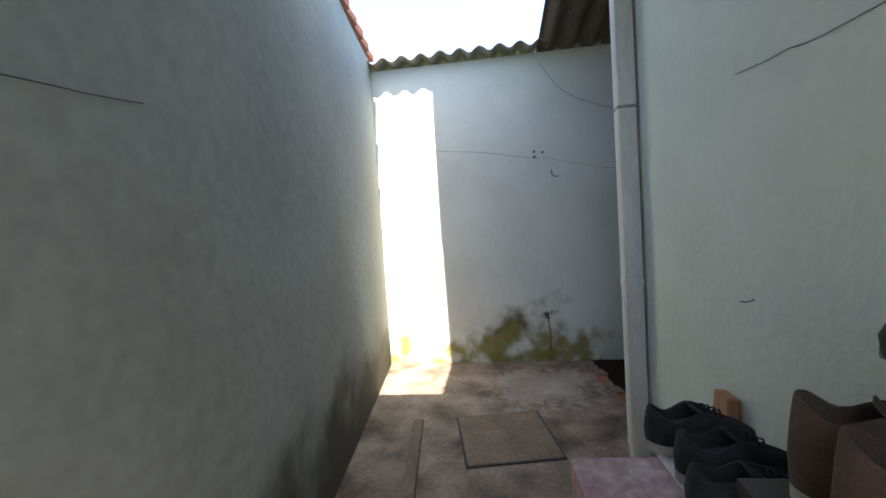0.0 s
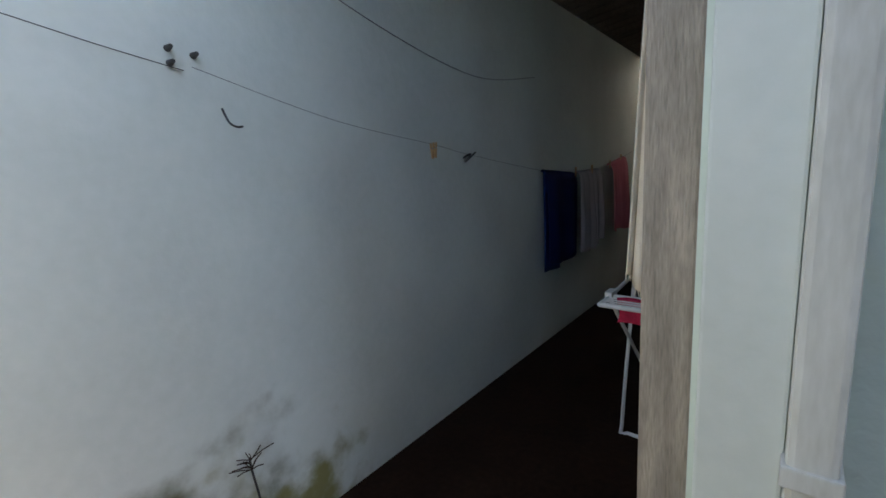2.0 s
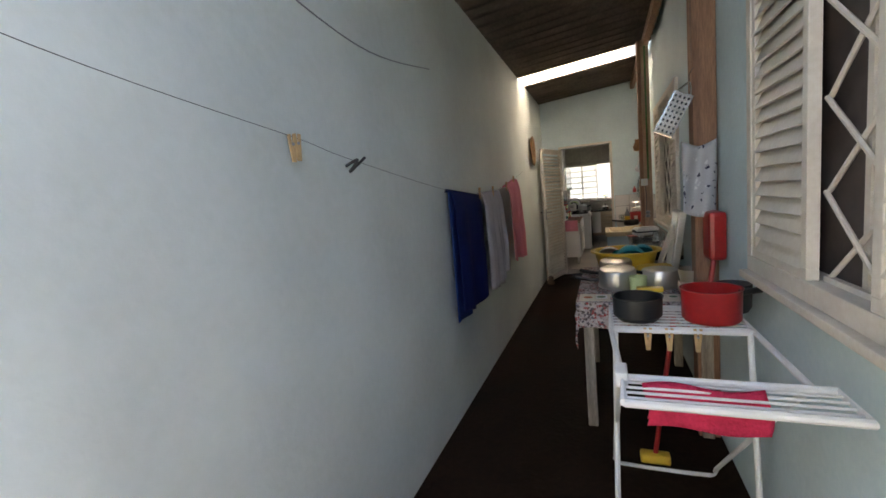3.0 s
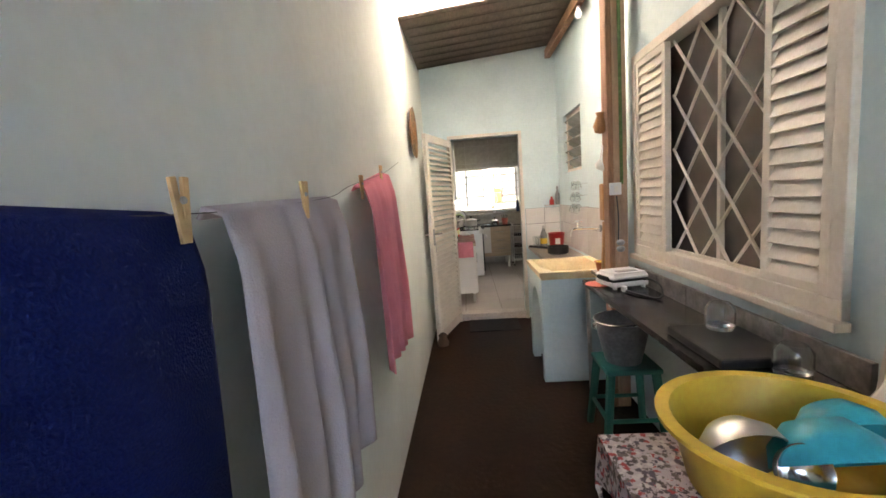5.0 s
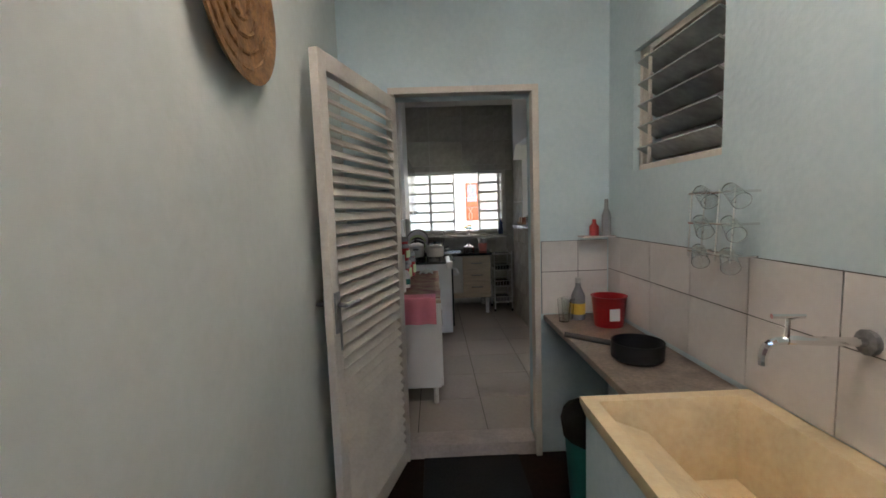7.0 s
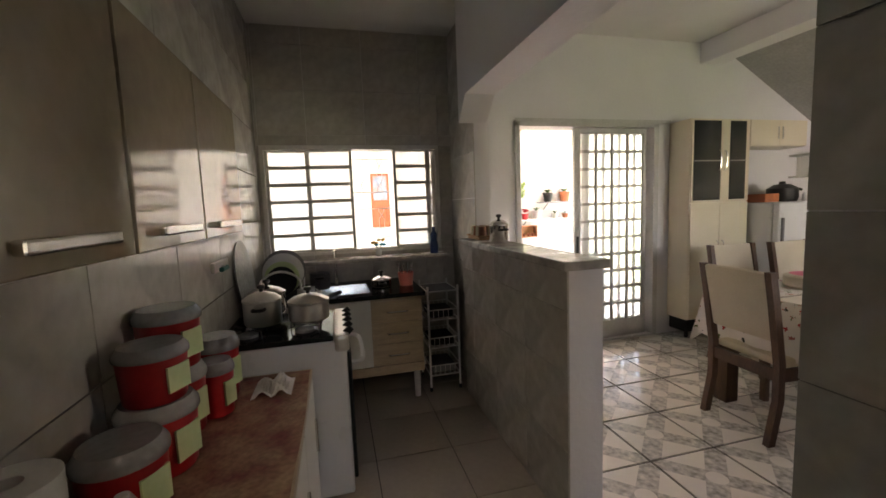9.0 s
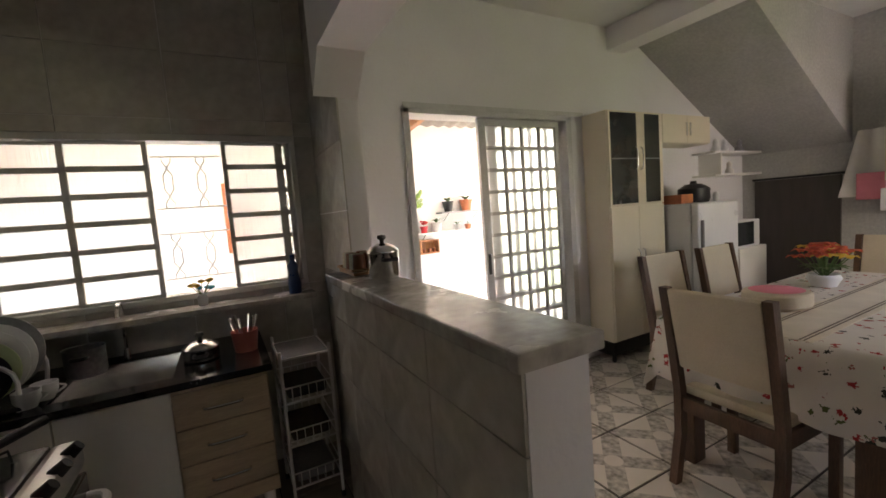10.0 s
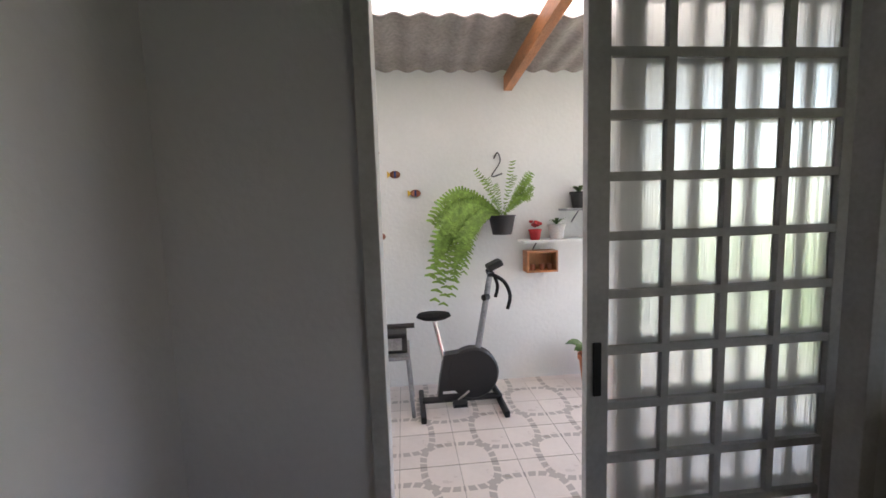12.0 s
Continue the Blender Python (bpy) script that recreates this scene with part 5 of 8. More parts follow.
part("woven_base", lathe([(0.0, 0.02), (0.08, 0.021), (0.16, 0.024), (0.19, 0.03), (0.206, 0.045), (0.196, 0.045), (0.18, 0.036), (0.0, 0.03)], (0.0, 6.60, 2.0), 36, m=Rb), M["wicker"], bk, smooth=50)
for rr_ in (0.05, 0.09, 0.13, 0.165):
    part("woven_ring", tube([(0.034 + 0.004 * math.sin(k * 2.1), 6.60 + rr_ * math.cos(k * math.pi / 18), 2.0 + rr_ * math.sin(k * math.pi / 18)) for k in range(37)], 0.006, 5), M["wicker"], bk)

# ================= along the passage =================
# clothes airer
ar = thing("clothes_airer", 1.16, 2.1, 0, "white enamelled folding clothes airer with a red cloth on it", "clothes airer")
for nm, a, b, zt, xa, xb in (("near_wing", 1.72, 1.87, 0.89, 0.957, 1.436), ("far_wing", 2.29, 2.60, 0.89, 0.936, 1.392)):
    fr_ = part(nm, tube([(xa, a, zt), (xa, b, zt), (xb, b, zt), (xb, a, zt), (xa, a, zt)], 0.011, 8), M["white_rod"], ar)
    n_ = 5 if a < 2 else 8
    for k in range(1, n_):
        y = a + (b - a) * k / n_
        part("rail", rod((xa, y, zt), (xb, y, zt), 0.004, seg=6), M["white_rod"], fr_)
for xa, xb in ((0.957, 0.936), (1.39, 1.39)):
    part("side_bar", rod((xa, 1.87, 0.89), (xb, 2.29, 0.89), 0.010), M["white_rod"], ar)
for ya, yb in ((1.87, 2.79), (2.29, 2.165)):
    part("leg_frame", tube(arc([(0.95, ya, 0.885), (0.93, yb, 0.05), (0.96, yb, 0.012), (1.345, yb, 0.012), (1.375, yb, 0.05), (1.375, ya, 0.885)], 3), 0.010, 8), M["white_rod"], ar)
part("corner_joint", box(0.938, 0.972, 1.84, 1.92, 0.872, 0.915, 0.006), M["white_rod"], ar)
rc = thing("red_cloth", 1.15, 1.6, 0.9, "crimson cloth draped over the airer rails", "cloth")
part("cloth", sheet_fn(lambda u, v: Vector((1.012 + 0.27 * u + 0.008 * math.sin(9 * v), 1.79 + 0.012 * math.sin(6 * u) * v + 0.04 * v, 0.905 - abs(v - 0.5) * 0.22 + 0.006 * math.sin(7 * u))), 20, 12, 0.004), M["red_cloth"], rc, smooth=180)
for x in (1.06, 1.13, 1.22):
    clothes_peg(x, 2.285, 0.872, 0)

# cloths on the first window
cl = thing("tea_cloth", 1.40, 1.2, 1.1, "white tea cloth with yellow and blue print, at the window", "cloth")
TC = lambda u, v: Vector((1.27 + 0.18 * u + 0.006 * math.sin(13 * u + 2 * v), 1.195 + 0.03 * u + 0.012 * math.sin(11 * u + 4 * v) * (0.3 + v), 1.535 + 0.13 * u - v * (0.125 + 0.11 * u + 0.01 * math.sin(12 * u))))
part("cloth", sheet_fn(TC, 28, 20, 0.004), M["white_cloth"], cl, smooth=180)
for u0, u1, v0, v1, mt, lab in ((0.03, 0.30, 0.03, 0.20, "yellow", "yellow printed blotch"), (0.24, 0.50, 0.10, 0.22, "picture", "pale blue printed blotch"), (0.42, 0.62, 0.24, 0.46, "yellow", "yellow printed blotch")):
    part("print", sheet_fn(lambda u, v: TC(u0 + (u1 - u0) * u, v0 + (v1 - v0) * v + 0.06 * math.sin(3.1 * u)) + Vector((-0.003, -0.0045, 0)), 8, 5, 0.001), M[mt], cl, lab, smooth=180)
cl = thing("white_cloth", 1.38, 1.25, 1.0, "plain white cloth hanging under the tea cloth", "cloth")
part("cloth", sheet_fn(lambda u, v: Vector((1.272 + 0.18 * u - 0.022 * v * (1 - u) + 0.005 * math.sin(13 * u + v), 1.212 + 0.03 * u + 0.010 * math.sin(8 * u + 3 * v) * v, 1.46 + 0.10 * u - v * (0.195 + 0.18 * u))), 28, 18, 0.004), M["white_cloth"], cl, smooth=180)
cl = thing("cream_towel", 1.31, 0.92, 1.2, "long cream hand towel with a frayed fringe", "towel")
part("cloth", sheet_fn(lambda u, v: Vector((1.312 - 0.034 * v + 0.15 * u, 0.978 + 0.04 * u + 0.012 * math.sin(22 * u) * (0.3 + v), 1.90 - v * 0.67 - 0.17 * u * v)), 36, 20, 0.006), M["cream_cloth"], cl, smooth=180)
for k in range(26):
    u = k / 25
    p = Vector((1.278 + 0.15 * u, 0.978 + 0.04 * u + 0.0156 * math.sin(22 * u), 1.231 - 0.17 * u))
    part("fringe", rod(p, p + Vector((0.003 * math.sin(k * 2.7), 0.003, -0.022 - 0.006 * math.sin(k * 5))), 0.0022, 0.001, 5), M["cream_cloth"], cl)
wire("towel_line", [(1.40, 0.95, 1.92), (1.32, 0.98, 1.90), (1.28, 1.1, 1.62), (1.36, 1.18, 1.64), (1.475, 1.32, 1.72)], 0.003, "line tied between the posts", cat="clothes line")

# hung on the second post
gr = thing("grater", 1.36, 3.12, 1.65, "bright perforated metal grater hung on the post", "grater")
G0 = Matrix.Translation((1.262, 3.0, 1.75)) @ Matrix.Rotation(radians(28), 4, "Y")
part("plate", box(-0.045, 0.045, -0.012, 0.012, -0.11, 0.10, 0.004, m=G0), M["steel"], gr)
bm = bmesh.new()
for i in range(4):
    for j in range(8):
        box(-0.034 + i * 0.02, -0.026 + i * 0.02, -0.015, -0.0125, -0.095 + j * 0.024, -0.085 + j * 0.024, 0, bm, G0)
part("holes", bm, M["black"], gr)
part("handle", tube(arc([G0 @ Vector((-0.03, 0, 0.10)), G0 @ Vector((0, 0, 0.15)), G0 @ Vector((0.03, 0, 0.10))], 4), 0.005, 6), M["steel"], gr)
wire("grater_string", [(1.262 + 0.07, 3.0, 1.885), (1.34, 3.05, 1.93), (1.375, 3.148, 1.98)], 0.002, "thin wire holding the grater to the post")
nt_ = thing("checked_cloth", 1.40, 3.13, 1.3, "grey checked cloth hung from the post", "cloth")
part("cloth", sheet_fn(lambda u, v: Vector((1.31 + 0.15 * u, 3.115 - 0.02 * math.sin(8 * u + 3 * v), 1.62 - 0.36 * v - 0.03 * math.sin(3 * u))), 14, 14, 0.004), M["check"], nt_, smooth=180)
dpn = thing("red_dustpan", 1.45, 3.05, 0.9, "dark red dustpan and brush handle hung by the post", "dustpan")
part("pan", box(1.40, 1.475, 2.98, 3.14, 1.02, 1.26, 0.02), M["red"], dpn)
part("stick", rod((1.42, 3.0, 1.02), (1.36, 2.92, 0.72), 0.012), M["red"], dpn)
mp = thing("red_mop", 1.2, 2.95, 0, "red broom handle leaning under the table", "broom")
part("handle", rod((1.12, 2.86, 0.03), (1.24, 3.0, 0.74), 0.012), M["red"], mp)
part("head", box(1.05, 1.19, 2.83, 2.89, 0.0, 0.05, 0.012), M["yellow"], mp)

# crowded table with a printed oilcloth
TX0, TX1, TY0, TY1, TZ = 0.765, 1.465, 3.10, 4.2, 0.78
tb = thing("side_table", 1.13, 3.56, 0, "wooden table by the wall loaded with pans", "table")
part("tabletop", box(TX0 + 0.02, TX1, TY0 + 0.02, TY1 - 0.02, 0.735, 0.772, 0.004), M["old_wood"], tb)
for x in (TX0 + 0.05, TX1 - 0.05):
    for y in (TY0 + 0.06, TY1 - 0.06):
        part("leg", box(x - 0.028, x + 0.028, y - 0.028, y + 0.028, 0, 0.735, 0.006), M["old_wood"], tb)
part("apron", box(TX0 + 0.05, TX1 - 0.05, TY0 + 0.05, TY0 + 0.07, 0.66, 0.735), M["old_wood"], tb)
oc = thing("oilcloth", 1.13, 3.56, TZ - 0.006, "grey and red printed oilcloth hanging over the table edge", "tablecloth")
part("cloth", sheet_fn(lambda u, v: Vector((
    TX0 - 0.012 + max(0, (u - 0.12) / 0.88) * (TX1 - TX0) - (0.012 * math.sin(16 * v * math.pi) * max(0, 0.12 - u) / 0.12),
    TY0 - 0.012 + min(1, max(0, (v - 0.1) / 0.8)) * (TY1 - TY0 + 0.024) - 0.012 * math.sin(21 * u) * (max(0, 0.1 - v) + max(0, v - 0.9)) / 0.1,
    TZ - (max(0, 0.12 - u) / 0.12) * 0.13 - max((max(0, 0.1 - v) / 0.1), max(0, v - 0.9) / 0.1) * 0.15)), 50, 60, 0.003), M["oil_print"], oc, smooth=40)


def basin_profile(r, h, w=0.012):
    return [(0.0, 0.0), (r * 0.72, 0.0), (r * 0.80, h * 0.12), (r * 0.95, h * 0.92), (r * 1.08, h * 0.95), (r * 1.08, h), (r * 0.95, h), (r * 0.93, h * 0.92), (r * 0.78, h * 0.15), (r * 0.70, w), (0.0, w)]


TZ2 = TZ + 0.004
bs = thing("yellow_basin", 1.03, 3.88, TZ2, "large yellow plastic basin full of washed dishes", "basin")
part("bowl", lathe(basin_profile(0.225, 0.17), (1.06, 3.96, TZ2), 40), M["yellow"], bs, smooth=50)
for k, (dx, dy, dz, ax, mt, rr_, lab) in enumerate(((-0.11, -0.02, 0.11, 62, "alu", 0.085, "dull metal bowl"), (0.03, -0.05, 0.12, 38, "teal", 0.10, "teal plastic bowl"), (0.11, 0.02, 0.12, 50, "teal", 0.085, "teal plastic bowl"), (-0.05, -0.10, 0.11, 115, "steel", 0.05, "steel cup"))):
    t = thing("bowl" if k < 3 else "cup", 1.06 + dx, 3.96 + dy, TZ2 + 0.05, lab + " in the yellow basin", "bowl", "washed dishes")
    part("shell", lathe([(0.0, -rr_ * 0.55), (rr_ * 0.5, -rr_ * 0.5), (rr_ * 0.9, -rr_ * 0.1), (rr_, rr_ * 0.3), (rr_ * 0.96, rr_ * 0.3), (rr_ * 0.86, -rr_ * 0.08), (rr_ * 0.45, -rr_ * 0.45), (0.0, -rr_ * 0.5)], (1.06 + dx, 3.96 + dy, TZ2 + dz + 0.02), 26, m=Matrix.Rotation(radians(180 - ax), 4, "X")), M[mt], t, smooth=60)


def upturned_pot(x, y, r, h, label, mt="alu", handle=None, tilt=0):
    t = thing("pot", x, y, TZ2, label, "pot", "pans drying on the table")
    m = Matrix.Rotation(radians(tilt), 4, "X")
    lift = abs(math.sin(radians(tilt))) * r
    part("body", lathe([(r * 1.05, 0.0), (r * 1.05, 0.008), (r, 0.01), (r * 0.99, h * 0.86), (r * 0.93, h * 0.97), (r * 0.85, h), (0.0, h), (0.0, h - 0.004), (r * 0.84, h - 0.004), (r * 0.95, h * 0.84), (r * 0.97, 0.0), (r * 1.05, 0.0)], (x, y, TZ2 + lift), 36, m=m), M[mt], t, smooth=40)
    if handle is not None:
        d = Vector((math.cos(radians(handle)), math.sin(radians(handle)), 0))
        c = Vector((x, y, TZ2 + lift + 0.03))
        part("handle", tube(arc([c + d * r, c + d * (r + 0.06), c + d * (r + 0.16) + Vector((0, 0, 0.012))], 4), 0.012, 8), M["black"], t, "black handle")
    return t


upturned_pot(0.99, 3.475, 0.112, 0.115, "upturned aluminium saucepan with a black handle", "alu", 165, 5)
upturned_pot(0.985, 3.70, 0.105, 0.135, "upturned aluminium saucepan with a black handle", "alu", 155, 4)
upturned_pot(1.235, 3.49, 0.107, 0.110, "large upturned aluminium cooking pot", "alu", None, 0)
t = thing("cake_mould", 1.39, 3.29, TZ2 + 0.066, "crumpled aluminium cake mould standing in the white tub", "cake mould")
part("body", lathe([(0.0, 0), (0.062, 0.0), (0.068, 0.006), (0.082, 0.075), (0.088, 0.078), (0.079, 0.078), (0.064, 0.01), (0.0, 0.008)], (1.385, 3.29, TZ2 + 0.066), 18), M["alu"], t, smooth=30)
t = thing("yellow_pan", 1.21, 3.68, TZ2, "square yellow enamelled pan, upturned, with a black handle", "pan")
part("body", box(1.115, 1.345, 3.63, 3.85, TZ2, TZ2 + 0.085, 0.035), M["yellow"], t, smooth=50)
part("handle", rod((1.17, 3.635, TZ2 + 0.035), (1.30, 3.60, TZ2 + 0.05), 0.011), M["black"], t)
t = thing("frying_pan", 1.33, 3.60, TZ2, "black frying pan lying upside down", "frying pan")
part("pan", lathe([(0.115, 0.0), (0.118, 0.004), (0.095, 0.045), (0.085, 0.05), (0.0, 0.05), (0.0, 0.046), (0.09, 0.042), (0.108, 0.0), (0.115, 0.0)], (1.345, 3.58, TZ2 + 0.012), 28, m=Matrix.Rotation(radians(6), 4, "Y")), M["black"], t, smooth=40)
part("handle", rod((1.25, 3.52, TZ2 + 0.05), (1.10, 3.45, TZ2 + 0.10), 0.011), M["black"], t)
t = thing("plastic_cup", 1.10, 3.335, TZ2, "pale green plastic mug on the table", "mug")
part("body", lathe([(0.0, 0), (0.043, 0), (0.047, 0.005), (0.05, 0.095), (0.047, 0.095), (0.043, 0.008), (0.0, 0.008)], (1.10, 3.335, TZ2), 24), M["lime"], t, smooth=40)
t = thing("scrubbing_brush", 1.15, 3.21, TZ2, "yellow scrubbing brush on the oilcloth", "brush")
part("block", box(1.085, 1.225, 3.225, 3.28, TZ2 + 0.02, TZ2 + 0.048, 0.01), M["yellow"], t)
part("bristles", box(1.09, 1.22, 3.23, 3.275, TZ2, TZ2 + 0.02), M["cream_cloth"], t)
t = thing("printed_place_mat", 1.1, 3.19, TZ, "glossy oilcloth border printed with dishes of food", "place mat")
part("sheet", box(0.77, 1.455, 3.108, 3.27, TZ + 0.0035, TZ + 0.0055), M["cream_cloth"], t)
rp = random.Random(17)
for k in range(9):
    x, y = 0.82 + 0.074 * k, 3.185 + rp.uniform(-0.025, 0.025)
    w, h = rp.uniform(0.024, 0.034), rp.uniform(0.025, 0.045)
    part("printed_dish", box(x - w, x + w, y - h, y + h, TZ + 0.0056, TZ + 0.0064, 0.0), M[("cream_cab", "paper", "marble")[k % 3]], t)
    part("printed_food", lathe([(w * 0.85, 0.0066), (w * 0.7, 0.0072), (0.0, 0.0074)], (x + rp.uniform(-0.004, 0.004), y, TZ), 9), M[("terracotta", "leaf2", "pinkred", "amber", "stone_ctr")[k % 5]], t)
t = thing("plastic_tub", 1.385, 3.22, TZ2, "white plastic tub on the table", "tub")
part("tub", box(1.31, 1.46, 3.215, 3.365, TZ2, TZ2 + 0.065, 0.014), M["cab_white"], t)
t = thing("baking_tray", 1.44, 4.02, TZ2, "tall aluminium baking tray leaning on the wall", "tray")
A0 = Matrix.Translation((1.405, 3.945, TZ2 + 0.21)) @ Matrix.Rotation(radians(8), 4, "Y")
bm = box(-0.006, 0.0, -0.14, 0.14, -0.21, 0.21, 0.0, m=A0)
for a, b, c, d in ((-0.155, -0.14, -0.22, 0.22), (0.14, 0.155, -0.22, 0.22), (-0.14, 0.14, 0.205, 0.22), (-0.14, 0.14, -0.22, -0.205)):
    box(-0.04, 0.002, a, b, c, d, 0.004, bm, A0)
part("tray", bm, M["alu"], t)
t = thing("cutting_board", 1.39, 3.96, TZ2, "white plastic cutting board with a grip hole, leaning", "cutting board")
A0 = Matrix.Translation((1.325, 3.97, TZ2 + 0.165)) @ Matrix.Rotation(radians(16), 4, "Y") @ Matrix.Rotation(radians(20), 4, "X")
bm = box(-0.006, 0.006, -0.09, 0.09, -0.155, 0.12, 0.01, m=A0)
tube([A0 @ Vector((0, -0.075, 0.115)), A0 @ Vector((0, -0.06, 0.155)), A0 @ Vector((0, 0.06, 0.155)), A0 @ Vector((0, 0.075, 0.115))], 0.012, 8, bm)
part("board", bm, M["cab_white"], t)
ZA = 0.902
t = thing("red_cooking_pot", 1.285, 2.4, ZA, "red enamelled saucepan standing on the airer rails", "pot")
part("body", lathe([(0.0, 0), (0.088, 0.0), (0.096, 0.01), (0.098, 0.118), (0.102, 0.122), (0.094, 0.122), (0.09, 0.012), (0.0, 0.008)], (1.285, 2.405, ZA), 30), M["red"], t, smooth=40)
part("handle", rod((1.378, 2.41, ZA + 0.10), (1.45, 2.44, ZA + 0.105), 0.012), M["black"], t)
t = thing("black_cooking_pot", 1.035, 2.4, ZA, "black pot with rounded sides on the airer", "pot")
part("body", lathe([(0.0, 0), (0.07, 0.0), (0.088, 0.02), (0.09, 0.09), (0.094, 0.094), (0.086, 0.094), (0.082, 0.022), (0.0, 0.008)], (1.035, 2.40, ZA), 30), M["black"], t, smooth=40)
t = thing("dark_pan", 1.385, 2.53, ZA, "dark pan behind the red saucepan on the airer", "pan")
part("body", lathe([(0.0, 0), (0.05, 0.0), (0.06, 0.02), (0.062, 0.11), (0.056, 0.11), (0.0, 0.01)], (1.385, 2.53, ZA), 24), M["black"], t, smooth=40)

# granite ledge under the second window
LZ = 0.85
lg = thing("granite_ledge", 1.32, 5.0, 0, "dark polished granite work ledge on brackets", "worktop")
part("slab", box(1.165, 1.312, 5.76, 5.86, LZ - 0.03, LZ, 0, box(1.165, 1.478, 4.22, 5.76, LZ - 0.03, LZ)), M["granite"], lg)
for y in (4.5, 5.6):
    part("bracket", box(1.25, 1.478, y - 0.02, y + 0.02, LZ - 0.12, LZ - 0.031, 0.004), M["frame_grey"], lg)
part("leg", rod((1.20, 5.84, 0.0), (1.19, 5.84, LZ - 0.03), 0.014), M["frame_grey"], lg, "thin leg with a white foot")
for k in range(5):
    y = 4.22 + 0.308 * k
    part("skirting_stone", box(1.462, 1.479, y + 0.002, y + 0.306, LZ + 0.001, LZ + 0.095, 0.002), M["marble_dark"], lg)
gl = thing("sandwich_maker", 1.30, 5.72, LZ, "white and black sandwich maker, closed", "sandwich maker")
GM = Matrix.Translation((1.34, 5.635, LZ)) @ Matrix.Rotation(radians(12), 4, "Z")
part("base", box(-0.12, 0.12, -0.10, 0.10, 0.015, 0.045, 0.012, m=GM), M["white_app"], gl)
part("plate_gap", box(-0.112, 0.112, -0.092, 0.092, 0.045, 0.06, 0.0, m=GM), M["black"], gl)
bm = box(-0.122, 0.122, -0.10, 0.10, 0.06, 0.098, 0.012)
for v in bm.verts:
    if v.co.z > 0.08:
        v.co.x *= 0.86
        v.co.y *= 0.84
bm.transform(GM)
part("lid", bm, M["white_app"], gl, smooth=40)
part("grip", box(-0.125, -0.105, -0.06, 0.06, 0.045, 0.075, 0.006, m=GM), M["black"], gl)
panel = part("panel", box(-0.06, 0.06, -0.062, -0.022, 0.0975, 0.1, 0.0, m=GM), M["grey_lid"], gl)
for k in range(5):
    part("rib", box(-0.058, 0.058, -0.058 + 0.0075 * k, -0.054 + 0.0075 * k, 0.1, 0.102, 0.0, m=GM), M["frame_grey"], panel)
for a in (-0.09, 0.09):
    for b in (-0.07, 0.07):
        part("foot", rod(GM @ Vector((a, b, 0.0)), GM @ Vector((a, b, 0.016)), 0.012), M["white_app"], gl)
wire("power_cord", [(1.42, 5.62, LZ + 0.03), (1.45, 5.5, LZ + 0.06), (1.44, 5.35, LZ + 0.05), (1.40, 5.28, LZ + 0.008), (1.33, 5.38, LZ + 0.008), (1.30, 5.48, LZ + 0.01)], 0.006, "black power cord lying on the ledge", M["black"], cat="cable")
t = thing("plug", 1.30, 5.5, LZ, "white power plug at the end of the cord", "plug")
part("body", box(1.285, 1.31, 5.47, 5.51, LZ + 0.001, LZ + 0.032, 0.006), M["white_app"], t)
t = thing("red_mat", 1.21, 5.75, LZ, "round coral table mat over the ledge end", "mat")
part("disc", lathe([(0.0, 0.001), (0.08, 0.001), (0.082, 0.004), (0.0, 0.006)], (1.225, 5.71, LZ), 24), M["pinkred"], t)
t = thing("roasting_tin", 1.33, 4.55, LZ, "flat black roasting tin with glass lids", "roasting tin")
part("tin", box(1.20, 1.45, 4.42, 4.78, LZ + 0.001, LZ + 0.035, 0.01), M["black"], t)
for x, y in ((1.36, 4.70), (1.37, 4.36)):
    t = thing("glass_jar", x, y, LZ, "clear glass jar lying upside down", "jar")
    part("glass", lathe([(0.0, 0.0), (0.045, 0.0), (0.05, 0.02), (0.05, 0.08), (0.035, 0.10), (0.03, 0.10), (0.045, 0.078), (0.045, 0.02), (0.0, 0.006)], (x, y, LZ + (0.04 if y > 4.5 else 0.002)), 20), M["clear"], t, smooth=40)

gs = thing("green_stool", 1.28, 5.45, 0, "dark green plastic stool under the ledge", "stool")
part("seat", box(1.13, 1.43, 5.30, 5.60, 0.43, 0.46, 0.012), M["green_plastic"], gs)
for a, b in ((-1, -1), (-1, 1), (1, -1), (1, 1)):
    part("leg", rod((1.28 + a * 0.16, 5.45 + b * 0.16, 0.0), (1.28 + a * 0.12, 5.45 + b * 0.12, 0.43), 0.022, 0.026, 8), M["green_plastic"], gs)
for a, b in (((-1, -1), (1, -1)), ((-1, 1), (1, 1)), ((-1, -1), (-1, 1))):
    part("stretcher", rod((1.28 + a[0] * 0.145, 5.45 + a[1] * 0.145, 0.17), (1.28 + b[0] * 0.145, 5.45 + b[1] * 0.145, 0.17), 0.012), M["green_plastic"], gs)
zb_ = thing("zinc_bucket", 1.27, 5.45, 0.461, "dull zinc bucket with a bail handle on the stool", "bucket")
part("body", lathe([(0.0, 0.0), (0.095, 0.0), (0.098, 0.008), (0.15, 0.24), (0.157, 0.245), (0.153, 0.25), (0.146, 0.242), (0.093, 0.012), (0.0, 0.01)], (1.27, 5.45, 0.461), 32), M["galv"], zb_, smooth=40)
part("ear", box(1.105, 1.125, 5.42, 5.46, 0.66, 0.69, 0.004), M["steel"], zb_)
part("bail", tube(arc([(1.12, 5.45, 0.70), (1.15, 5.33, 0.71), (1.27, 5.27, 0.72), (1.39, 5.33, 0.71), (1.42, 5.45, 0.70)], 5), 0.005, 6), M["steel"], zb_)

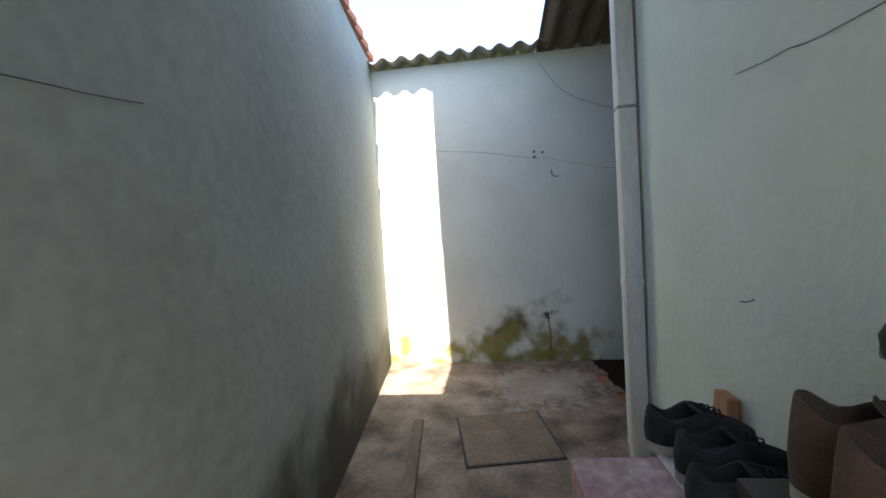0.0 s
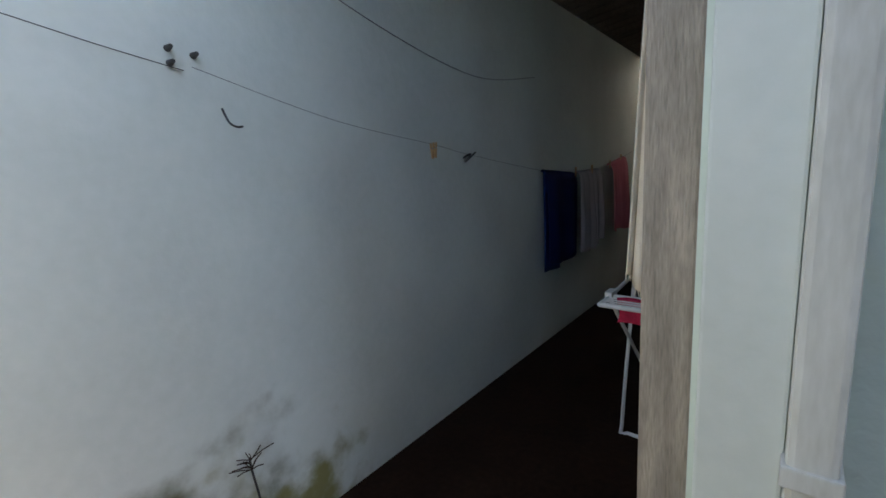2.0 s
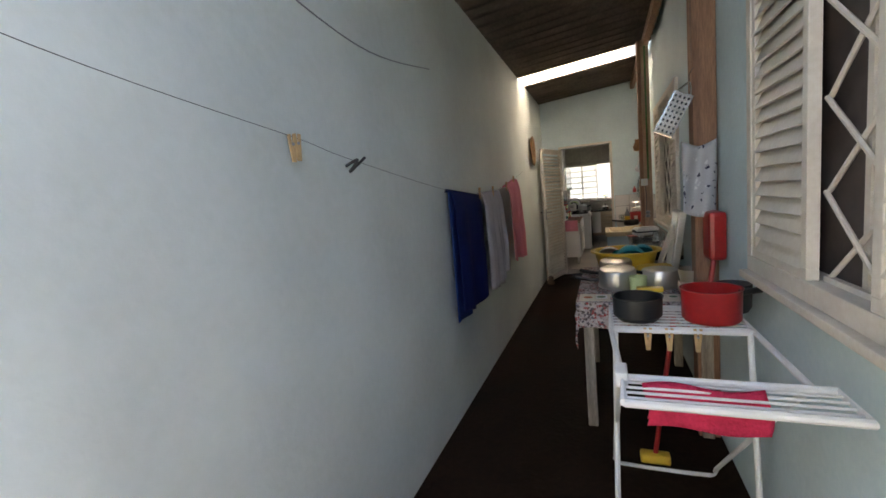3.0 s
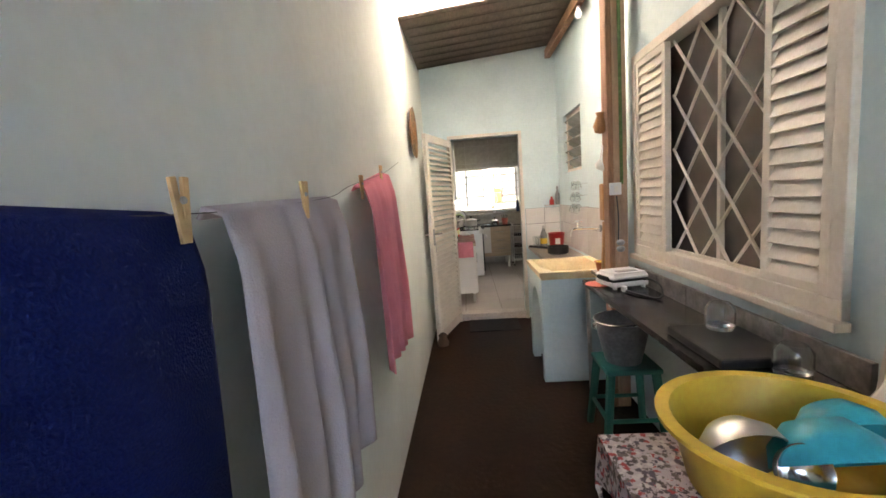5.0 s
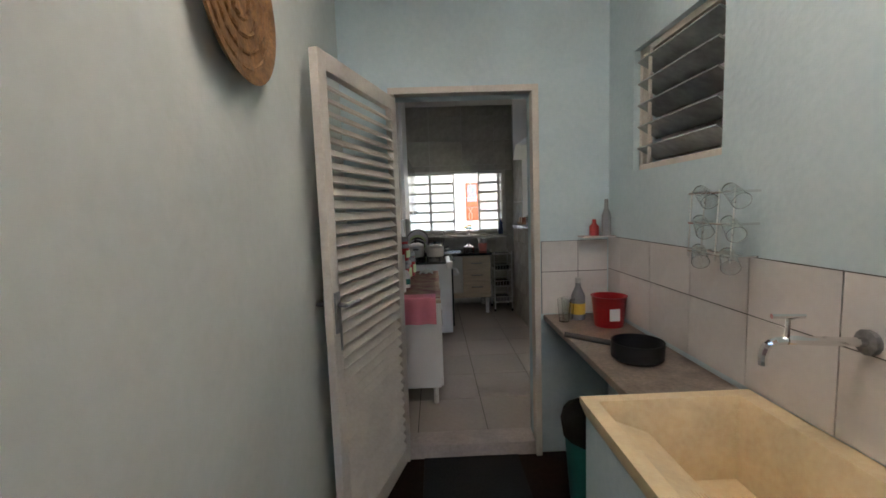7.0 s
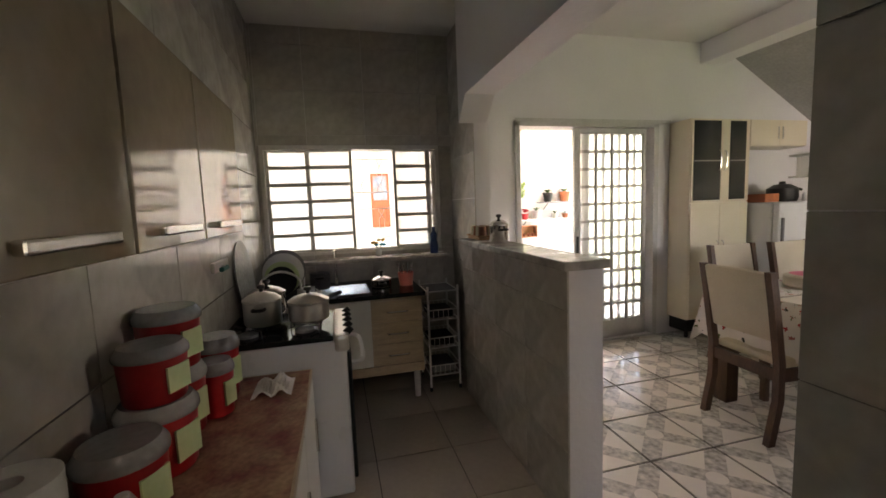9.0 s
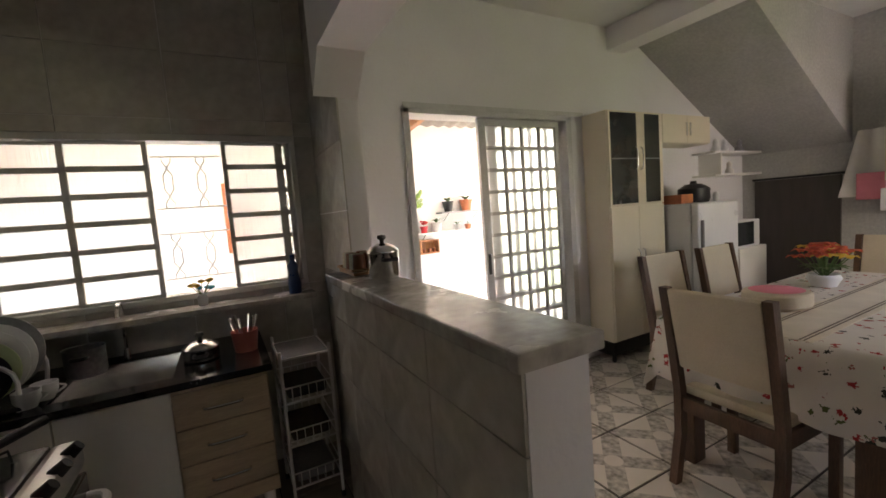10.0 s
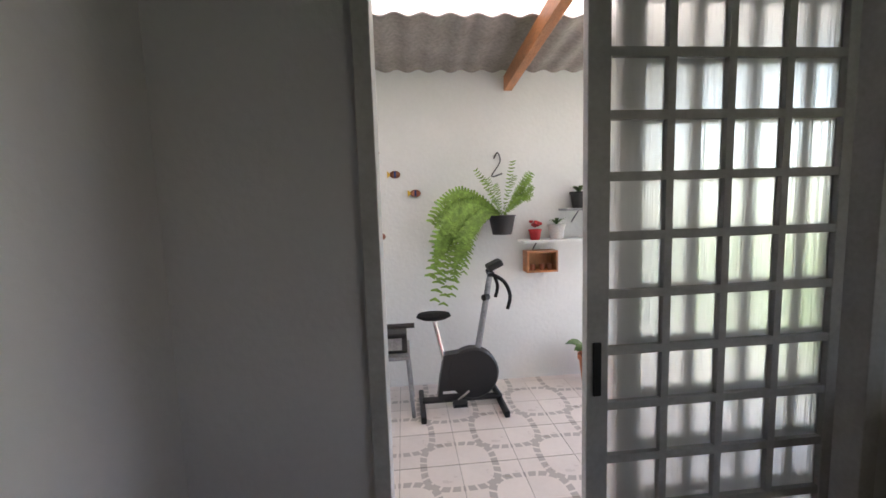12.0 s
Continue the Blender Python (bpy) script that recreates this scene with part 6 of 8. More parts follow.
# laundry sink
SX0, SX1, SY0, SY1 = 0.945, 1.478, 6.15, 6.78
tk = thing("laundry_sink", 1.2, 6.46, 0, "cream laundry sink on a pale blue arched masonry base", "laundry sink")
for a, b in ((SY0 + 0.02, SY0 + 0.045), (SY1 - 0.045, SY1)):
    part("side_wall", box(SX0 + 0.062, SX1, a, b, 0, 0.80), M["blue_paint"], tk)
part("back_wall", box(SX1 - 0.05, SX1, SY0 + 0.046, SY1 - 0.046, 0, 0.80), M["blue_paint"], tk)
for a, b in ((SY0 + 0.02, SY0 + 0.10), (SY1 - 0.10, SY1)):
    part("front_pier", box(SX0 + 0.002, SX0 + 0.061, a, b, 0, 0.80), M["blue_paint"], tk)
bm = bmesh.new()
n_ = 12
for k in range(n_):
    a0, a1 = math.pi * k / n_, math.pi * (k + 1) / n_
    yc, rr_ = (SY0 + SY1) / 2, (SY1 - SY0 - 0.20) / 2
    ya, yb_ = yc - rr_ * math.cos(a0), yc - rr_ * math.cos(a1)
    za, zb2 = 0.42 + 0.26 * math.sin(a0), 0.42 + 0.26 * math.sin(a1)
    vs = [bm.verts.new((x, y, z)) for x in (SX0 + 0.002, SX0 + 0.06) for y, z in ((ya, za), (yb_, zb2), (yb_, 0.80), (ya, 0.80))]
    for f in ((0, 1, 2, 3), (4, 7, 6, 5), (0, 4, 5, 1), (2, 6, 7, 3)):
        bm.faces.new([vs[q] for q in f])
bmesh.ops.remove_doubles(bm, verts=bm.verts, dist=0.0005)
part("front_arch", bm, M["blue_paint"], tk)
part("niche_back", box(SX0 + 0.08, SX1 - 0.051, SY0 + 0.101, SY1 - 0.101, 0, 0.02), M["dark_floor"], tk)
bm = bmesh.new()
RZ = 0.858


def rect(x0, x1, y0, y1, z):
    return [bm.verts.new(c) for c in ((x0, y0, z), (x1, y0, z), (x1, y1, z), (x0, y1, z))]


rings = [rect(SX0, SX1, SY0, SY1, 0.80), rect(SX0 - 0.015, SX1, SY0 - 0.02, SY1 + 0.01, 0.84), rect(SX0 - 0.015, SX1, SY0 - 0.02, SY1 + 0.01, RZ), rect(SX0 + 0.03, SX1 - 0.06, SY0 + 0.03, SY1 - 0.03, RZ),
         rect(SX0 + 0.05, SX1 - 0.08, SY0 + 0.05, SY1 - 0.05, RZ - 0.045), rect(SX0 + 0.17, SX1 - 0.09, SY0 + 0.06, SY1 - 0.06, RZ - 0.09), rect(SX0 + 0.20, SX1 - 0.10, SY0 + 0.08, SY1 - 0.08, RZ - 0.24)]
for u, w in zip(rings, rings[1:]):
    for k in range(4):
        bm.faces.new((u[k], u[(k + 1) % 4], w[(k + 1) % 4], w[k]))
bm.faces.new(rings[-1])
part("basin", bm, M["cream"], tk, "stained cream basin", smooth=40)
for k in range(11):
    part("washboard_rib", rod((SX0 + 0.05 + 0.011 * k, SY0 + 0.10, RZ - 0.052 - 0.0035 * k), (SX0 + 0.05 + 0.011 * k, SY1 - 0.34, RZ - 0.052 - 0.0035 * k), 0.004, seg=6), M["cream"], tk)
tp = thing("wall_tap", 1.47, 6.43, 1.13, "chrome wall tap over the laundry sink", "tap")
part("pipe", rod((1.478, 6.43, 1.13), (1.30, 6.455, 1.135), 0.011), M["chrome"], tp)
part("spout", tube(arc([(1.31, 6.455, 1.135), (1.265, 6.46, 1.128), (1.25, 6.462, 1.10), (1.25, 6.462, 1.075)], 4), 0.010, 8), M["chrome"], tp)
part("handle", tube([(1.30, 6.455, 1.14), (1.30, 6.455, 1.185), (1.335, 6.45, 1.192), (1.265, 6.46, 1.192)], 0.006, 6), M["chrome"], tp)
part("wall_flange", rod((1.479, 6.43, 1.13), (1.462, 6.432, 1.13), 0.03, seg=14), M["galv"], tp)
sc = thing("stone_counter", 1.29, 7.3, 0, "low brown stone counter behind the sink", "counter")
part("slab", box(1.10, 1.478, 6.80, 7.858, 0.812, 0.842, 0.004), M["stone_ctr"], sc)
part("support", box(1.13, 1.478, 6.802, 6.87, 0, 0.811), M["blue_paint"], sc)
tr_ = thing("waste_bin", 1.25, 7.55, 0, "dark green bin with a black bag under the counter", "bin")
part("body", lathe([(0.0, 0), (0.12, 0), (0.15, 0.42), (0.14, 0.42), (0.0, 0.02)], (1.24, 7.45, 0.0), 20), M["green_plastic"], tr_, smooth=40)
part("bag", lathe([(0.155, 0.34), (0.165, 0.40), (0.15, 0.46), (0.10, 0.48), (0.0, 0.47)], (1.24, 7.45, 0.0), 14), M["rubber"], tr_, smooth=180)
t = thing("black_pan", 1.28, 7.12, 0.842, "black frying pan on the stone counter", "frying pan")
part("pan", lathe([(0.0, 0.0), (0.082, 0.0), (0.098, 0.012), (0.10, 0.075), (0.096, 0.075), (0.092, 0.014), (0.0, 0.008)], (1.28, 7.12, 0.843), 28), M["black"], t, smooth=40)
part("handle", rod((1.19, 7.16, 0.90), (1.03, 7.25, 0.915), 0.012), M["black"], t)
t = thing("red_bucket", 1.37, 7.62, 0.842, "small red bucket with a white logo patch", "bucket")
part("body", lathe([(0.0, 0), (0.07, 0), (0.085, 0.15), (0.09, 0.155), (0.08, 0.155), (0.066, 0.008), (0.0, 0.008)], (1.37, 7.60, 0.843), 26), M["red"], t, smooth=40)
part("patch", box(1.34, 1.39, 7.514, 7.519, 0.885, 0.945), M["paper"], t)
t = thing("detergent_bottle", 1.26, 7.74, 0.842, "clear bottle of liquid with a yellow label", "bottle")
part("body", lathe([(0.0, 0), (0.036, 0), (0.038, 0.02), (0.036, 0.13), (0.015, 0.18), (0.014, 0.20), (0.0, 0.20)], (1.26, 7.74, 0.843), 20), M["grey_lid"], t, smooth=50)
part("label", lathe([(0.0385, 0.03), (0.0387, 0.09)], (1.26, 7.74, 0.843), 20), M["yellow"], t)
part("cap", rod((1.26, 7.74, 1.043), (1.26, 7.74, 1.07), 0.015), M["frame_grey"], t)
for x in (1.17, 1.2):
    t = thing("plastic_tumbler", x, 7.70, 0.842, "clear plastic tumbler on the counter", "tumbler", "tumblers")
    part("cup", lathe([(0.0, 0.0), (0.026, 0), (0.036, 0.12), (0.034, 0.12), (0.024, 0.006), (0.0, 0.006)], (x, 7.70 + (x - 1.17), 0.843), 18), M["clear"], t, smooth=40)
for x, y, r, h, mt, lab in ((1.44, 7.80, 0.024, 0.20, "grey_lid", "clear glass bottle on the tile ledge"), (1.38, 7.82, 0.026, 0.09, "red", "small red pot with a yellow label on the tile ledge")):
    t = thing("bottle", x, y, 1.29, lab, "bottle")
    part("body", lathe([(0.0, 0), (r, 0), (r, h * 0.55), (r * 0.45, h * 0.75), (r * 0.4, h), (0.0, h)], (x, y - 0.0, 1.292), 16), M[mt], t, smooth=50)
struct(part("tile_ledge", box(1.30, 1.478, 7.76, 7.858, 1.284, 1.291), M["tile_white"]), "narrow tiled corner ledge", "ledge")
wr = thing("wire_rack", 1.46, 6.87, 1.28, "small chrome wire rack fixed to the wall", "wire rack")
for z in (1.29, 1.39, 1.49):
    part("hoop", tube([(1.476, 6.77, z), (1.39, 6.77, z), (1.39, 6.98, z), (1.476, 6.98, z)], 0.004, 6), M["chrome"], wr)
for y in (6.77, 6.84, 6.91, 6.98):
    part("upright", rod((1.39, y, 1.27), (1.40, y, 1.50), 0.0035, seg=6), M["chrome"], wr)
for k, z in enumerate((1.30, 1.40, 1.50)):
    for j, y in enumerate((6.80, 6.94)):
        t = thing("glass_tumbler", 1.40, y, z, "clear glass tumbler hung upside down on the wire rack", "tumbler", "tumblers on the rack")
        m = Matrix.Rotation(radians(118), 4, "X") @ Matrix.Rotation(radians(-25 + 8 * k), 4, "Y")
        part("glass", lathe([(0.0, 0.0), (0.02, 0.0), (0.021, 0.005), (0.027, 0.085), (0.0255, 0.085), (0.0195, 0.007), (0.0, 0.006)], (1.40, y, z), 18, m=m), M["clear"], t, smooth=40)
t = thing("sponge_tray", 1.38, 6.10, 0.86, "red plastic dish with a green scourer", "dish")
part("dish", lathe(basin_profile(0.065, 0.07), (1.37, 6.04, 0.865), 24), M["terracotta"], t, smooth=40)
part("scourer", box(1.31, 1.38, 6.02, 6.05, 0.925, 0.94, 0.006), M["yellow"], t)
struct(part("sink_ledge", box(1.30, 1.478, 5.90, 6.128, 0.835, 0.862, 0.003), M["stone_ctr"]), "stone ledge beside the sink", "ledge")
# things on the first post by the sink
t = thing("light_switch", 1.36, 5.765, 1.43, "white surface socket box on the post", "socket")
part("case", box(1.318, 1.385, 5.737, 5.763, 1.395, 1.47, 0.005), M["white_app"], t)
part("rocker", box(1.34, 1.365, 5.733, 5.737, 1.415, 1.45, 0.002), M["cab_white"], t)
wire("socket_cord", [(1.36, 5.755, 1.39), (1.37, 5.757, 1.25), (1.365, 5.755, 1.10)], 0.004, "thin cord hanging down the post", cat="cable")
t = thing("steel_wool", 1.39, 5.74, 1.02, "grey scouring pads hung on the post", "scouring pad")
for z in (1.10, 1.06):
    part("pad", lathe([(0.0, -0.02), (0.018, -0.016), (0.027, 0), (0.02, 0.014), (0.0, 0.02)], (1.375, 5.742, z), 9), M["galv"], t, smooth=180)
t = thing("hanging_board", 1.33, 5.84, 1.2, "honey brown wooden board hung on the post", "cutting board")
part("board", box(1.316, 1.338, 5.872, 5.955, 1.23, 1.47, 0.01), M["board_wood"], t)
t = thing("green_conduit", 1.395, 5.752, 1.48, "thin green pipe running up the brown post", "pipe")
part("pipe", rod((1.392, 5.754, 1.46), (1.392, 5.754, 2.86), 0.010), M["leaf2"], t)
t = thing("wooden_paddle", 1.33, 5.9, 0.87, "long wooden paddle leaning by the sink", "paddle")
part("paddle", box(-0.008, 0.008, -0.018, 0.018, 0, 0.36, 0.004, m=Matrix.Translation((1.315, 5.915, 0.863)) @ Matrix.Rotation(radians(3), 4, "Y")), M["board_wood"], t)
t = thing("white_strainer", 1.32, 5.80, 1.6, "white plastic strainer hung on the post", "strainer")
part("cup", lathe([(0.0, -0.03), (0.02, -0.027), (0.038, 0.0), (0.042, 0.003), (0.039, 0.006), (0.0, 0.0)], (1.298, 5.85, 1.587), 20, m=Matrix.Rotation(radians(75), 4, "Y")), M["white_app"], t, smooth=60)
part("handle", rod((1.30, 5.85, 1.63), (1.316, 5.855, 1.71), 0.007), M["white_app"], t)
t = thing("peg_bag", 1.32, 5.80, 1.8, "small tan cloth bag hung on a hook", "bag")
part("bag", lathe([(0.0, 0), (0.035, 0.01), (0.045, 0.05), (0.02, 0.11), (0.028, 0.13), (0.0, 0.13)], (1.30, 5.84, 1.78), 14), M["board_wood"], t, smooth=180)
t = thing("wall_lamp", 1.40, 6.62, 2.76, "bare light bulb under the roof", "lamp")
part("bulb", lathe([(0.0, 0), (0.02, 0.005), (0.03, 0.035), (0.015, 0.07), (0.012, 0.10), (0.0, 0.10)], (1.40, 6.62, 2.765), 14), M["white_app"], t, smooth=180)
t = thing("door_mat", 0.655, 7.63, 0, "black rubber mat before the doorstep", "door mat")
part("mat", box(0.38, 0.935, 7.42, 7.84, 0.0, 0.012, 0.004), M["rubber"], t)
t = thing("door_stop", 0.1, 7.05, 0, "knotted cloth bundle propping the door", "door stop")
part("bundle", lathe([(0.0, 0), (0.05, 0.0), (0.06, 0.04), (0.04, 0.08), (0.045, 0.11), (0.02, 0.13), (0.0, 0.13)], (0.115, 7.07, 0.0), 10), M["shoe_brown"], t, smooth=180)

# ================= kitchen =================
FZ = ZK
struct(part("worktop_breakfast", box(1.50, 1.71, 9.43, 10.868, 1.202, 1.24, 0.006), M["marble"]), "grey polished stone slab on the low wall", "worktop")
lc = thing("low_cabinet", 0.3, 9.0, FZ, "low white kitchen cabinet on short legs under the canisters", "cabinet")
part("body", box(KW + 0.002, 0.50, 8.35, 9.66, FZ + 0.13, 0.82, 0.004), M["cab_white"], lc)
part("top", box(KW + 0.002, 0.515, 8.33, 9.68, 0.822, 0.85, 0.004), M["beech"], lc, "worn pale wooden top")
for k in range(3):
    y = 8.36 + 0.433 * k
    d = part("door", box(0.501, 0.516, y + 0.004, y + 0.429, FZ + 0.14, 0.815, 0.003), M["cab_white"], lc)
    part("handle", box(0.517, 0.527, y + 0.36, y + 0.375, 0.55, 0.68, 0.003), M["steel"], d)
for x in (0.13, 0.46):
    for y in (8.40, 9.60):
        part("leg", rod((x, y, FZ), (x, y, FZ + 0.13), 0.02), M["cab_white"], lc)
kc = thing("counter_cloth", 0.33, 9.0, 0.851, "red and straw-coloured printed cloth on the low cabinet", "cloth")
part("cloth", sheet_fn(lambda u, v: Vector((0.10 + 0.412 * u + 0.004 * math.sin(11 * v), 8.36 + 1.30 * v, 0.8535 + 0.0012 * math.sin(9 * u + 14 * v))), 10, 30, 0.002), M["kitchen_cloth"], kc, smooth=180)


def canister(x, y, z, r, h):
    t = thing("canister", x, y, z, "red plastic kitchen canister with a grey lid and green label", "canister", "red canisters")
    part("body", lathe([(0.0, 0), (r * 0.86, 0), (r * 0.9, 0.006), (r, h * 0.8), (0.0, h * 0.8)], (x, y, z), 30), M["red"], t, smooth=40)
    part("lid", lathe([(r * 1.05, h * 0.79), (r * 1.07, h * 0.83), (r * 1.05, h * 0.9), (r * 0.9, h), (0.0, h)], (x, y, z), 30), M["grey_lid"], t, "cloudy grey lid", smooth=40)
    a = radians(-25)
    part("label", box(-0.002, 0.004, -r * 0.42, r * 0.42, -h * 0.22, h * 0.22, m=Matrix.Translation((x + r * 0.93 * math.cos(a), y + r * 0.93 * math.sin(a), z + h * 0.42)) @ Matrix.Rotation(a, 4, "Z")), M["lime"], t, "green printed label")


canister(0.19, 8.94, 0.856, 0.08, 0.17)
canister(0.19, 9.12, 0.856, 0.085, 0.18)
canister(0.19, 9.12, 1.034, 0.075, 0.14)
canister(0.165, 9.30, 0.856, 0.08, 0.20)
canister(0.165, 9.30, 1.054, 0.08, 0.17)
canister(0.245, 9.39, 0.856, 0.055, 0.17)
canister(0.22, 9.53, 0.856, 0.068, 0.21)
t = thing("paper_towel_roll", 0.22, 8.70, 0.85, "white roll of kitchen paper standing on end", "paper roll")
part("roll", lathe([(0.018, 0.0), (0.058, 0.0), (0.058, 0.28), (0.018, 0.28), (0.018, 0.0)], (0.20, 8.64, 0.852), 28), M["paper"], t, smooth=40)
t = thing("sauce_bottle", 0.32, 8.88, 0.85, "white squeeze bottle with a printed label", "bottle")
part("body", lathe([(0.0, 0), (0.03, 0), (0.032, 0.1), (0.012, 0.14), (0.0, 0.14)], (0.25, 8.80, 0.852), 16), M["white_app"], t, smooth=50)
part("label", lathe([(0.0325, 0.03), (0.0328, 0.075)], (0.25, 8.80, 0.852), 16), M["green_plastic"], t)
t = thing("paper_pad", 0.40, 9.5, 0.85, "crumpled white paper bag", "paper bag")
rn = random.Random(8)
part("paper", sheet_fn(lambda u, v: Vector((0.33 + 0.13 * u, 9.44 + 0.15 * v, 0.858 + 0.035 * math.sin(6 * u + 4 * v) ** 2 * math.sin(math.pi * u))), 10, 10, 0.002), M["paper"], t)
t = thing("folded_cloth", 0.43, 8.4, 0.85, "pink cloth hanging over the cabinet end", "cloth")
part("cloth", sheet_fn(lambda u, v: Vector((0.20 + 0.28 * u, 8.45 - 0.13 * min(1, 2 * v) - 0.01 * math.sin(14 * u) * v, 0.862 - max(0, v - 0.5) * 0.36)), 16, 12, 0.005), M["pink_cloth"], t, smooth=60)

# wall cupboards
for y0, y1, mt, lab in ((8.02, 8.42, "white_app", "tall white upper cupboard unit"), (8.43, 8.79, "gloss_beige", "glossy beige wall cupboard with a bar handle"), (8.795, 9.175, "gloss_beige", "glossy beige wall cupboard with a bar handle"), (9.18, 9.605, "gloss_beige", "glossy beige wall cupboard with a bar handle")):
    c = thing("wall_cupboard", 0.2, (y0 + y1) / 2, 1.42, lab, "cupboard", "wall cupboards")
    zt = 2.18 if mt == "white_app" else 1.84
    part("body", box(KW + 0.002, 0.30, y0, y1, 1.41, zt, 0.003), M["cab_white"], c)
    d = part("door", box(0.301, 0.32, y0 + 0.003, y1 - 0.003, 1.415, zt - 0.005, 0.003), M[mt], c)
    if mt != "white_app":
        part("handle", box(0.322, 0.338, y0 + 0.08, y1 - 0.08, 1.44, 1.458, 0.004), M["steel"], d, "bright steel bar handle")

# gas stove, its front to the room
sv = thing("gas_stove", 0.40, 10.15, FZ, "white gas stove with a dark glass top and black knobs", "stove")
part("body", box(0.10, 0.655, 9.90, 10.42, FZ + 0.05, 0.885, 0.012), M["white_app"], sv)
part("cooktop", box(0.095, 0.60, 9.885, 10.435, 0.887, 0.912, 0.008), M["smoked"], sv, "dark glass top with a steel edge")
part("control_panel", box(0.602, 0.672, 9.885, 10.435, 0.83, 0.912, 0.02), M["alu"], sv)
for k in range(5):
    y = 9.95 + 0.10 * k
    part("knob", rod((0.655, y, 0.90), (0.685, y, 0.925), 0.019, 0.015, 14), M["black"], sv)
part("oven_door", box(0.656, 0.675, 9.91, 10.41, FZ + 0.12, 0.82, 0.006), M["smoked"], sv)
part("oven_handle", tube(arc([(0.672, 9.94, 0.76), (0.725, 9.97, 0.76), (0.735, 10.16, 0.76), (0.725, 10.35, 0.76), (0.672, 10.38, 0.76)], 4), 0.011, 8), M["white_app"], sv)
for x in (0.22, 0.47):
    for y in (10.02, 10.30):
        part("burner", lathe([(0.0, 0.0), (0.045, 0.0), (0.045, 0.012), (0.03, 0.018), (0.0, 0.018)], (x, y, 0.912), 18), M["galv"], sv, smooth=40)
        for k in range(4):
            a = math.pi / 4 + k * math.pi / 2
            part("pan_support", tube([(x + 0.03 * math.cos(a), y + 0.03 * math.sin(a), 0.948), (x + 0.095 * math.cos(a), y + 0.095 * math.sin(a), 0.948), (x + 0.10 * math.cos(a), y + 0.10 * math.sin(a), 0.914)], 0.004, 5), M["wire"], sv)


def cook_pot(x, y, z, r, h, label, lid=True, mt="alu", long_handle=None, mat_knob="black"):
    t = thing("cooking_pot", x, y, z, label, "pot", "cooking pots")
    part("body", lathe([(0.0, 0.0), (r * 0.92, 0.0), (r, h * 0.10), (r, h), (r * 1.04, h + 0.004), (r * 0.97, h), (r * 0.96, h * 0.12), (0.0, 0.005)], (x, y, z), 34), M[mt], t, smooth=40)
    if lid:
        part("lid", lathe([(r * 1.03, h + 0.005), (r * 1.03, h + 0.011), (r * 0.75, h + 0.028), (r * 0.3, h + 0.042), (0.0, h + 0.044)], (x, y, z), 34), M[mt], t, smooth=50)
        part("knob", lathe([(0.008, h + 0.042), (0.009, h + 0.055), (0.019, h + 0.062), (0.017, h + 0.075), (0.0, h + 0.078)], (x, y, z), 14), M[mat_knob], t, smooth=60)
    if long_handle is None:
        for s in (-1, 1):
            part("side_handle", tube(arc([(x - 0.025, y + s * r, z + h * 0.78), (x - 0.02, y + s * (r + 0.035), z + h * 0.8), (x + 0.02, y + s * (r + 0.035), z + h * 0.8), (x + 0.025, y + s * r, z + h * 0.78)], 3), 0.008, 6), M["black"], t)
    else:
        a = radians(long_handle)
        part("long_handle", rod((x + r * math.cos(a), y + r * math.sin(a), z + h * 0.8), (x + (r + 0.17) * math.cos(a), y + (r + 0.17) * math.sin(a), z + h * 0.92), 0.012), M["black"], t)
    return t


cook_pot(0.28, 10.08, 0.954, 0.085, 0.11, "lidded aluminium stockpot on the stove")
cook_pot(0.49, 10.08, 0.954, 0.095, 0.085, "lidded aluminium casserole on the stove", long_handle=55)
cook_pot(0.27, 10.30, 0.954, 0.09, 0.10, "lidded steel pot at the back of the stove", mt="steel")

# sink unit under the window
CZ = 0.885
su = thing("sink_cabinet", 0.65, 11.1, FZ, "white and pale wood sink cabinet on legs", "cabinet")
part("body", box(0.10, 1.205, 10.86, 11.485, 0.33, CZ - 0.17, 0.003), M["beech"], su)
part("front_rail", box(0.10, 1.205, 10.86, 10.90, CZ - 0.17, CZ - 0.032), M["beech"], su)
part("back_rail", box(0.10, 1.205, 11.45, 11.485, CZ - 0.17, CZ - 0.032), M["beech"], su)
for x in (0.10, 1.185):
    part("side_panel", box(x, x + 0.02, 10.90, 11.45, CZ - 0.17, CZ - 0.032), M["beech"], su)
part("plinth_rail", box(0.10, 1.205, 10.845, 10.865, 0.30, 0.365, 0.003), M["beech"], su)
d = part("door", box(0.12, 0.475, 10.843, 10.859, 0.37, CZ - 0.04, 0.003), M["cab_white"], su)
part("handle", rod((0.43, 10.83, 0.60), (0.43, 10.83, 0.72), 0.006), M["steel"], d)
d = part("door", box(0.48, 0.84, 10.843, 10.859, 0.37, CZ - 0.04, 0.003), M["cab_white"], su)
part("handle", rod((0.52, 10.83, 0.60), (0.52, 10.83, 0.72), 0.006), M["steel"], d)
for k in range(3):
    z = 0.37 + k * 0.155
    d = part("drawer", box(0.845, 1.20, 10.843, 10.859, z + 0.003, z + 0.152, 0.003), M["beech"], su)
    part("handle", tube(arc([(0.95, 10.84, z + 0.075), (0.965, 10.82, z + 0.075), (1.08, 10.82, z + 0.075), (1.095, 10.84, z + 0.075)], 3), 0.006, 6), M["steel"], d)
for x in (0.16, 1.16):
    for y in (10.92, 11.42):
        part("leg", rod((x, y, FZ), (x, y, 0.33), 0.022, 0.026, 12), M["cab_white"], su)
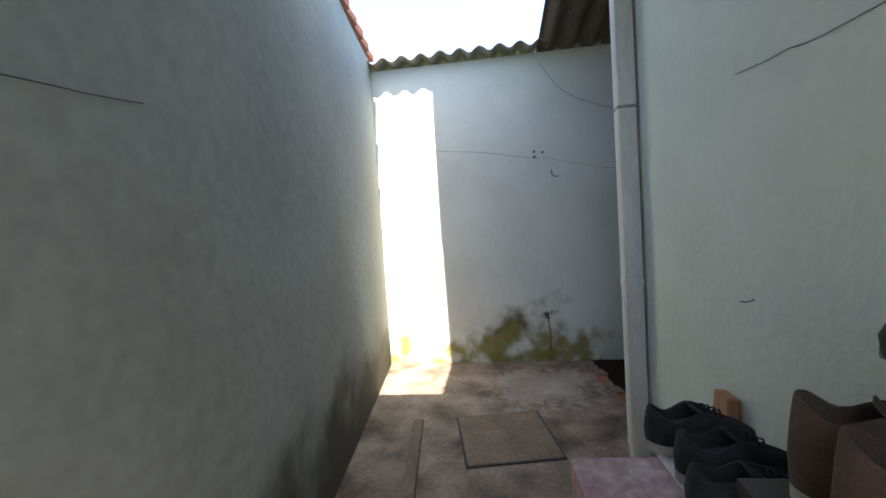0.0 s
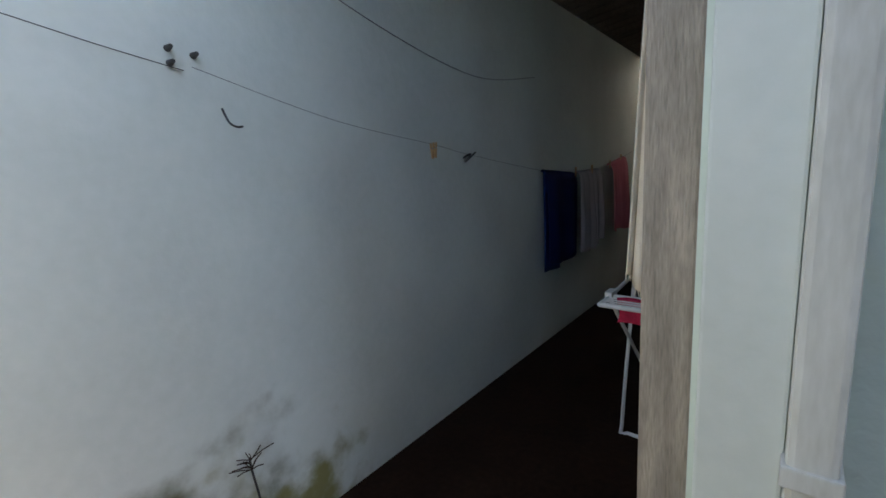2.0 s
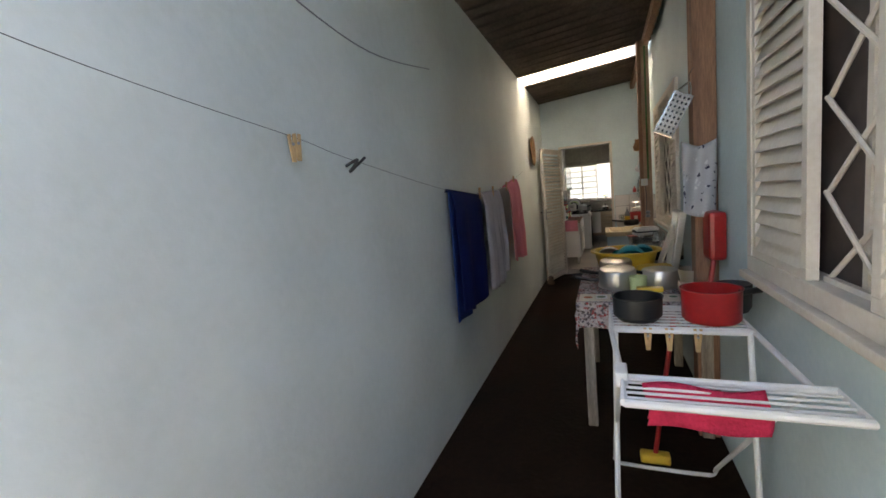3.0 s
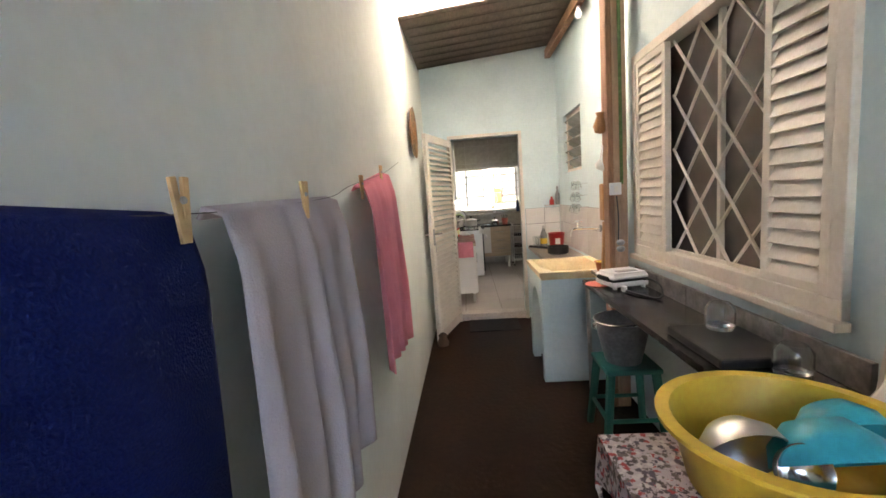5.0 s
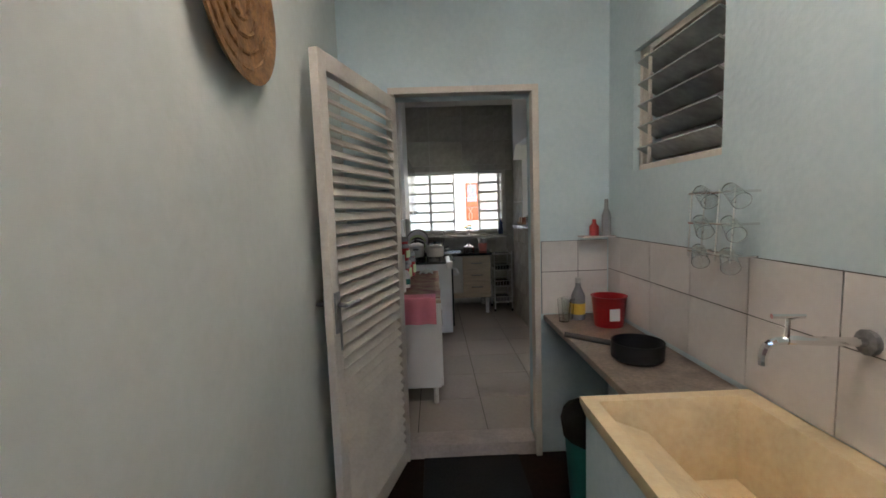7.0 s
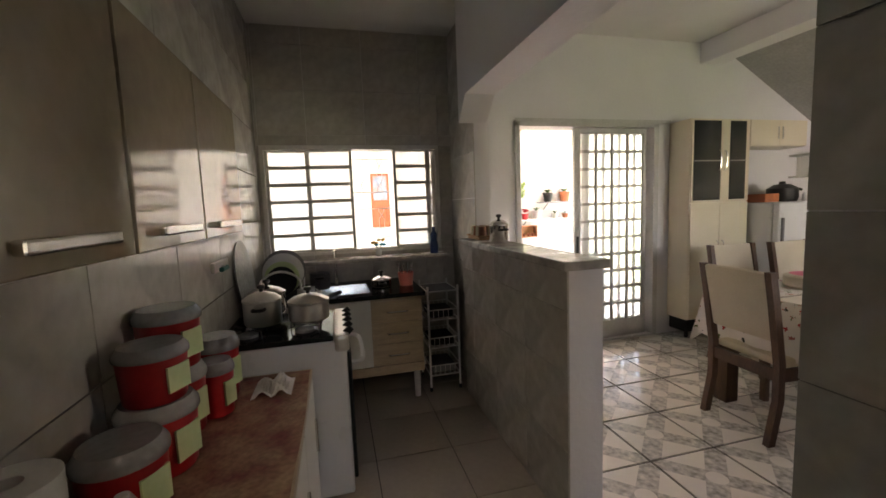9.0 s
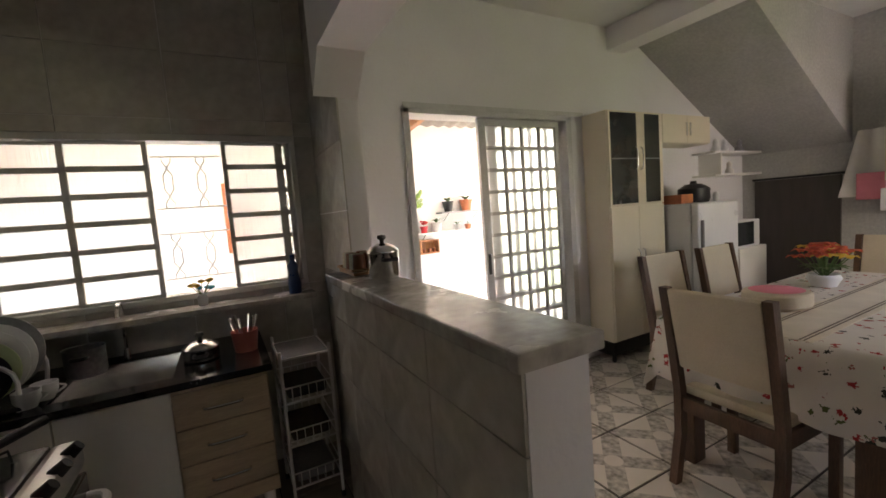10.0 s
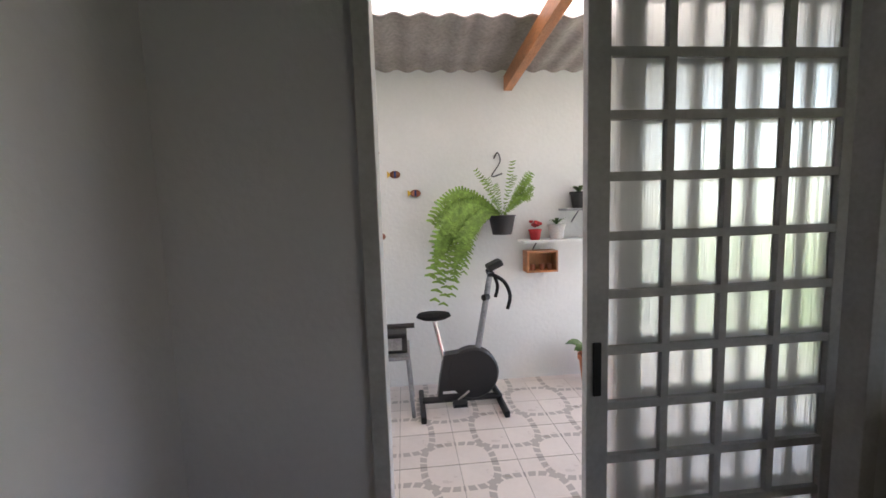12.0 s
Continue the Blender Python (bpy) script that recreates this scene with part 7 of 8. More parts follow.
ct = thing("black_worktop", 0.65, 11.1, CZ, "black polished stone worktop with a steel sink", "worktop")
for a, b, c, d_ in ((KW + 0.002, 0.45, 10.82, 11.488), (0.85, 1.225, 10.82, 11.488), (0.45, 0.85, 10.82, 10.92), (0.45, 0.85, 11.36, 11.488)):
    part("slab", box(a, b, c, d_, CZ - 0.03, CZ), M["black_granite"], ct)
part("basin", lathe([(0.30, 0.0), (0.285, -0.005), (0.25, -0.14), (0.0, -0.15)], (0.65, 11.14, CZ - 0.001), 4, m=Matrix.Rotation(radians(45), 4, "Z") ), M["steel"], ct)
t = thing("kitchen_tap", 0.60, 11.42, CZ, "chrome kitchen tap with a tall bent spout", "tap")
part("spout", tube(arc([(0.62, 11.42, CZ), (0.62, 11.42, CZ + 0.22), (0.62, 11.38, CZ + 0.28), (0.62, 11.33, CZ + 0.27), (0.62, 11.31, CZ + 0.22)], 5), 0.010, 8), M["chrome"], t)
part("base", rod((0.62, 11.42, CZ), (0.62, 11.42, CZ + 0.05), 0.02, 0.015, 14), M["chrome"], t)
t = thing("dish_rack", 0.26, 11.05, CZ, "white wire dish rack filled with plates", "dish rack")
for s in (-1, 1):
    part("hoop", tube(arc([(0.14, 11.05 + s * 0.14, CZ), (0.14, 11.05 + s * 0.14, CZ + 0.14), (0.26, 11.05 + s * 0.14, CZ + 0.20), (0.38, 11.05 + s * 0.14, CZ + 0.14), (0.38, 11.05 + s * 0.14, CZ)], 4), 0.008, 7), M["white_rod"], t)
part("tray", box(0.13, 0.39, 10.90, 11.20, CZ + 0.002, CZ + 0.02, 0.006), M["black"], t)
for k, (y, r, mt, lab) in enumerate(((10.99, 0.10, "black", "dark plate"), (11.03, 0.115, "lime", "green plate"), (11.07, 0.13, "white_app", "white plate"), (11.11, 0.14, "white_app", "white plate"), (11.16, 0.15, "grey_lid", "grey tray"))):
    p = thing("plate", 0.26, y, CZ + 0.021, lab + " standing in the dish rack", "plate", "plates in the rack")
    part("dish", lathe([(0.0, 0.0), (r * 0.6, 0.0), (r, 0.016), (r, 0.020), (r * 0.58, 0.005), (0.0, 0.005)], (0.26, y, CZ + 0.023 + r), 28, m=Matrix.Rotation(radians(82), 4, "X")), M[mt], p, smooth=40)
for x, y in ((0.40, 10.93), (0.43, 11.0)):
    t = thing("cup", x, y, CZ, "white china cup by the dish rack", "cup", "white cups")
    part("body", lathe([(0.0, 0), (0.025, 0), (0.04, 0.03), (0.042, 0.065), (0.039, 0.065), (0.022, 0.005), (0.0, 0.005)], (x, y, CZ + 0.001), 20), M["white_app"], t, smooth=50)
    part("handle", tube(arc([(x + 0.04, y, CZ + 0.05), (x + 0.062, y, CZ + 0.04), (x + 0.035, y, CZ + 0.02)], 4), 0.004, 6), M["white_app"], t)
cook_pot(0.50, 11.25, CZ + 0.001, 0.075, 0.12, "dull steel pot on the worktop", lid=False, mt="galv")
cook_pot(0.95, 11.12, CZ + 0.001, 0.075, 0.05, "small lidded steel pan on the worktop", mt="steel")
t = thing("utensil_tub", 1.14, 11.12, CZ, "coral plastic tub of cutlery and utensils", "utensil holder")
part("tub", lathe([(0.0, 0), (0.05, 0), (0.062, 0.10), (0.058, 0.10), (0.047, 0.006), (0.0, 0.006)], (1.14, 11.12, CZ + 0.001), 22), M["pinkred"], t, smooth=40)
for k in range(6):
    a = k * 1.1
    part("utensil", rod((1.14 + 0.02 * math.cos(a), 11.12 + 0.02 * math.sin(a), CZ + 0.02), (1.14 + 0.06 * math.cos(a), 11.12 + 0.05 * math.sin(a), CZ + 0.17), 0.004, 0.007, 6), M["steel"], t)
t = thing("soap_bottle", 1.42, 11.38, 1.09, "dark blue detergent bottle on the sill", "bottle")
part("body", lathe([(0.0, 0), (0.034, 0), (0.036, 0.06), (0.026, 0.12), (0.03, 0.16), (0.014, 0.185), (0.014, 0.22), (0.0, 0.22)], (1.43, 11.36, 1.092), 18), M["blue_plastic"], t, smooth=60)
t = thing("sill_flower", 0.97, 11.40, 1.09, "small vase of yellow and blue artificial flowers", "flowers")
part("vase", lathe([(0.0, 0), (0.022, 0), (0.026, 0.04), (0.016, 0.06), (0.0, 0.06)], (0.97, 11.40, 1.092), 14), M["white_app"], t, smooth=60)
for k in range(9):
    a = k * 2.4
    c = (0.97 + 0.045 * math.cos(a), 11.40 + 0.03 * math.sin(a), 1.18 + 0.02 * (k % 3))
    part("blossom", lathe([(0.0, -0.008), (0.016, 0.0), (0.018, 0.008), (0.006, 0.014), (0.0, 0.012)], c, 8), M["yellow"] if k % 3 else M["teal"], t, smooth=180)
    part("stem", rod((0.97, 11.40, 1.14), c, 0.002, seg=5), M["leaf2"], t)
t = thing("wall_plaque", 0.09, 10.2, 1.2, "small white towel holder with a bar on the tiles", "towel holder")
part("plate", box(KW + 0.002, KW + 0.02, 10.05, 10.30, 1.21, 1.26, 0.006), M["white_app"], t)
part("bar", rod((KW + 0.03, 10.12, 1.22), (KW + 0.03, 10.22, 1.22), 0.012), M["green_plastic"], t)
part("bracket", box(KW + 0.018, KW + 0.034, 10.16, 10.18, 1.215, 1.235), M["white_app"], t)
t = thing("large_lid", 0.12, 10.62, 1.0, "large dull aluminium lid leaning on the tiles", "lid")
part("disc", lathe([(0.0, 0.0), (0.22, 0.0), (0.225, 0.008), (0.1, 0.03), (0.0, 0.032)], (KW + 0.02, 10.64, 1.10), 32, m=Matrix.Rotation(radians(84), 4, "Y")), M["galv"], t, smooth=40)

vr = thing("vegetable_rack", 1.39, 11.1, FZ, "white four-tier wire vegetable trolley", "trolley")
RX0, RX1, RY0, RY1 = 1.27, 1.50, 10.95, 11.27
for x in (RX0, RX1):
    for y in (RY0, RY1):
        p = part("upright", rod((x, y, FZ + 0.03), (x, y, 0.885), 0.008), M["white_rod"], vr)
        part("castor", rod((x, y, FZ), (x, y, FZ + 0.03), 0.012), M["black"], p)
for k in range(4):
    z = FZ + 0.12 + 0.215 * k
    bkt = part("basket", tube([(RX0, RY0, z), (RX1, RY0, z), (RX1, RY1, z), (RX0, RY1, z), (RX0, RY0, z)], 0.006, 6), M["white_rod"], vr)
    if k < 3:
        for q in range(1, 6):
            x = RX0 + (RX1 - RX0) * q / 6
            part("wire", tube([(x, RY0, z + 0.07), (x, RY0, z), (x, RY1, z), (x, RY1, z + 0.07)], 0.0025, 4), M["white_rod"], bkt)
        part("rim", tube([(RX0, RY0, z + 0.075), (RX1, RY0, z + 0.075), (RX1, RY1, z + 0.075), (RX0, RY1, z + 0.075), (RX0, RY0, z + 0.075)], 0.004, 5), M["white_rod"], bkt)
    else:
        part("shelf_plate", box(RX0 + 0.004, RX1 - 0.004, RY0 + 0.004, RY1 - 0.004, z - 0.003, z + 0.003), M["grey_lid"], bkt)
for k, mt in ((0, "grey_lid"), (1, "soil"), (2, "black")):
    t = thing("stored_goods", 1.385, 11.1, FZ + 0.125 + 0.215 * k, "dark goods lying in the trolley basket", "groceries", "goods in the trolley")
    part("packet", box(RX0 + 0.02, RX1 - 0.02, RY0 + 0.03, RY1 - 0.03, FZ + 0.124 + 0.215 * k, FZ + 0.18 + 0.215 * k, 0.02), M[mt], t)

# on the low wall
cook_pot(1.665, 10.50, 1.241, 0.064, 0.095, "lidded steel pot on the stone slab", mt="steel")
t = thing("glass_tray", 1.63, 10.72, 1.24, "wooden tray with upturned patterned tumblers", "tray")
part("tray", box(1.57, 1.71, 10.62, 10.865, 1.241, 1.254, 0.004), M["board_wood"], t)
part("rim", tube(arc([(1.566, 10.615, 1.265), (1.566, 10.862, 1.265), (1.714, 10.862, 1.265), (1.714, 10.615, 1.265), (1.566, 10.615, 1.265)], 2), 0.006, 6), M["board_wood"], t)
for i in range(2):
    for j in range(4):
        g = thing("tumbler", 1.608 + 0.066 * i, 10.655 + 0.056 * j, 1.255, "brown and white patterned tumbler on the tray", "tumbler", "tumblers on the tray")
        part("glass", lathe([(0.03, 0.0), (0.026, 0.075), (0.0, 0.077)], (1.608 + 0.066 * i, 10.655 + 0.056 * j, 1.255), 14), M["upholstery"] if (i + j) % 2 else M["amber"], g, smooth=50)

# ================= dining room =================
def dining_chair(m, label):
    """A chair facing +y of its pose: legs, rails, padded seat and a tall padded back."""
    t = new("dining_chair")
    t.matrix_basis = m
    TOP[t.name] = m.copy()
    tagged(t, label, "chair", "dining chairs")
    P = lambda bm, nm, mt, lab="": (bm.transform(m), part(nm, bm, mt, t, lab, smooth=50))[1]
    w, dpt = 0.215, 0.21
    for s in (-1, 1):
        bm = bmesh.new()
        pts = [(s * w, -dpt - 0.05, 0.0), (s * w, -dpt, 0.25), (s * w, -dpt, 0.46), (s * w, -dpt - 0.05, 0.78), (s * w, -dpt - 0.085, 0.98)]
        for a, b in zip(pts, pts[1:]):
            a, b = Vector(a), Vector(b)
            vs = [bm.verts.new(q + Vector((dx, dy, 0))) for q in (a, b) for dx, dy in ((-0.019, -0.022), (0.019, -0.022), (0.019, 0.022), (-0.019, 0.022))]
            for f in ((0, 1, 5, 4), (1, 2, 6, 5), (2, 3, 7, 6), (3, 0, 4, 7), (0, 3, 2, 1), (4, 5, 6, 7)):
                bm.faces.new([vs[k] for k in f])
        P(bm, "back_leg", M["dark_wood"])
        P(box(s * w - 0.02, s * w + 0.02, dpt - 0.02, dpt + 0.02, 0, 0.44, 0.004), "front_leg", M["dark_wood"])
        P(box(s * w - 0.012, s * w + 0.012, -dpt + 0.02, dpt - 0.02, 0.36, 0.43, 0.003), "side_rail", M["dark_wood"])
    P(box(-w + 0.02, w - 0.02, dpt - 0.012, dpt + 0.012, 0.36, 0.43, 0.003), "front_rail", M["dark_wood"])
    P(box(-w + 0.02, w - 0.02, -dpt - 0.012, -dpt + 0.012, 0.36, 0.43, 0.003), "back_rail", M["dark_wood"])
    P(box(-w + 0.0, w - 0.0, -dpt + 0.03, dpt + 0.02, 0.432, 0.48, 0.018), "seat", M["upholstery"], "cream padded seat")
    bm = box(-w + 0.021, w - 0.021, -0.018, 0.018, -0.198, 0.198, 0.014)
    bm.transform(Matrix.Translation((0, -dpt - 0.052, 0.782)) @ Matrix.Rotation(radians(11.5), 4, "X"))
    P(bm, "backrest", M["upholstery"], "cream padded back")
    return t


CL = "dark wooden dining chair with cream padded back"
ch = dining_chair(pose(3.17, 9.86, FZ, 0, 0, -93), CL)
for x, y, a in ((3.93, 10.52, 178), (4.52, 10.46, 180), (5.25, 9.98, 92), (4.1, 8.95, 5)):
    c = copy_thing(ch, pose(x, y, FZ, 0, 0, a))
    tagged(c, CL + " at the table")
DX0, DX1, DY0, DY1, DZ = 3.08, 4.95, 9.35, 10.26, 0.855
dt = thing("dining_table", 4.0, 9.8, FZ, "dark wooden dining table under a printed cloth", "table")
part("tabletop", box(DX0 + 0.01, DX1 - 0.01, DY0 + 0.01, DY1 - 0.01, 0.81, DZ - 0.008, 0.004), M["dark_wood"], dt)
for x in (DX0 + 0.09, DX1 - 0.09):
    for y in (DY0 + 0.10, DY1 - 0.10):
        part("leg", box(x - 0.05, x + 0.05, y - 0.05, y + 0.05, FZ, 0.81, 0.006), M["dark_wood"], dt)
part("apron", box(DX0 + 0.14, DX1 - 0.14, DY0 + 0.06, DY1 - 0.06, 0.72, 0.81), M["dark_wood"], dt)
tc_ = thing("tablecloth", 4.0, 9.8, DZ - 0.006, "white tablecloth printed with red flowers, hanging in folds", "tablecloth")


def drape(u, v):
    U, V = (u - 0.5) * 2, (v - 0.5) * 2
    ex, ey = max(0, abs(U) - 0.84) / 0.16, max(0, abs(V) - 0.72) / 0.28
    x = (DX0 + DX1) / 2 + math.copysign(min(abs(U), 0.84) / 0.84 * ((DX1 - DX0) / 2 + 0.006), U)
    y = (DY0 + DY1) / 2 + math.copysign(min(abs(V), 0.72) / 0.72 * ((DY1 - DY0) / 2 + 0.006), V)
    fx, fy = 0.018 * math.sin(26 * v) + 0.02, 0.018 * math.sin(44 * u) + 0.02
    x += math.copysign(ex * fx + 0.03 * min(ex, ey), U)
    y += math.copysign(ey * fy + 0.03 * min(ex, ey), V)
    return Vector((x, y, DZ - 0.32 * max(ex, ey) - 0.07 * min(ex, ey) - 0.012 * math.sin(17 * u) * ey))


part("cloth", sheet_fn(drape, 80, 60, 0.003), M["table_print"], tc_, smooth=60)
t = thing("table_runner", 4.0, 9.8, DZ, "pale woven runner with dark stripes along the table", "runner")
part("runner", box(DX0 + 0.02, DX1 - 0.02, 9.62, 9.86, DZ + 0.002, DZ + 0.006), M["cream_cloth"], t)
for y in (9.645, 9.66, 9.82, 9.835):
    part("stripe", box(DX0 + 0.02, DX1 - 0.02, y, y + 0.006, DZ + 0.0062, DZ + 0.0072), M["dark_wood"], t)
fv = thing("flower_vase", 4.30, 10.0, DZ, "white bowl vase of orange and red artificial flowers", "flowers")
part("vase", lathe([(0.0, 0), (0.06, 0.0), (0.085, 0.05), (0.075, 0.075), (0.065, 0.07), (0.0, 0.02)], (4.30, 10.0, DZ + 0.004), 24), M["white_app"], fv, smooth=50)
rn = random.Random(5)
for k in range(30):
    a, e = rn.uniform(0, 6.28), rn.uniform(0.02, 0.18)
    c = Vector((4.30 + e * 1.1 * math.cos(a), 10.0 + e * math.sin(a), DZ + 0.25 - e * 0.5 + rn.uniform(-0.015, 0.03)))
    bm = bmesh.new()
    for q in range(6):
        b_ = q * math.pi / 3 + a
        sheet_fn(lambda u, v: c + Vector((math.cos(b_), math.sin(b_), 0)) * (0.055 * u) + Vector((-math.sin(b_), math.cos(b_), 0)) * (0.048 * (v - 0.5) * math.sin(math.pi * min(1, u * 0.9 + 0.1))) + Vector((0, 0, 0.03 * u * (1 - u) * 2 + 0.006 * rn.random())), 3, 2, 0.0, bm)
    part("blossom", bm, M["petal"] if k % 4 else M["yellow"], fv)
    part("stem", rod((4.30, 10.0, DZ + 0.05), c, 0.003, seg=5), M["leaf2"], fv)
for k in range(14):
    a = k * 0.45
    d = Vector((math.cos(a), math.sin(a), 0))
    part("leaf", sheet_fn(lambda u, v: Vector((4.30, 10.0, DZ + 0.08)) + d * (0.13 * u) + Vector((-d.y, d.x, 0)) * (0.045 * (v - 0.5) * math.sin(math.pi * u)) + Vector((0, 0, 0.05 * math.sin(2.2 * u))), 5, 2, 0.0), M["leaf2"], fv)
t = thing("cake_dome", 3.62, 9.93, DZ, "white covered food dish on the table", "dish")
part("dish", lathe([(0.0, 0), (0.13, 0.0), (0.15, 0.02), (0.15, 0.075), (0.14, 0.085), (0.0, 0.09)], (3.62, 9.96, DZ + 0.004), 32), M["upholstery"], t, smooth=40)
part("cloth_top", lathe([(0.0, 0.093), (0.12, 0.09), (0.0, 0.1)], (3.62, 9.96, DZ + 0.004), 20), M["pink_cloth"], t)

# tall cupboard, fridge and shelves against the patio wall
CF = 11.245
tcb = thing("tall_cupboard", 4.3, 11.37, FZ, "tall cream kitchen cupboard with dark glass upper doors", "cupboard")
part("body", box(3.92, 4.62, CF, 11.495, FZ + 0.19, 2.21, 0.004), M["cream_cab"], tcb)
part("plinth", box(3.95, 4.59, CF + 0.03, 11.49, FZ + 0.06, FZ + 0.189), M["black"], tcb, "dark plinth")
for x in (3.97, 4.57):
    part("leg", rod((x, CF + 0.05, FZ), (x, CF + 0.05, FZ + 0.19), 0.018), M["black"], tcb)
for k in range(2):
    x0 = 3.925 + 0.347 * k
    d = part("lower_door", box(x0, x0 + 0.343, CF - 0.018, CF - 0.001, FZ + 0.20, 1.415, 0.003), M["cream_cab"], tcb)
    part("handle", tube(arc([(4.24 + 0.065 * k, CF - 0.018, 0.86), (4.24 + 0.065 * k, CF - 0.04, 0.88), (4.24 + 0.065 * k, CF - 0.04, 1.02), (4.24 + 0.065 * k, CF - 0.018, 1.04)], 3), 0.006, 6), M["steel"], d)
    d = part("upper_door", box(x0, x0 + 0.343, CF - 0.018, CF - 0.001, 1.425, 2.205, 0.003), M["cream_cab"], tcb)
    g0, g1 = ((3.945, 4.262), (4.373, 4.568))[k]
    part("glass", box(g0, g1, CF - 0.0215, CF - 0.0185, 1.44, 2.19), M["smoked"], d, "dark smoked glass pane")
    part("handle", tube(arc([(4.24 + 0.07 * k, CF - 0.018, 1.72), (4.24 + 0.07 * k, CF - 0.045, 1.75), (4.24 + 0.07 * k, CF - 0.045, 1.88), (4.24 + 0.07 * k, CF - 0.018, 1.91)], 3), 0.006, 6), M["steel"], d)
    part("inner_shelf_line", box(g0, g1, CF - 0.0222, CF - 0.0216, 1.81, 1.82), M["grey_lid"], d)
oc2 = thing("over_fridge_cupboard", 5.0, 11.37, 1.95, "cream two-door cupboard over the fridge", "cupboard")
part("body", box(4.622, 5.36, CF, 11.495, 1.95, 2.21, 0.004), M["cream_cab"], oc2)
for k in range(2):
    d = part("door", box(4.625 + 0.368 * k, 4.99 + 0.368 * k, CF - 0.018, CF - 0.001, 1.955, 2.205, 0.003), M["cream_cab"], oc2)
    part("handle", rod((4.965 + 0.055 * k, CF - 0.03, 2.02), (4.965 + 0.055 * k, CF - 0.03, 2.14), 0.006), M["steel"], d)
fr = thing("fridge", 5.0, 11.2, FZ, "white single-door fridge with a wide rubber seal line", "fridge")
part("body", box(4.66, 5.28, 11.02, 11.49, FZ + 0.03, 1.395, 0.012), M["white_app"], fr)
part("door", box(4.66, 5.28, 10.95, 11.012, FZ + 0.05, 1.39, 0.014), M["white_app"], fr)
part("handle", box(4.68, 4.70, 10.925, 10.949, 0.95, 1.25, 0.006), M["grey_lid"], fr)
part("foot_rail", box(4.68, 5.26, 11.03, 11.45, FZ, FZ + 0.03), M["black"], fr)
t = thing("black_kettle_pot", 5.02, 11.2, 1.395, "black lidded pressure pot on the fridge", "pot")
part("body", lathe([(0.0, 0), (0.12, 0), (0.135, 0.04), (0.13, 0.13), (0.07, 0.17), (0.03, 0.175), (0.025, 0.20), (0.0, 0.20)], (5.02, 11.2, 1.397), 24), M["black"], t, smooth=50)
part("handle", tube(arc([(5.14, 11.2, 1.50), (5.22, 11.2, 1.52), (5.28, 11.2, 1.51)], 3), 0.014, 7), M["black"], t)
t = thing("red_tin", 4.80, 11.25, 1.395, "dull red storage box on the fridge", "box")
part("box", box(4.70, 4.88, 11.12, 11.38, 1.397, 1.48, 0.008), M["terracotta"], t)
t = thing("white_shaker", 5.16, 11.05, 1.395, "small white shaker on the fridge edge", "shaker")
part("body", lathe([(0.0, 0), (0.025, 0), (0.027, 0.06), (0.016, 0.085), (0.0, 0.09)], (5.13, 11.06, 1.397), 16), M["white_app"], t, smooth=60)
ws = thing("wall_shelf", 5.9, 11.38, 1.63, "white two-level wall shelf with ornaments", "shelf")
for z in (1.64, 1.87):
    part("board", box(5.50, 6.40, 11.26, 11.495, z, z + 0.02, 0.003), M["cab_white"], ws)
part("divider", box(5.62, 5.64, 11.27, 11.495, 1.66, 1.87), M["cab_white"], ws)
for x, z, mt in ((5.7, 1.89, "white_app"), (5.85, 1.89, "white_app"), (6.15, 1.89, "grey_lid"), (5.95, 1.66, "cab_white")):
    t = thing("ornament", x, 11.36, z, "small ornament on the wall shelf", "ornament", "shelf ornaments")
    part("body", lathe([(0.0, 0), (0.035, 0), (0.045, 0.03), (0.02, 0.07), (0.028, 0.10), (0.012, 0.13), (0.0, 0.135)], (x, 11.36, z + 0.001), 16), M[mt], t, smooth=60)
mw = thing("microwave", 5.9, 11.2, FZ, "small white microwave on a stand beside the fridge", "microwave")
part("stand", box(5.40, 5.90, 11.0, 11.45, FZ, 0.92, 0.006), M["cab_white"], mw)
part("body", box(5.42, 5.88, 11.05, 11.42, 0.922, 1.18, 0.008), M["white_app"], mw)
part("door", box(5.44, 5.74, 11.035, 11.049, 0.94, 1.165, 0.004), M["smoked"], mw)
pn_ = thing("understair_door", 6.49, 11.0, FZ, "dark brown low door under the stairs", "door")
part("leaf", box(6.465, 6.498, 10.62, 11.36, FZ, 1.56, 0.004), M["door_dark"], pn_)
part("casing", box(6.46, 6.499, 10.60, 11.38, 1.562, 1.585), M["black"], pn_)
uc = thing("hanging_cupboard", 6.3, 9.8, 1.45, "cream hanging cupboard on the end wall", "cupboard")
part("body", box(6.18, 6.498, 9.20, 10.24, 1.47, 2.32, 0.004), M["cream_cab"], uc)
for k in range(2):
    d = part("door", box(6.16, 6.179, 9.205 + 0.518 * k, 9.718 + 0.518 * k, 1.475, 2.315, 0.003), M["cream_cab"], uc)
    part("handle", rod((6.145, 9.66 + 0.12 * k, 1.75), (6.145, 9.66 + 0.12 * k, 1.90), 0.007), M["black"], d)
t = thing("apron", 6.45, 10.42, 1.3, "red and white apron hung on the end wall", "apron")
part("cloth", sheet_fn(lambda u, v: Vector((6.47 - 0.02 * math.sin(9 * u), 10.30 + (0.1 + 0.14 * v) * (u - 0.5) * 2 + 0.1, 1.95 - 0.62 * v)), 12, 14, 0.004), M["white_cloth"], t, smooth=60)
part("red_panel", box(6.43, 6.436, 10.30, 10.50, 1.30, 1.55, 0.003), M["pink_cloth"], t)
t = thing("white_console", 6.35, 10.3, 1.2, "small white appliance on a bracket", "appliance")
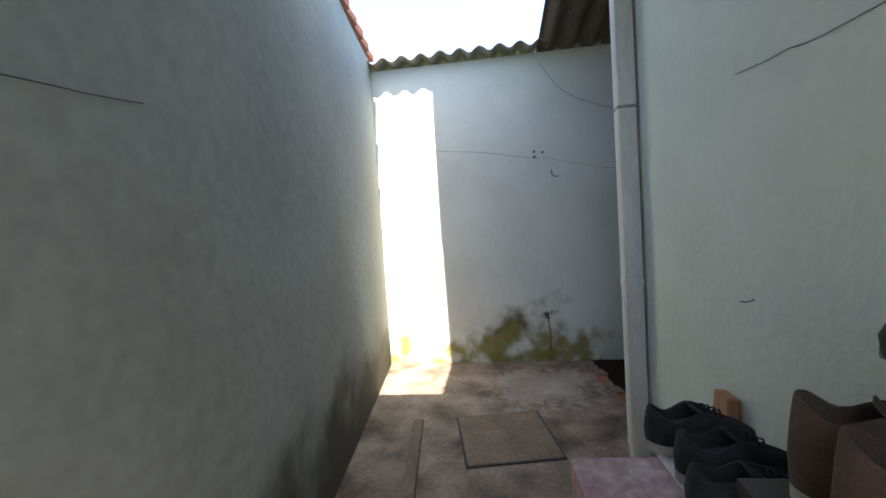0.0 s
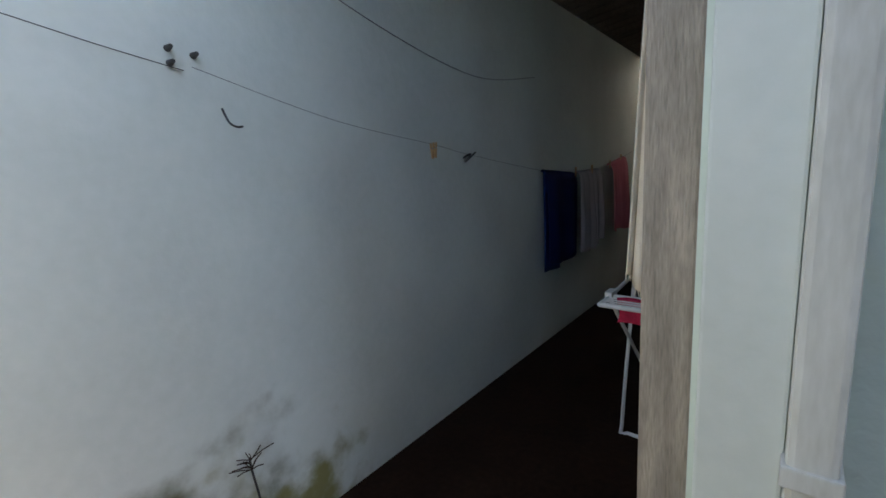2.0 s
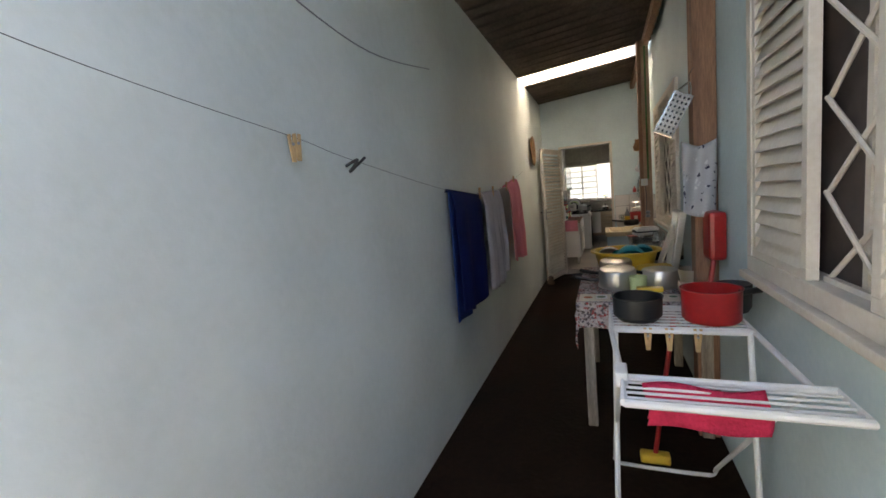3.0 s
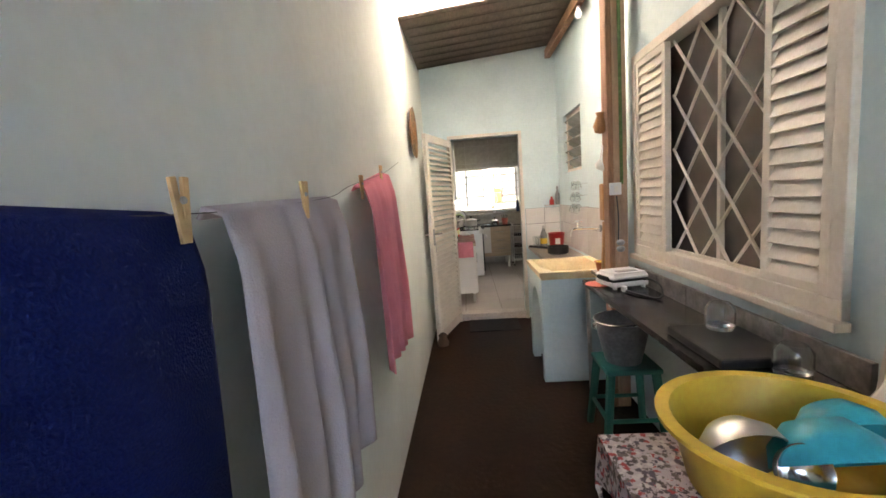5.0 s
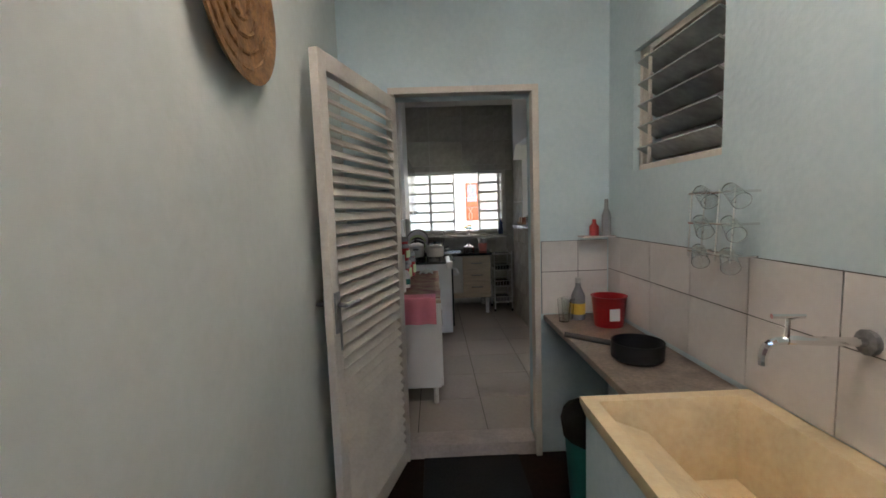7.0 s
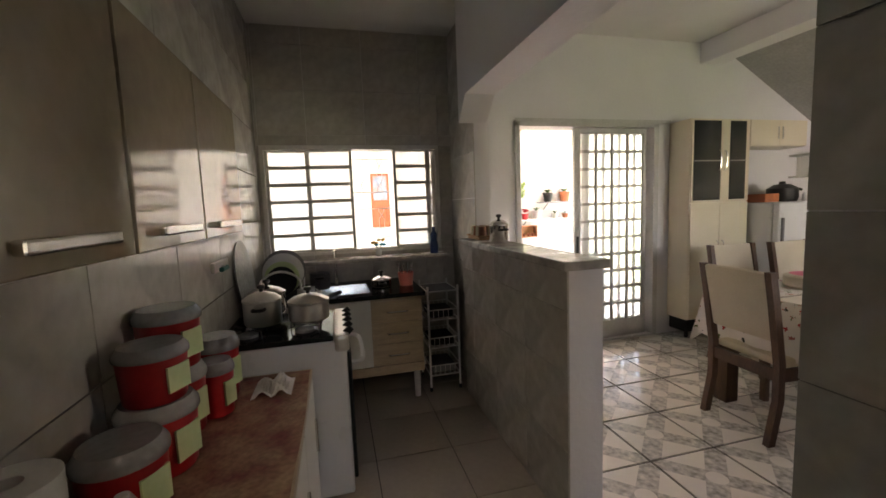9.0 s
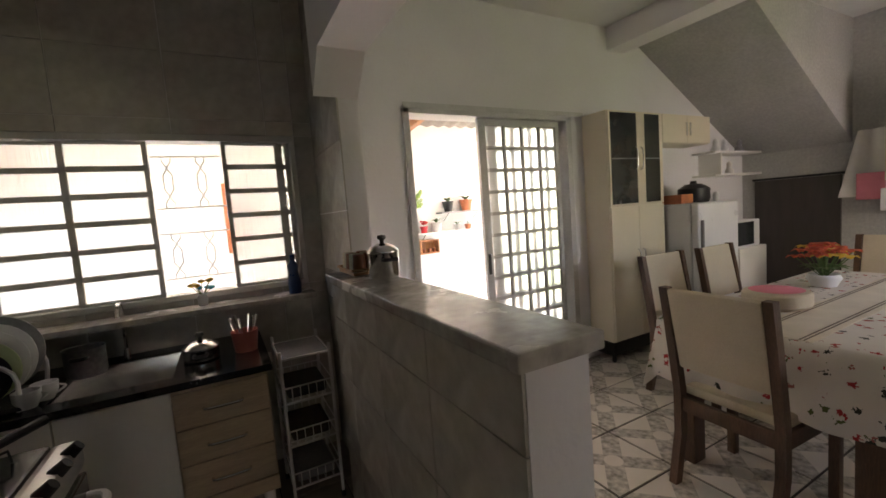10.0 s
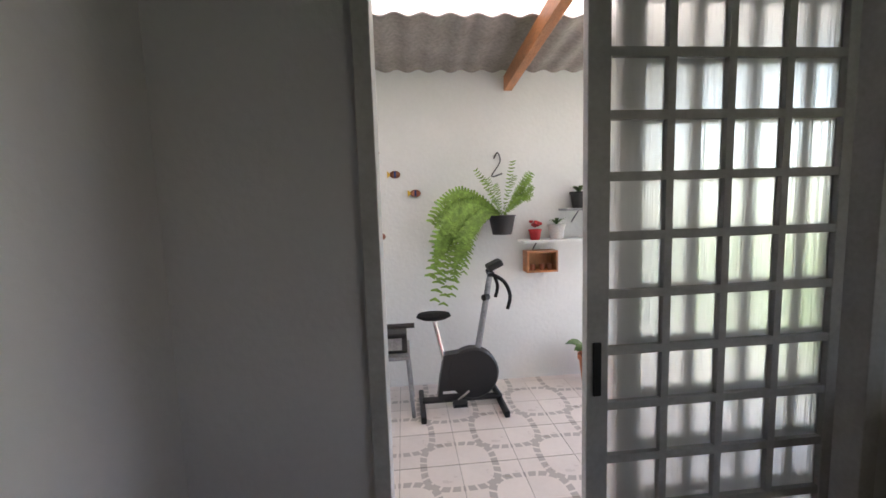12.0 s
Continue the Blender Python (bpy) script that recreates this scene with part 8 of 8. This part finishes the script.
part("body", box(6.30, 6.498, 10.05, 10.30, 1.20, 1.40, 0.01), M["white_app"], t)
for y in (10.12, 10.22):
    part("dial", rod((6.299, y, 1.28), (6.288, y, 1.28), 0.03), M["black"], t)

# wooden steps by the patio door
wst = thing("wooden_step_stool", 1.98, 11.2, FZ, "honey brown wooden step stool of two slatted seats", "step stool")
part("seat", box(1.775, 2.175, 10.90, 11.27, 0.50, 0.53, 0.008), M["stool_wood"], wst)
part("rear_seat", box(1.78, 2.18, 11.285, 11.49, 0.52, 0.55, 0.008), M["stool_wood"], wst)
for x in (1.80, 2.15):
    for y in (10.95, 11.46):
        part("leg", box(x - 0.02, x + 0.02, y - 0.02, y + 0.02, FZ, 0.50, 0.004), M["dark_wood"], wst)
    part("side_rail", box(x - 0.012, x + 0.012, 10.97, 11.44, 0.24, 0.28, 0.003), M["dark_wood"], wst)
part("front_rail", box(1.82, 2.13, 10.938, 10.962, 0.42, 0.47, 0.003), M["dark_wood"], wst)
t = thing("bag_under_stool", 1.98, 11.2, FZ, "crumpled pale plastic bag under the stool", "bag")
part("bag", lathe([(0.0, 0), (0.11, 0.01), (0.13, 0.08), (0.09, 0.15), (0.03, 0.17), (0.0, 0.165)], (1.98, 11.18, FZ), 12), M["grey_lid"], t, smooth=180)

# ================= patio =================
t = thing("pink_rug", 2.68, 12.0, ZP, "pink fringed rug outside the patio door", "rug")
part("rug", box(2.31, 3.02, 11.68, 12.17, ZP, ZP + 0.012, 0.004), M["rug"], t)
for k in range(9):
    y = 11.70 + 0.055 * k
    part("tassel", sheet_fn(lambda u, v: Vector((3.02 + 0.06 * u, y + 0.022 * (v - 0.5) * (1 - 0.5 * u), ZP + 0.006)), 2, 1, 0.004), M["rug"], t)

eb = thing("exercise_bike", 2.8, 13.5, ZP, "black and grey upright exercise bike", "exercise bike")
BY = 13.5
part("flywheel_cover", lathe([(0.0, -0.05), (0.19, -0.05), (0.205, -0.035), (0.205, 0.035), (0.19, 0.05), (0.0, 0.05)], (2.84, BY, 0.24), 32, m=Matrix.Rotation(radians(90), 4, "X")), M["black"], eb, smooth=40)
bm = bmesh.new()
for s in (-1, 1):
    vs = [bm.verts.new((x, BY + 0.045 * s, z)) for x, z in ((2.56, 0.06), (2.86, 0.05), (2.90, 0.43), (2.62, 0.40), (2.58, 0.2))]
    bm.faces.new(vs if s > 0 else vs[::-1])
bm.verts.ensure_lookup_table()
for k in range(5):
    bm.faces.new((bm.verts[k], bm.verts[(k + 1) % 5], bm.verts[5 + (k + 1) % 5], bm.verts[5 + k]))
part("body_cover", bm, M["black"], eb)
part("lettering_bars", box(2.60, 2.76, BY - 0.049, BY - 0.046, 0.095, 0.115), M["paper"], eb, "white lettering on the cover")
part("rear_foot", box(2.42, 2.46, BY - 0.24, BY + 0.24, ZP, ZP + 0.05, 0.01), M["black"], eb)
part("front_foot", box(3.04, 3.08, BY - 0.24, BY + 0.24, ZP, ZP + 0.05, 0.01), M["black"], eb)
part("base_bar", rod((2.44, BY, 0.03), (3.06, BY, 0.03), 0.025), M["black"], eb)
part("front_strut", rod((2.98, BY, 0.15), (3.06, BY, 0.02), 0.022), M["black"], eb)
part("seat_post", rod((2.62, BY, 0.36), (2.555, BY, 0.66), 0.018), M["steel"], eb)
bm = lathe([(0.0, -0.03), (0.07, -0.02), (0.10, 0.0), (0.09, 0.025), (0.0, 0.03)], (0, 0, 0), 18)
bm.transform(Matrix.Translation((2.55, BY, 0.70)) @ Matrix.Diagonal((1.35, 0.85, 1, 1)))
part("saddle", bm, M["rubber"], eb, smooth=180)
part("handle_post", rod((2.88, BY, 0.38), (3.0, BY, 1.02), 0.026, 0.022), M["galv"], eb)
part("console", box(-0.06, 0.06, -0.07, 0.07, -0.025, 0.025, 0.015, m=Matrix.Translation((3.03, BY, 1.08)) @ Matrix.Rotation(radians(-25), 4, "Y")), M["black"], eb)
for s in (-1, 1):
    part("handlebar", tube(arc([(2.99, BY, 1.0), (3.0, BY + s * 0.12, 1.02), (3.06, BY + s * 0.2, 0.98), (3.10, BY + s * 0.2, 0.88), (3.08, BY + s * 0.2, 0.78)], 4), 0.014, 8), M["rubber"], eb)
    part("crank", rod((2.80, BY + s * 0.07, 0.12), (2.80 + s * 0.09, BY + s * 0.09, 0.06), 0.011), M["steel"], eb)
    part("pedal", box(2.76 + s * 0.09, 2.86 + s * 0.09, BY + s * 0.10, BY + s * 0.17, 0.04, 0.065, 0.006), M["black"], eb)
part("tension_knob", rod((2.97, BY - 0.03, 0.84), (2.93, BY - 0.06, 0.84), 0.025), M["black"], eb)

bn = thing("garden_chair", 2.2, 13.55, ZP, "grey metal garden seat at the patio wall", "chair")
part("seat", box(1.85, 2.36, 13.35, 13.75, 0.42, 0.45, 0.01), M["galv"], bn)
for x in (1.90, 2.34):
    for y in (13.38, 13.72):
        part("leg", rod((x + 0.03, y, ZP), (x, y, 0.42), 0.015), M["galv"], bn)
t = thing("black_radio", 2.15, 13.5, 0.45, "black weights box on the garden seat", "box")
part("body", box(2.02, 2.34, 13.42, 13.62, 0.452, 0.60, 0.015), M["black"], t)
part("bar", rod((1.98, 13.50, 0.64), (2.40, 13.50, 0.64), 0.02), M["black"], t)
part("front", box(2.06, 2.30, 13.413, 13.419, 0.48, 0.57), M["galv"], t)

for z, x0, x1 in ((1.21, 3.34, 4.4), (1.47, 3.71, 4.4)):
    s_ = thing("plant_shelf", (x0 + x1) / 2, 13.85, z, "narrow white shelf holding small plant pots", "shelf", "plant shelves")
    part("board", box(x0, x1, 13.76, 13.938, z, z + 0.018, 0.003), M["patio_white"] if z < 1.4 else M["galv"], s_)
    for x in (x0 + 0.12, x1 - 0.1):
        part("bracket", rod((x, 13.936, z - 0.10), (x, 13.79, z - 0.002), 0.006), M["galv"], s_)


def pot_plant(x, y, z, r, h, mt, label, kind, seed):
    t = thing("potted_plant", x, y, z, label, "potted plant", "patio plants")
    part("pot", lathe([(0.0, 0), (r * 0.72, 0), (r * 0.95, h * 0.85), (r * 1.05, h * 0.86), (r * 1.05, h), (r * 0.92, h), (r * 0.88, h * 0.85), (0.0, h * 0.8)], (x, y, z), 22), M[mt], t, smooth=40)
    part("soil", lathe([(r * 0.9, h * 0.88), (0.0, h * 0.9)], (x, y, z), 18), M["soil"], t)
    q = random.Random(seed)
    for k in range(10 if kind != "flower" else 14):
        a, L = q.uniform(0, 6.28), q.uniform(0.6, 1.3) * (r * 2.2 if kind == "leaf" else r * 1.6)
        d = Vector((math.cos(a), math.sin(a) * 0.6, 0))
        c = Vector((x, y, z + h * 0.9))
        w = 0.35 if kind == "leaf" else 0.16
        if kind == "flower":
            cc = c + d * r * q.uniform(0.1, 0.9) + Vector((0, 0, 0.02 + r * q.uniform(0.2, 1.1)))
            part("blossom", lathe([(0.0, -0.01), (0.02, 0.0), (0.018, 0.015), (0.0, 0.018)], cc, 8), M["red"], t, smooth=180)
            continue
        part("leaf", sheet_fn(lambda u, v: c + d * (L * u * 0.8) + Vector((-d.y, d.x, 0)) * (L * w * (v - 0.5) * 2 * math.sin(math.pi * min(1, 0.08 + u * 0.92))) + Vector((0, 0, L * (1.25 * u - 0.9 * u * u))), 6, 2, 0.0), M["leaf2"], t)
    return t


pot_plant(3.47, 13.85, 1.229, 0.055, 0.09, "red", "small red pot with red flowers on the shelf", "flower", 1)
pot_plant(3.66, 13.85, 1.229, 0.075, 0.13, "frame_grey", "dark grey empty-looking plant pot on the shelf", "thin", 2)
pot_plant(3.98, 13.85, 1.229, 0.05, 0.08, "frame_grey", "small dark pot with a seedling", "thin", 3)
pot_plant(4.16, 13.85, 1.229, 0.05, 0.07, "terracotta", "small terracotta pot with a seedling", "thin", 4)
pot_plant(3.86, 13.85, 1.489, 0.075, 0.14, "black", "black pot with a spiky green plant on the upper shelf", "thin", 5)
pot_plant(4.15, 13.85, 1.489, 0.085, 0.15, "terracotta", "terracotta pot on the upper shelf", "thin", 6)
pot_plant(3.93, 13.72, ZP, 0.12, 0.26, "terracotta", "terracotta pot with broad round leaves on the floor", "leaf", 7)
bxs = thing("wooden_niche_box", 3.52, 13.88, 0.95, "orange wooden box shelf with tiny ornaments", "box shelf")
bm = bmesh.new()
for a, b, c, d in ((3.385, 3.655, 0.95, 0.965), (3.385, 3.655, 1.12, 1.135), (3.385, 3.40, 0.965, 1.12), (3.64, 3.655, 0.965, 1.12)):
    box(a, b, 13.80, 13.937, c, d, 0.002, bm)
part("frame", bm, M["orange_wood"], bxs)
part("back", box(3.40, 3.64, 13.925, 13.937, 0.965, 1.12), M["board_wood"], bxs)
for x in (3.45, 3.53, 3.60):
    t = thing("tiny_pot", x, 13.86, 0.965, "tiny terracotta pot in the box shelf", "pot", "tiny pots")
    part("pot", lathe([(0.0, 0), (0.02, 0), (0.026, 0.05), (0.0, 0.045)], (x, 13.86, 0.966), 12), M["amber"], t, smooth=40)

# fern in a wall basket
fe = thing("hanging_fern", 3.18, 13.84, 1.3, "large bright green fern in a hanging wall pot", "fern")
part("pot", lathe([(0.0, 0), (0.08, 0.0), (0.11, 0.15), (0.12, 0.16), (0.0, 0.14)], (3.17, 13.80, 1.29), 20), M["black"], fe, smooth=40)
part("hook", tube(arc([(3.14, 13.935, 1.93), (3.17, 13.92, 1.98), (3.19, 13.92, 1.90), (3.11, 13.90, 1.78), (3.20, 13.88, 1.80)], 4), 0.006, 6), M["wire"], fe)
q = random.Random(12)
for k in range(66):
    left = k < 40
    a = q.uniform(2.3, 3.9) if left else q.uniform(-1.2, 2.4)
    L = q.uniform(0.40, 0.80) if left else q.uniform(0.18, 0.36)
    up = q.uniform(0.25, 0.95) if left else q.uniform(0.9, 1.7)
    d = Vector((math.cos(a), -abs(math.sin(a)) * 0.35 - 0.05, 0)).normalized()
    c0 = Vector((3.17, 13.79, 1.44))
    drop = q.uniform(0.8, 2.1) if left else q.uniform(0.3, 0.7)
    path = lambda u: c0 + d * (L * (u - 0.18 * u * u)) + Vector((0, 0, L * (up * u - drop * 0.8 * u ** 2.3)))
    bm = bmesh.new()
    n_ = 26 if left else 14
    for i in range(n_):
        u = 0.06 + 0.94 * i / n_
        p, f = path(u), (path(min(1, u + 0.02)) - path(u - 0.02)).normalized()
        side = f.cross(Vector((0, 1, 0.25))).normalized()
        for s in (-1, 1):
            l_ = (min(0.052, L * 0.075) if left else 0.02) * math.sin(math.pi * min(1, 0.18 + 0.82 * (1 - u) ** 0.7)) + 0.006
            tip = p + side * (s * l_) + f * 0.012 + Vector((0, q.uniform(-0.012, 0.0), q.uniform(-0.012, 0.004)))
            w_ = L * 0.019
            v = [bm.verts.new(e) for e in (p - f * w_, tip - f * w_ * 0.5, tip + f * w_ * 0.5, p + f * w_)]
            bm.faces.new(v)
    part("frond", bm, M["leaf"], fe)
for x, z in ((2.13, 1.995), (2.295, 1.815), (2.46, 1.655), (2.15, 1.30)):
    f_ = thing("fish_ornament", x, 13.93, z, "small painted fish ornament on the patio wall", "ornament", "fish ornaments")
    bm = lathe([(0.0, -0.012), (0.03, -0.006), (0.038, 0.004), (0.02, 0.012), (0.0, 0.014)], (0, 0, 0), 16)
    bm.transform(Matrix.Translation((x, 13.925, z)) @ Matrix.Rotation(radians(90), 4, "X") @ Matrix.Diagonal((1.2, 0.85, 1, 1)))
    part("body", bm, M["amber"], f_, smooth=180)
    part("stripe", box(x - 0.008, x + 0.008, 13.905, 13.912, z - 0.026, z + 0.026), M["blue_plastic"], f_)
    part("tail", sheet_fn(lambda u, v: Vector((x - 0.035 - 0.03 * u, 13.925, z + (v - 0.5) * 0.06 * u)), 2, 2, 0.006), M["yellow"], f_)
pc = thing("framed_picture", 1.28, 13.93, 1.35, "framed bright seaside painting on the patio wall", "picture")
bm = bmesh.new()
for a, b, c, d in ((1.15, 1.40, 1.22, 1.25), (1.15, 1.40, 1.94, 1.97), (1.15, 1.18, 1.25, 1.94), (1.37, 1.40, 1.25, 1.94)):
    box(a, b, 13.91, 13.938, c, d, 0.004, bm)
part("frame", bm, M["terracotta"], pc)
part("canvas_sky", box(1.18, 1.37, 13.92, 13.93, 1.60, 1.94), M["picture"], pc, "blue sky of the painting")
part("canvas_sand", box(1.18, 1.37, 13.92, 13.93, 1.25, 1.599), M["terracotta"], pc, "warm foreground of the painting")
pc = thing("framed_picture", -0.62, 13.93, 1.89, "framed pink and brown print hung askew on the patio wall", "picture")
Q = Matrix.Translation((-0.68, 13.926, 2.115)) @ Matrix.Rotation(radians(3), 4, "Y")
for a, b, c, d in ((-0.24, 0.24, -0.22, -0.195), (-0.24, 0.24, 0.195, 0.22), (-0.24, -0.215, -0.195, 0.195), (0.215, 0.24, -0.195, 0.195)):
    part("frame_bar", box(a, b, -0.012, 0.012, c, d, 0.004, m=Q), M["terracotta"], pc)
for c, d, mt, lab in ((0.06, 0.195, "pink_cloth", "red upper band of the print"), (-0.04, 0.059, "upholstery", "pale middle band of the print"), (-0.195, -0.041, "shoe_brown", "brown lower band of the print")):
    part("print", box(-0.215, 0.215, -0.004, 0.006, c, d, m=Q), M[mt], pc, lab)
wc = thing("white_garden_chair", 0.9, 13.0, ZP, "white plastic garden chair out on the patio", "chair")
part("seat", box(0.72, 1.12, 12.85, 13.25, 0.38, 0.41, 0.015), M["white_app"], wc)
part("back", tube(arc([(0.74, 13.24, 0.4), (0.73, 13.30, 0.75), (0.80, 13.32, 0.84), (1.04, 13.32, 0.84), (1.11, 13.30, 0.75), (1.10, 13.24, 0.4)], 4), 0.018, 8), M["white_app"], wc)
for x in (0.75, 1.09):
    for y in (12.88, 13.22):
        part("leg", rod((x, y, ZP), (x, y, 0.39), 0.018), M["white_app"], wc)

# ---- far garden beyond the open side of the patio ----
hd = struct(part("backdrop_hedge", sheet_fn(lambda u, v: Vector((55, -40 + 80 * u, -0.3 + 9 * v + 2 * math.sin(u * 40) * v)), 60, 6, 0.2), M["foliage"]), "far green trees beyond the houses", "backdrop")

# ================= laid tiles =================
struct(part("tile_grout", box(1.4765, 1.4797, 5.90, 7.855, 0.863, 1.285), M["grout"]), "dark grout bed behind the wash-place tiles", "trim")
struct(part("tile_grout", box(1.09, 1.47, 7.8565, 7.8597, 0.846, 1.265), M["grout"]), "dark grout bed behind the corner tiles", "trim")
tiles_wall(bpy.data.objects["wall_house_west"], 1.48, "y", cuts(5.90, 7.85, 0.30), [0.862, 1.10, 1.285], M["tile_white"], -1)
tiles_wall(bpy.data.objects["wall_end"], 7.86, "x", [1.09, 1.30, 1.47], [0.845, 1.09, 1.265], M["tile_white"], -1)
tiles_wall(wall_kitchen_west, KW - 0.008, "y", cuts(8.0, 11.49, 0.56), cuts(ZK, 2.9, 0.335), M["tile_grey"], 1)
tiles_wall(wall_patio, 11.5, "x", [KW, 0.1, 0.46, 0.92, 1.38, 1.53, 1.642], [ZK, 0.40, 0.74, 1.06, 1.12, 2.0, 2.08, 2.42, 2.76, 2.9], M["tile_grey"], -1, holes=((0.1, 1.53, 1.12, 2.0),))
tiles_wall(half_wall, 1.538, "y", cuts(9.46, 10.87, 0.40), [ZK, 0.42, 0.76, 1.03, 1.20], M["tile_grey"], -1)
tiles_wall(pier, 1.642, "y", [10.87, 11.18, 11.49], [ZK, 0.42, 0.76, 1.03, 1.20, 1.53, 1.87, 2.2, 2.55, 2.89], M["tile_grey"], -1)
tiles_wall(wall_divider, 1.538, "y", [8.0, 8.4, 8.6], [ZK, 0.42, 0.76, 1.10, 1.44, 1.78, 2.12, 2.46, 2.89], M["tile_grey"], -1)
tiles_floor(FH, KW, 1.538, 8.0, 11.5, ZK, 0.44, 0.44, M["tile_floor"], ox=0.78 - 0.44, oy=8.0)
tiles_floor(FH, 1.72, 6.5, 8.0, 11.5, ZK, 0.42, 0.42, M["tile_dining"], gap=0.014, ox=3.03, oy=10.58, skip=((1.5, 1.75, 10.87, 11.5),))
tiles_floor(FH, 1.538, 1.64, 10.872, 11.5, ZK, 0.44, 0.44, M["tile_floor"], ox=0.78 - 0.44, oy=8.0)
tiles_floor(FH, 1.538, 1.72, 8.6, 9.46, ZK, 0.44, 0.44, M["tile_floor"], ox=0.78 - 0.44, oy=8.0)
tiles_floor(FP, -1.2, 7.2, 11.66, 13.94, ZP, 0.365, 0.365, M["tile_patio"], ox=2.63, oy=12.766, other=M["tile_patio_turned"])
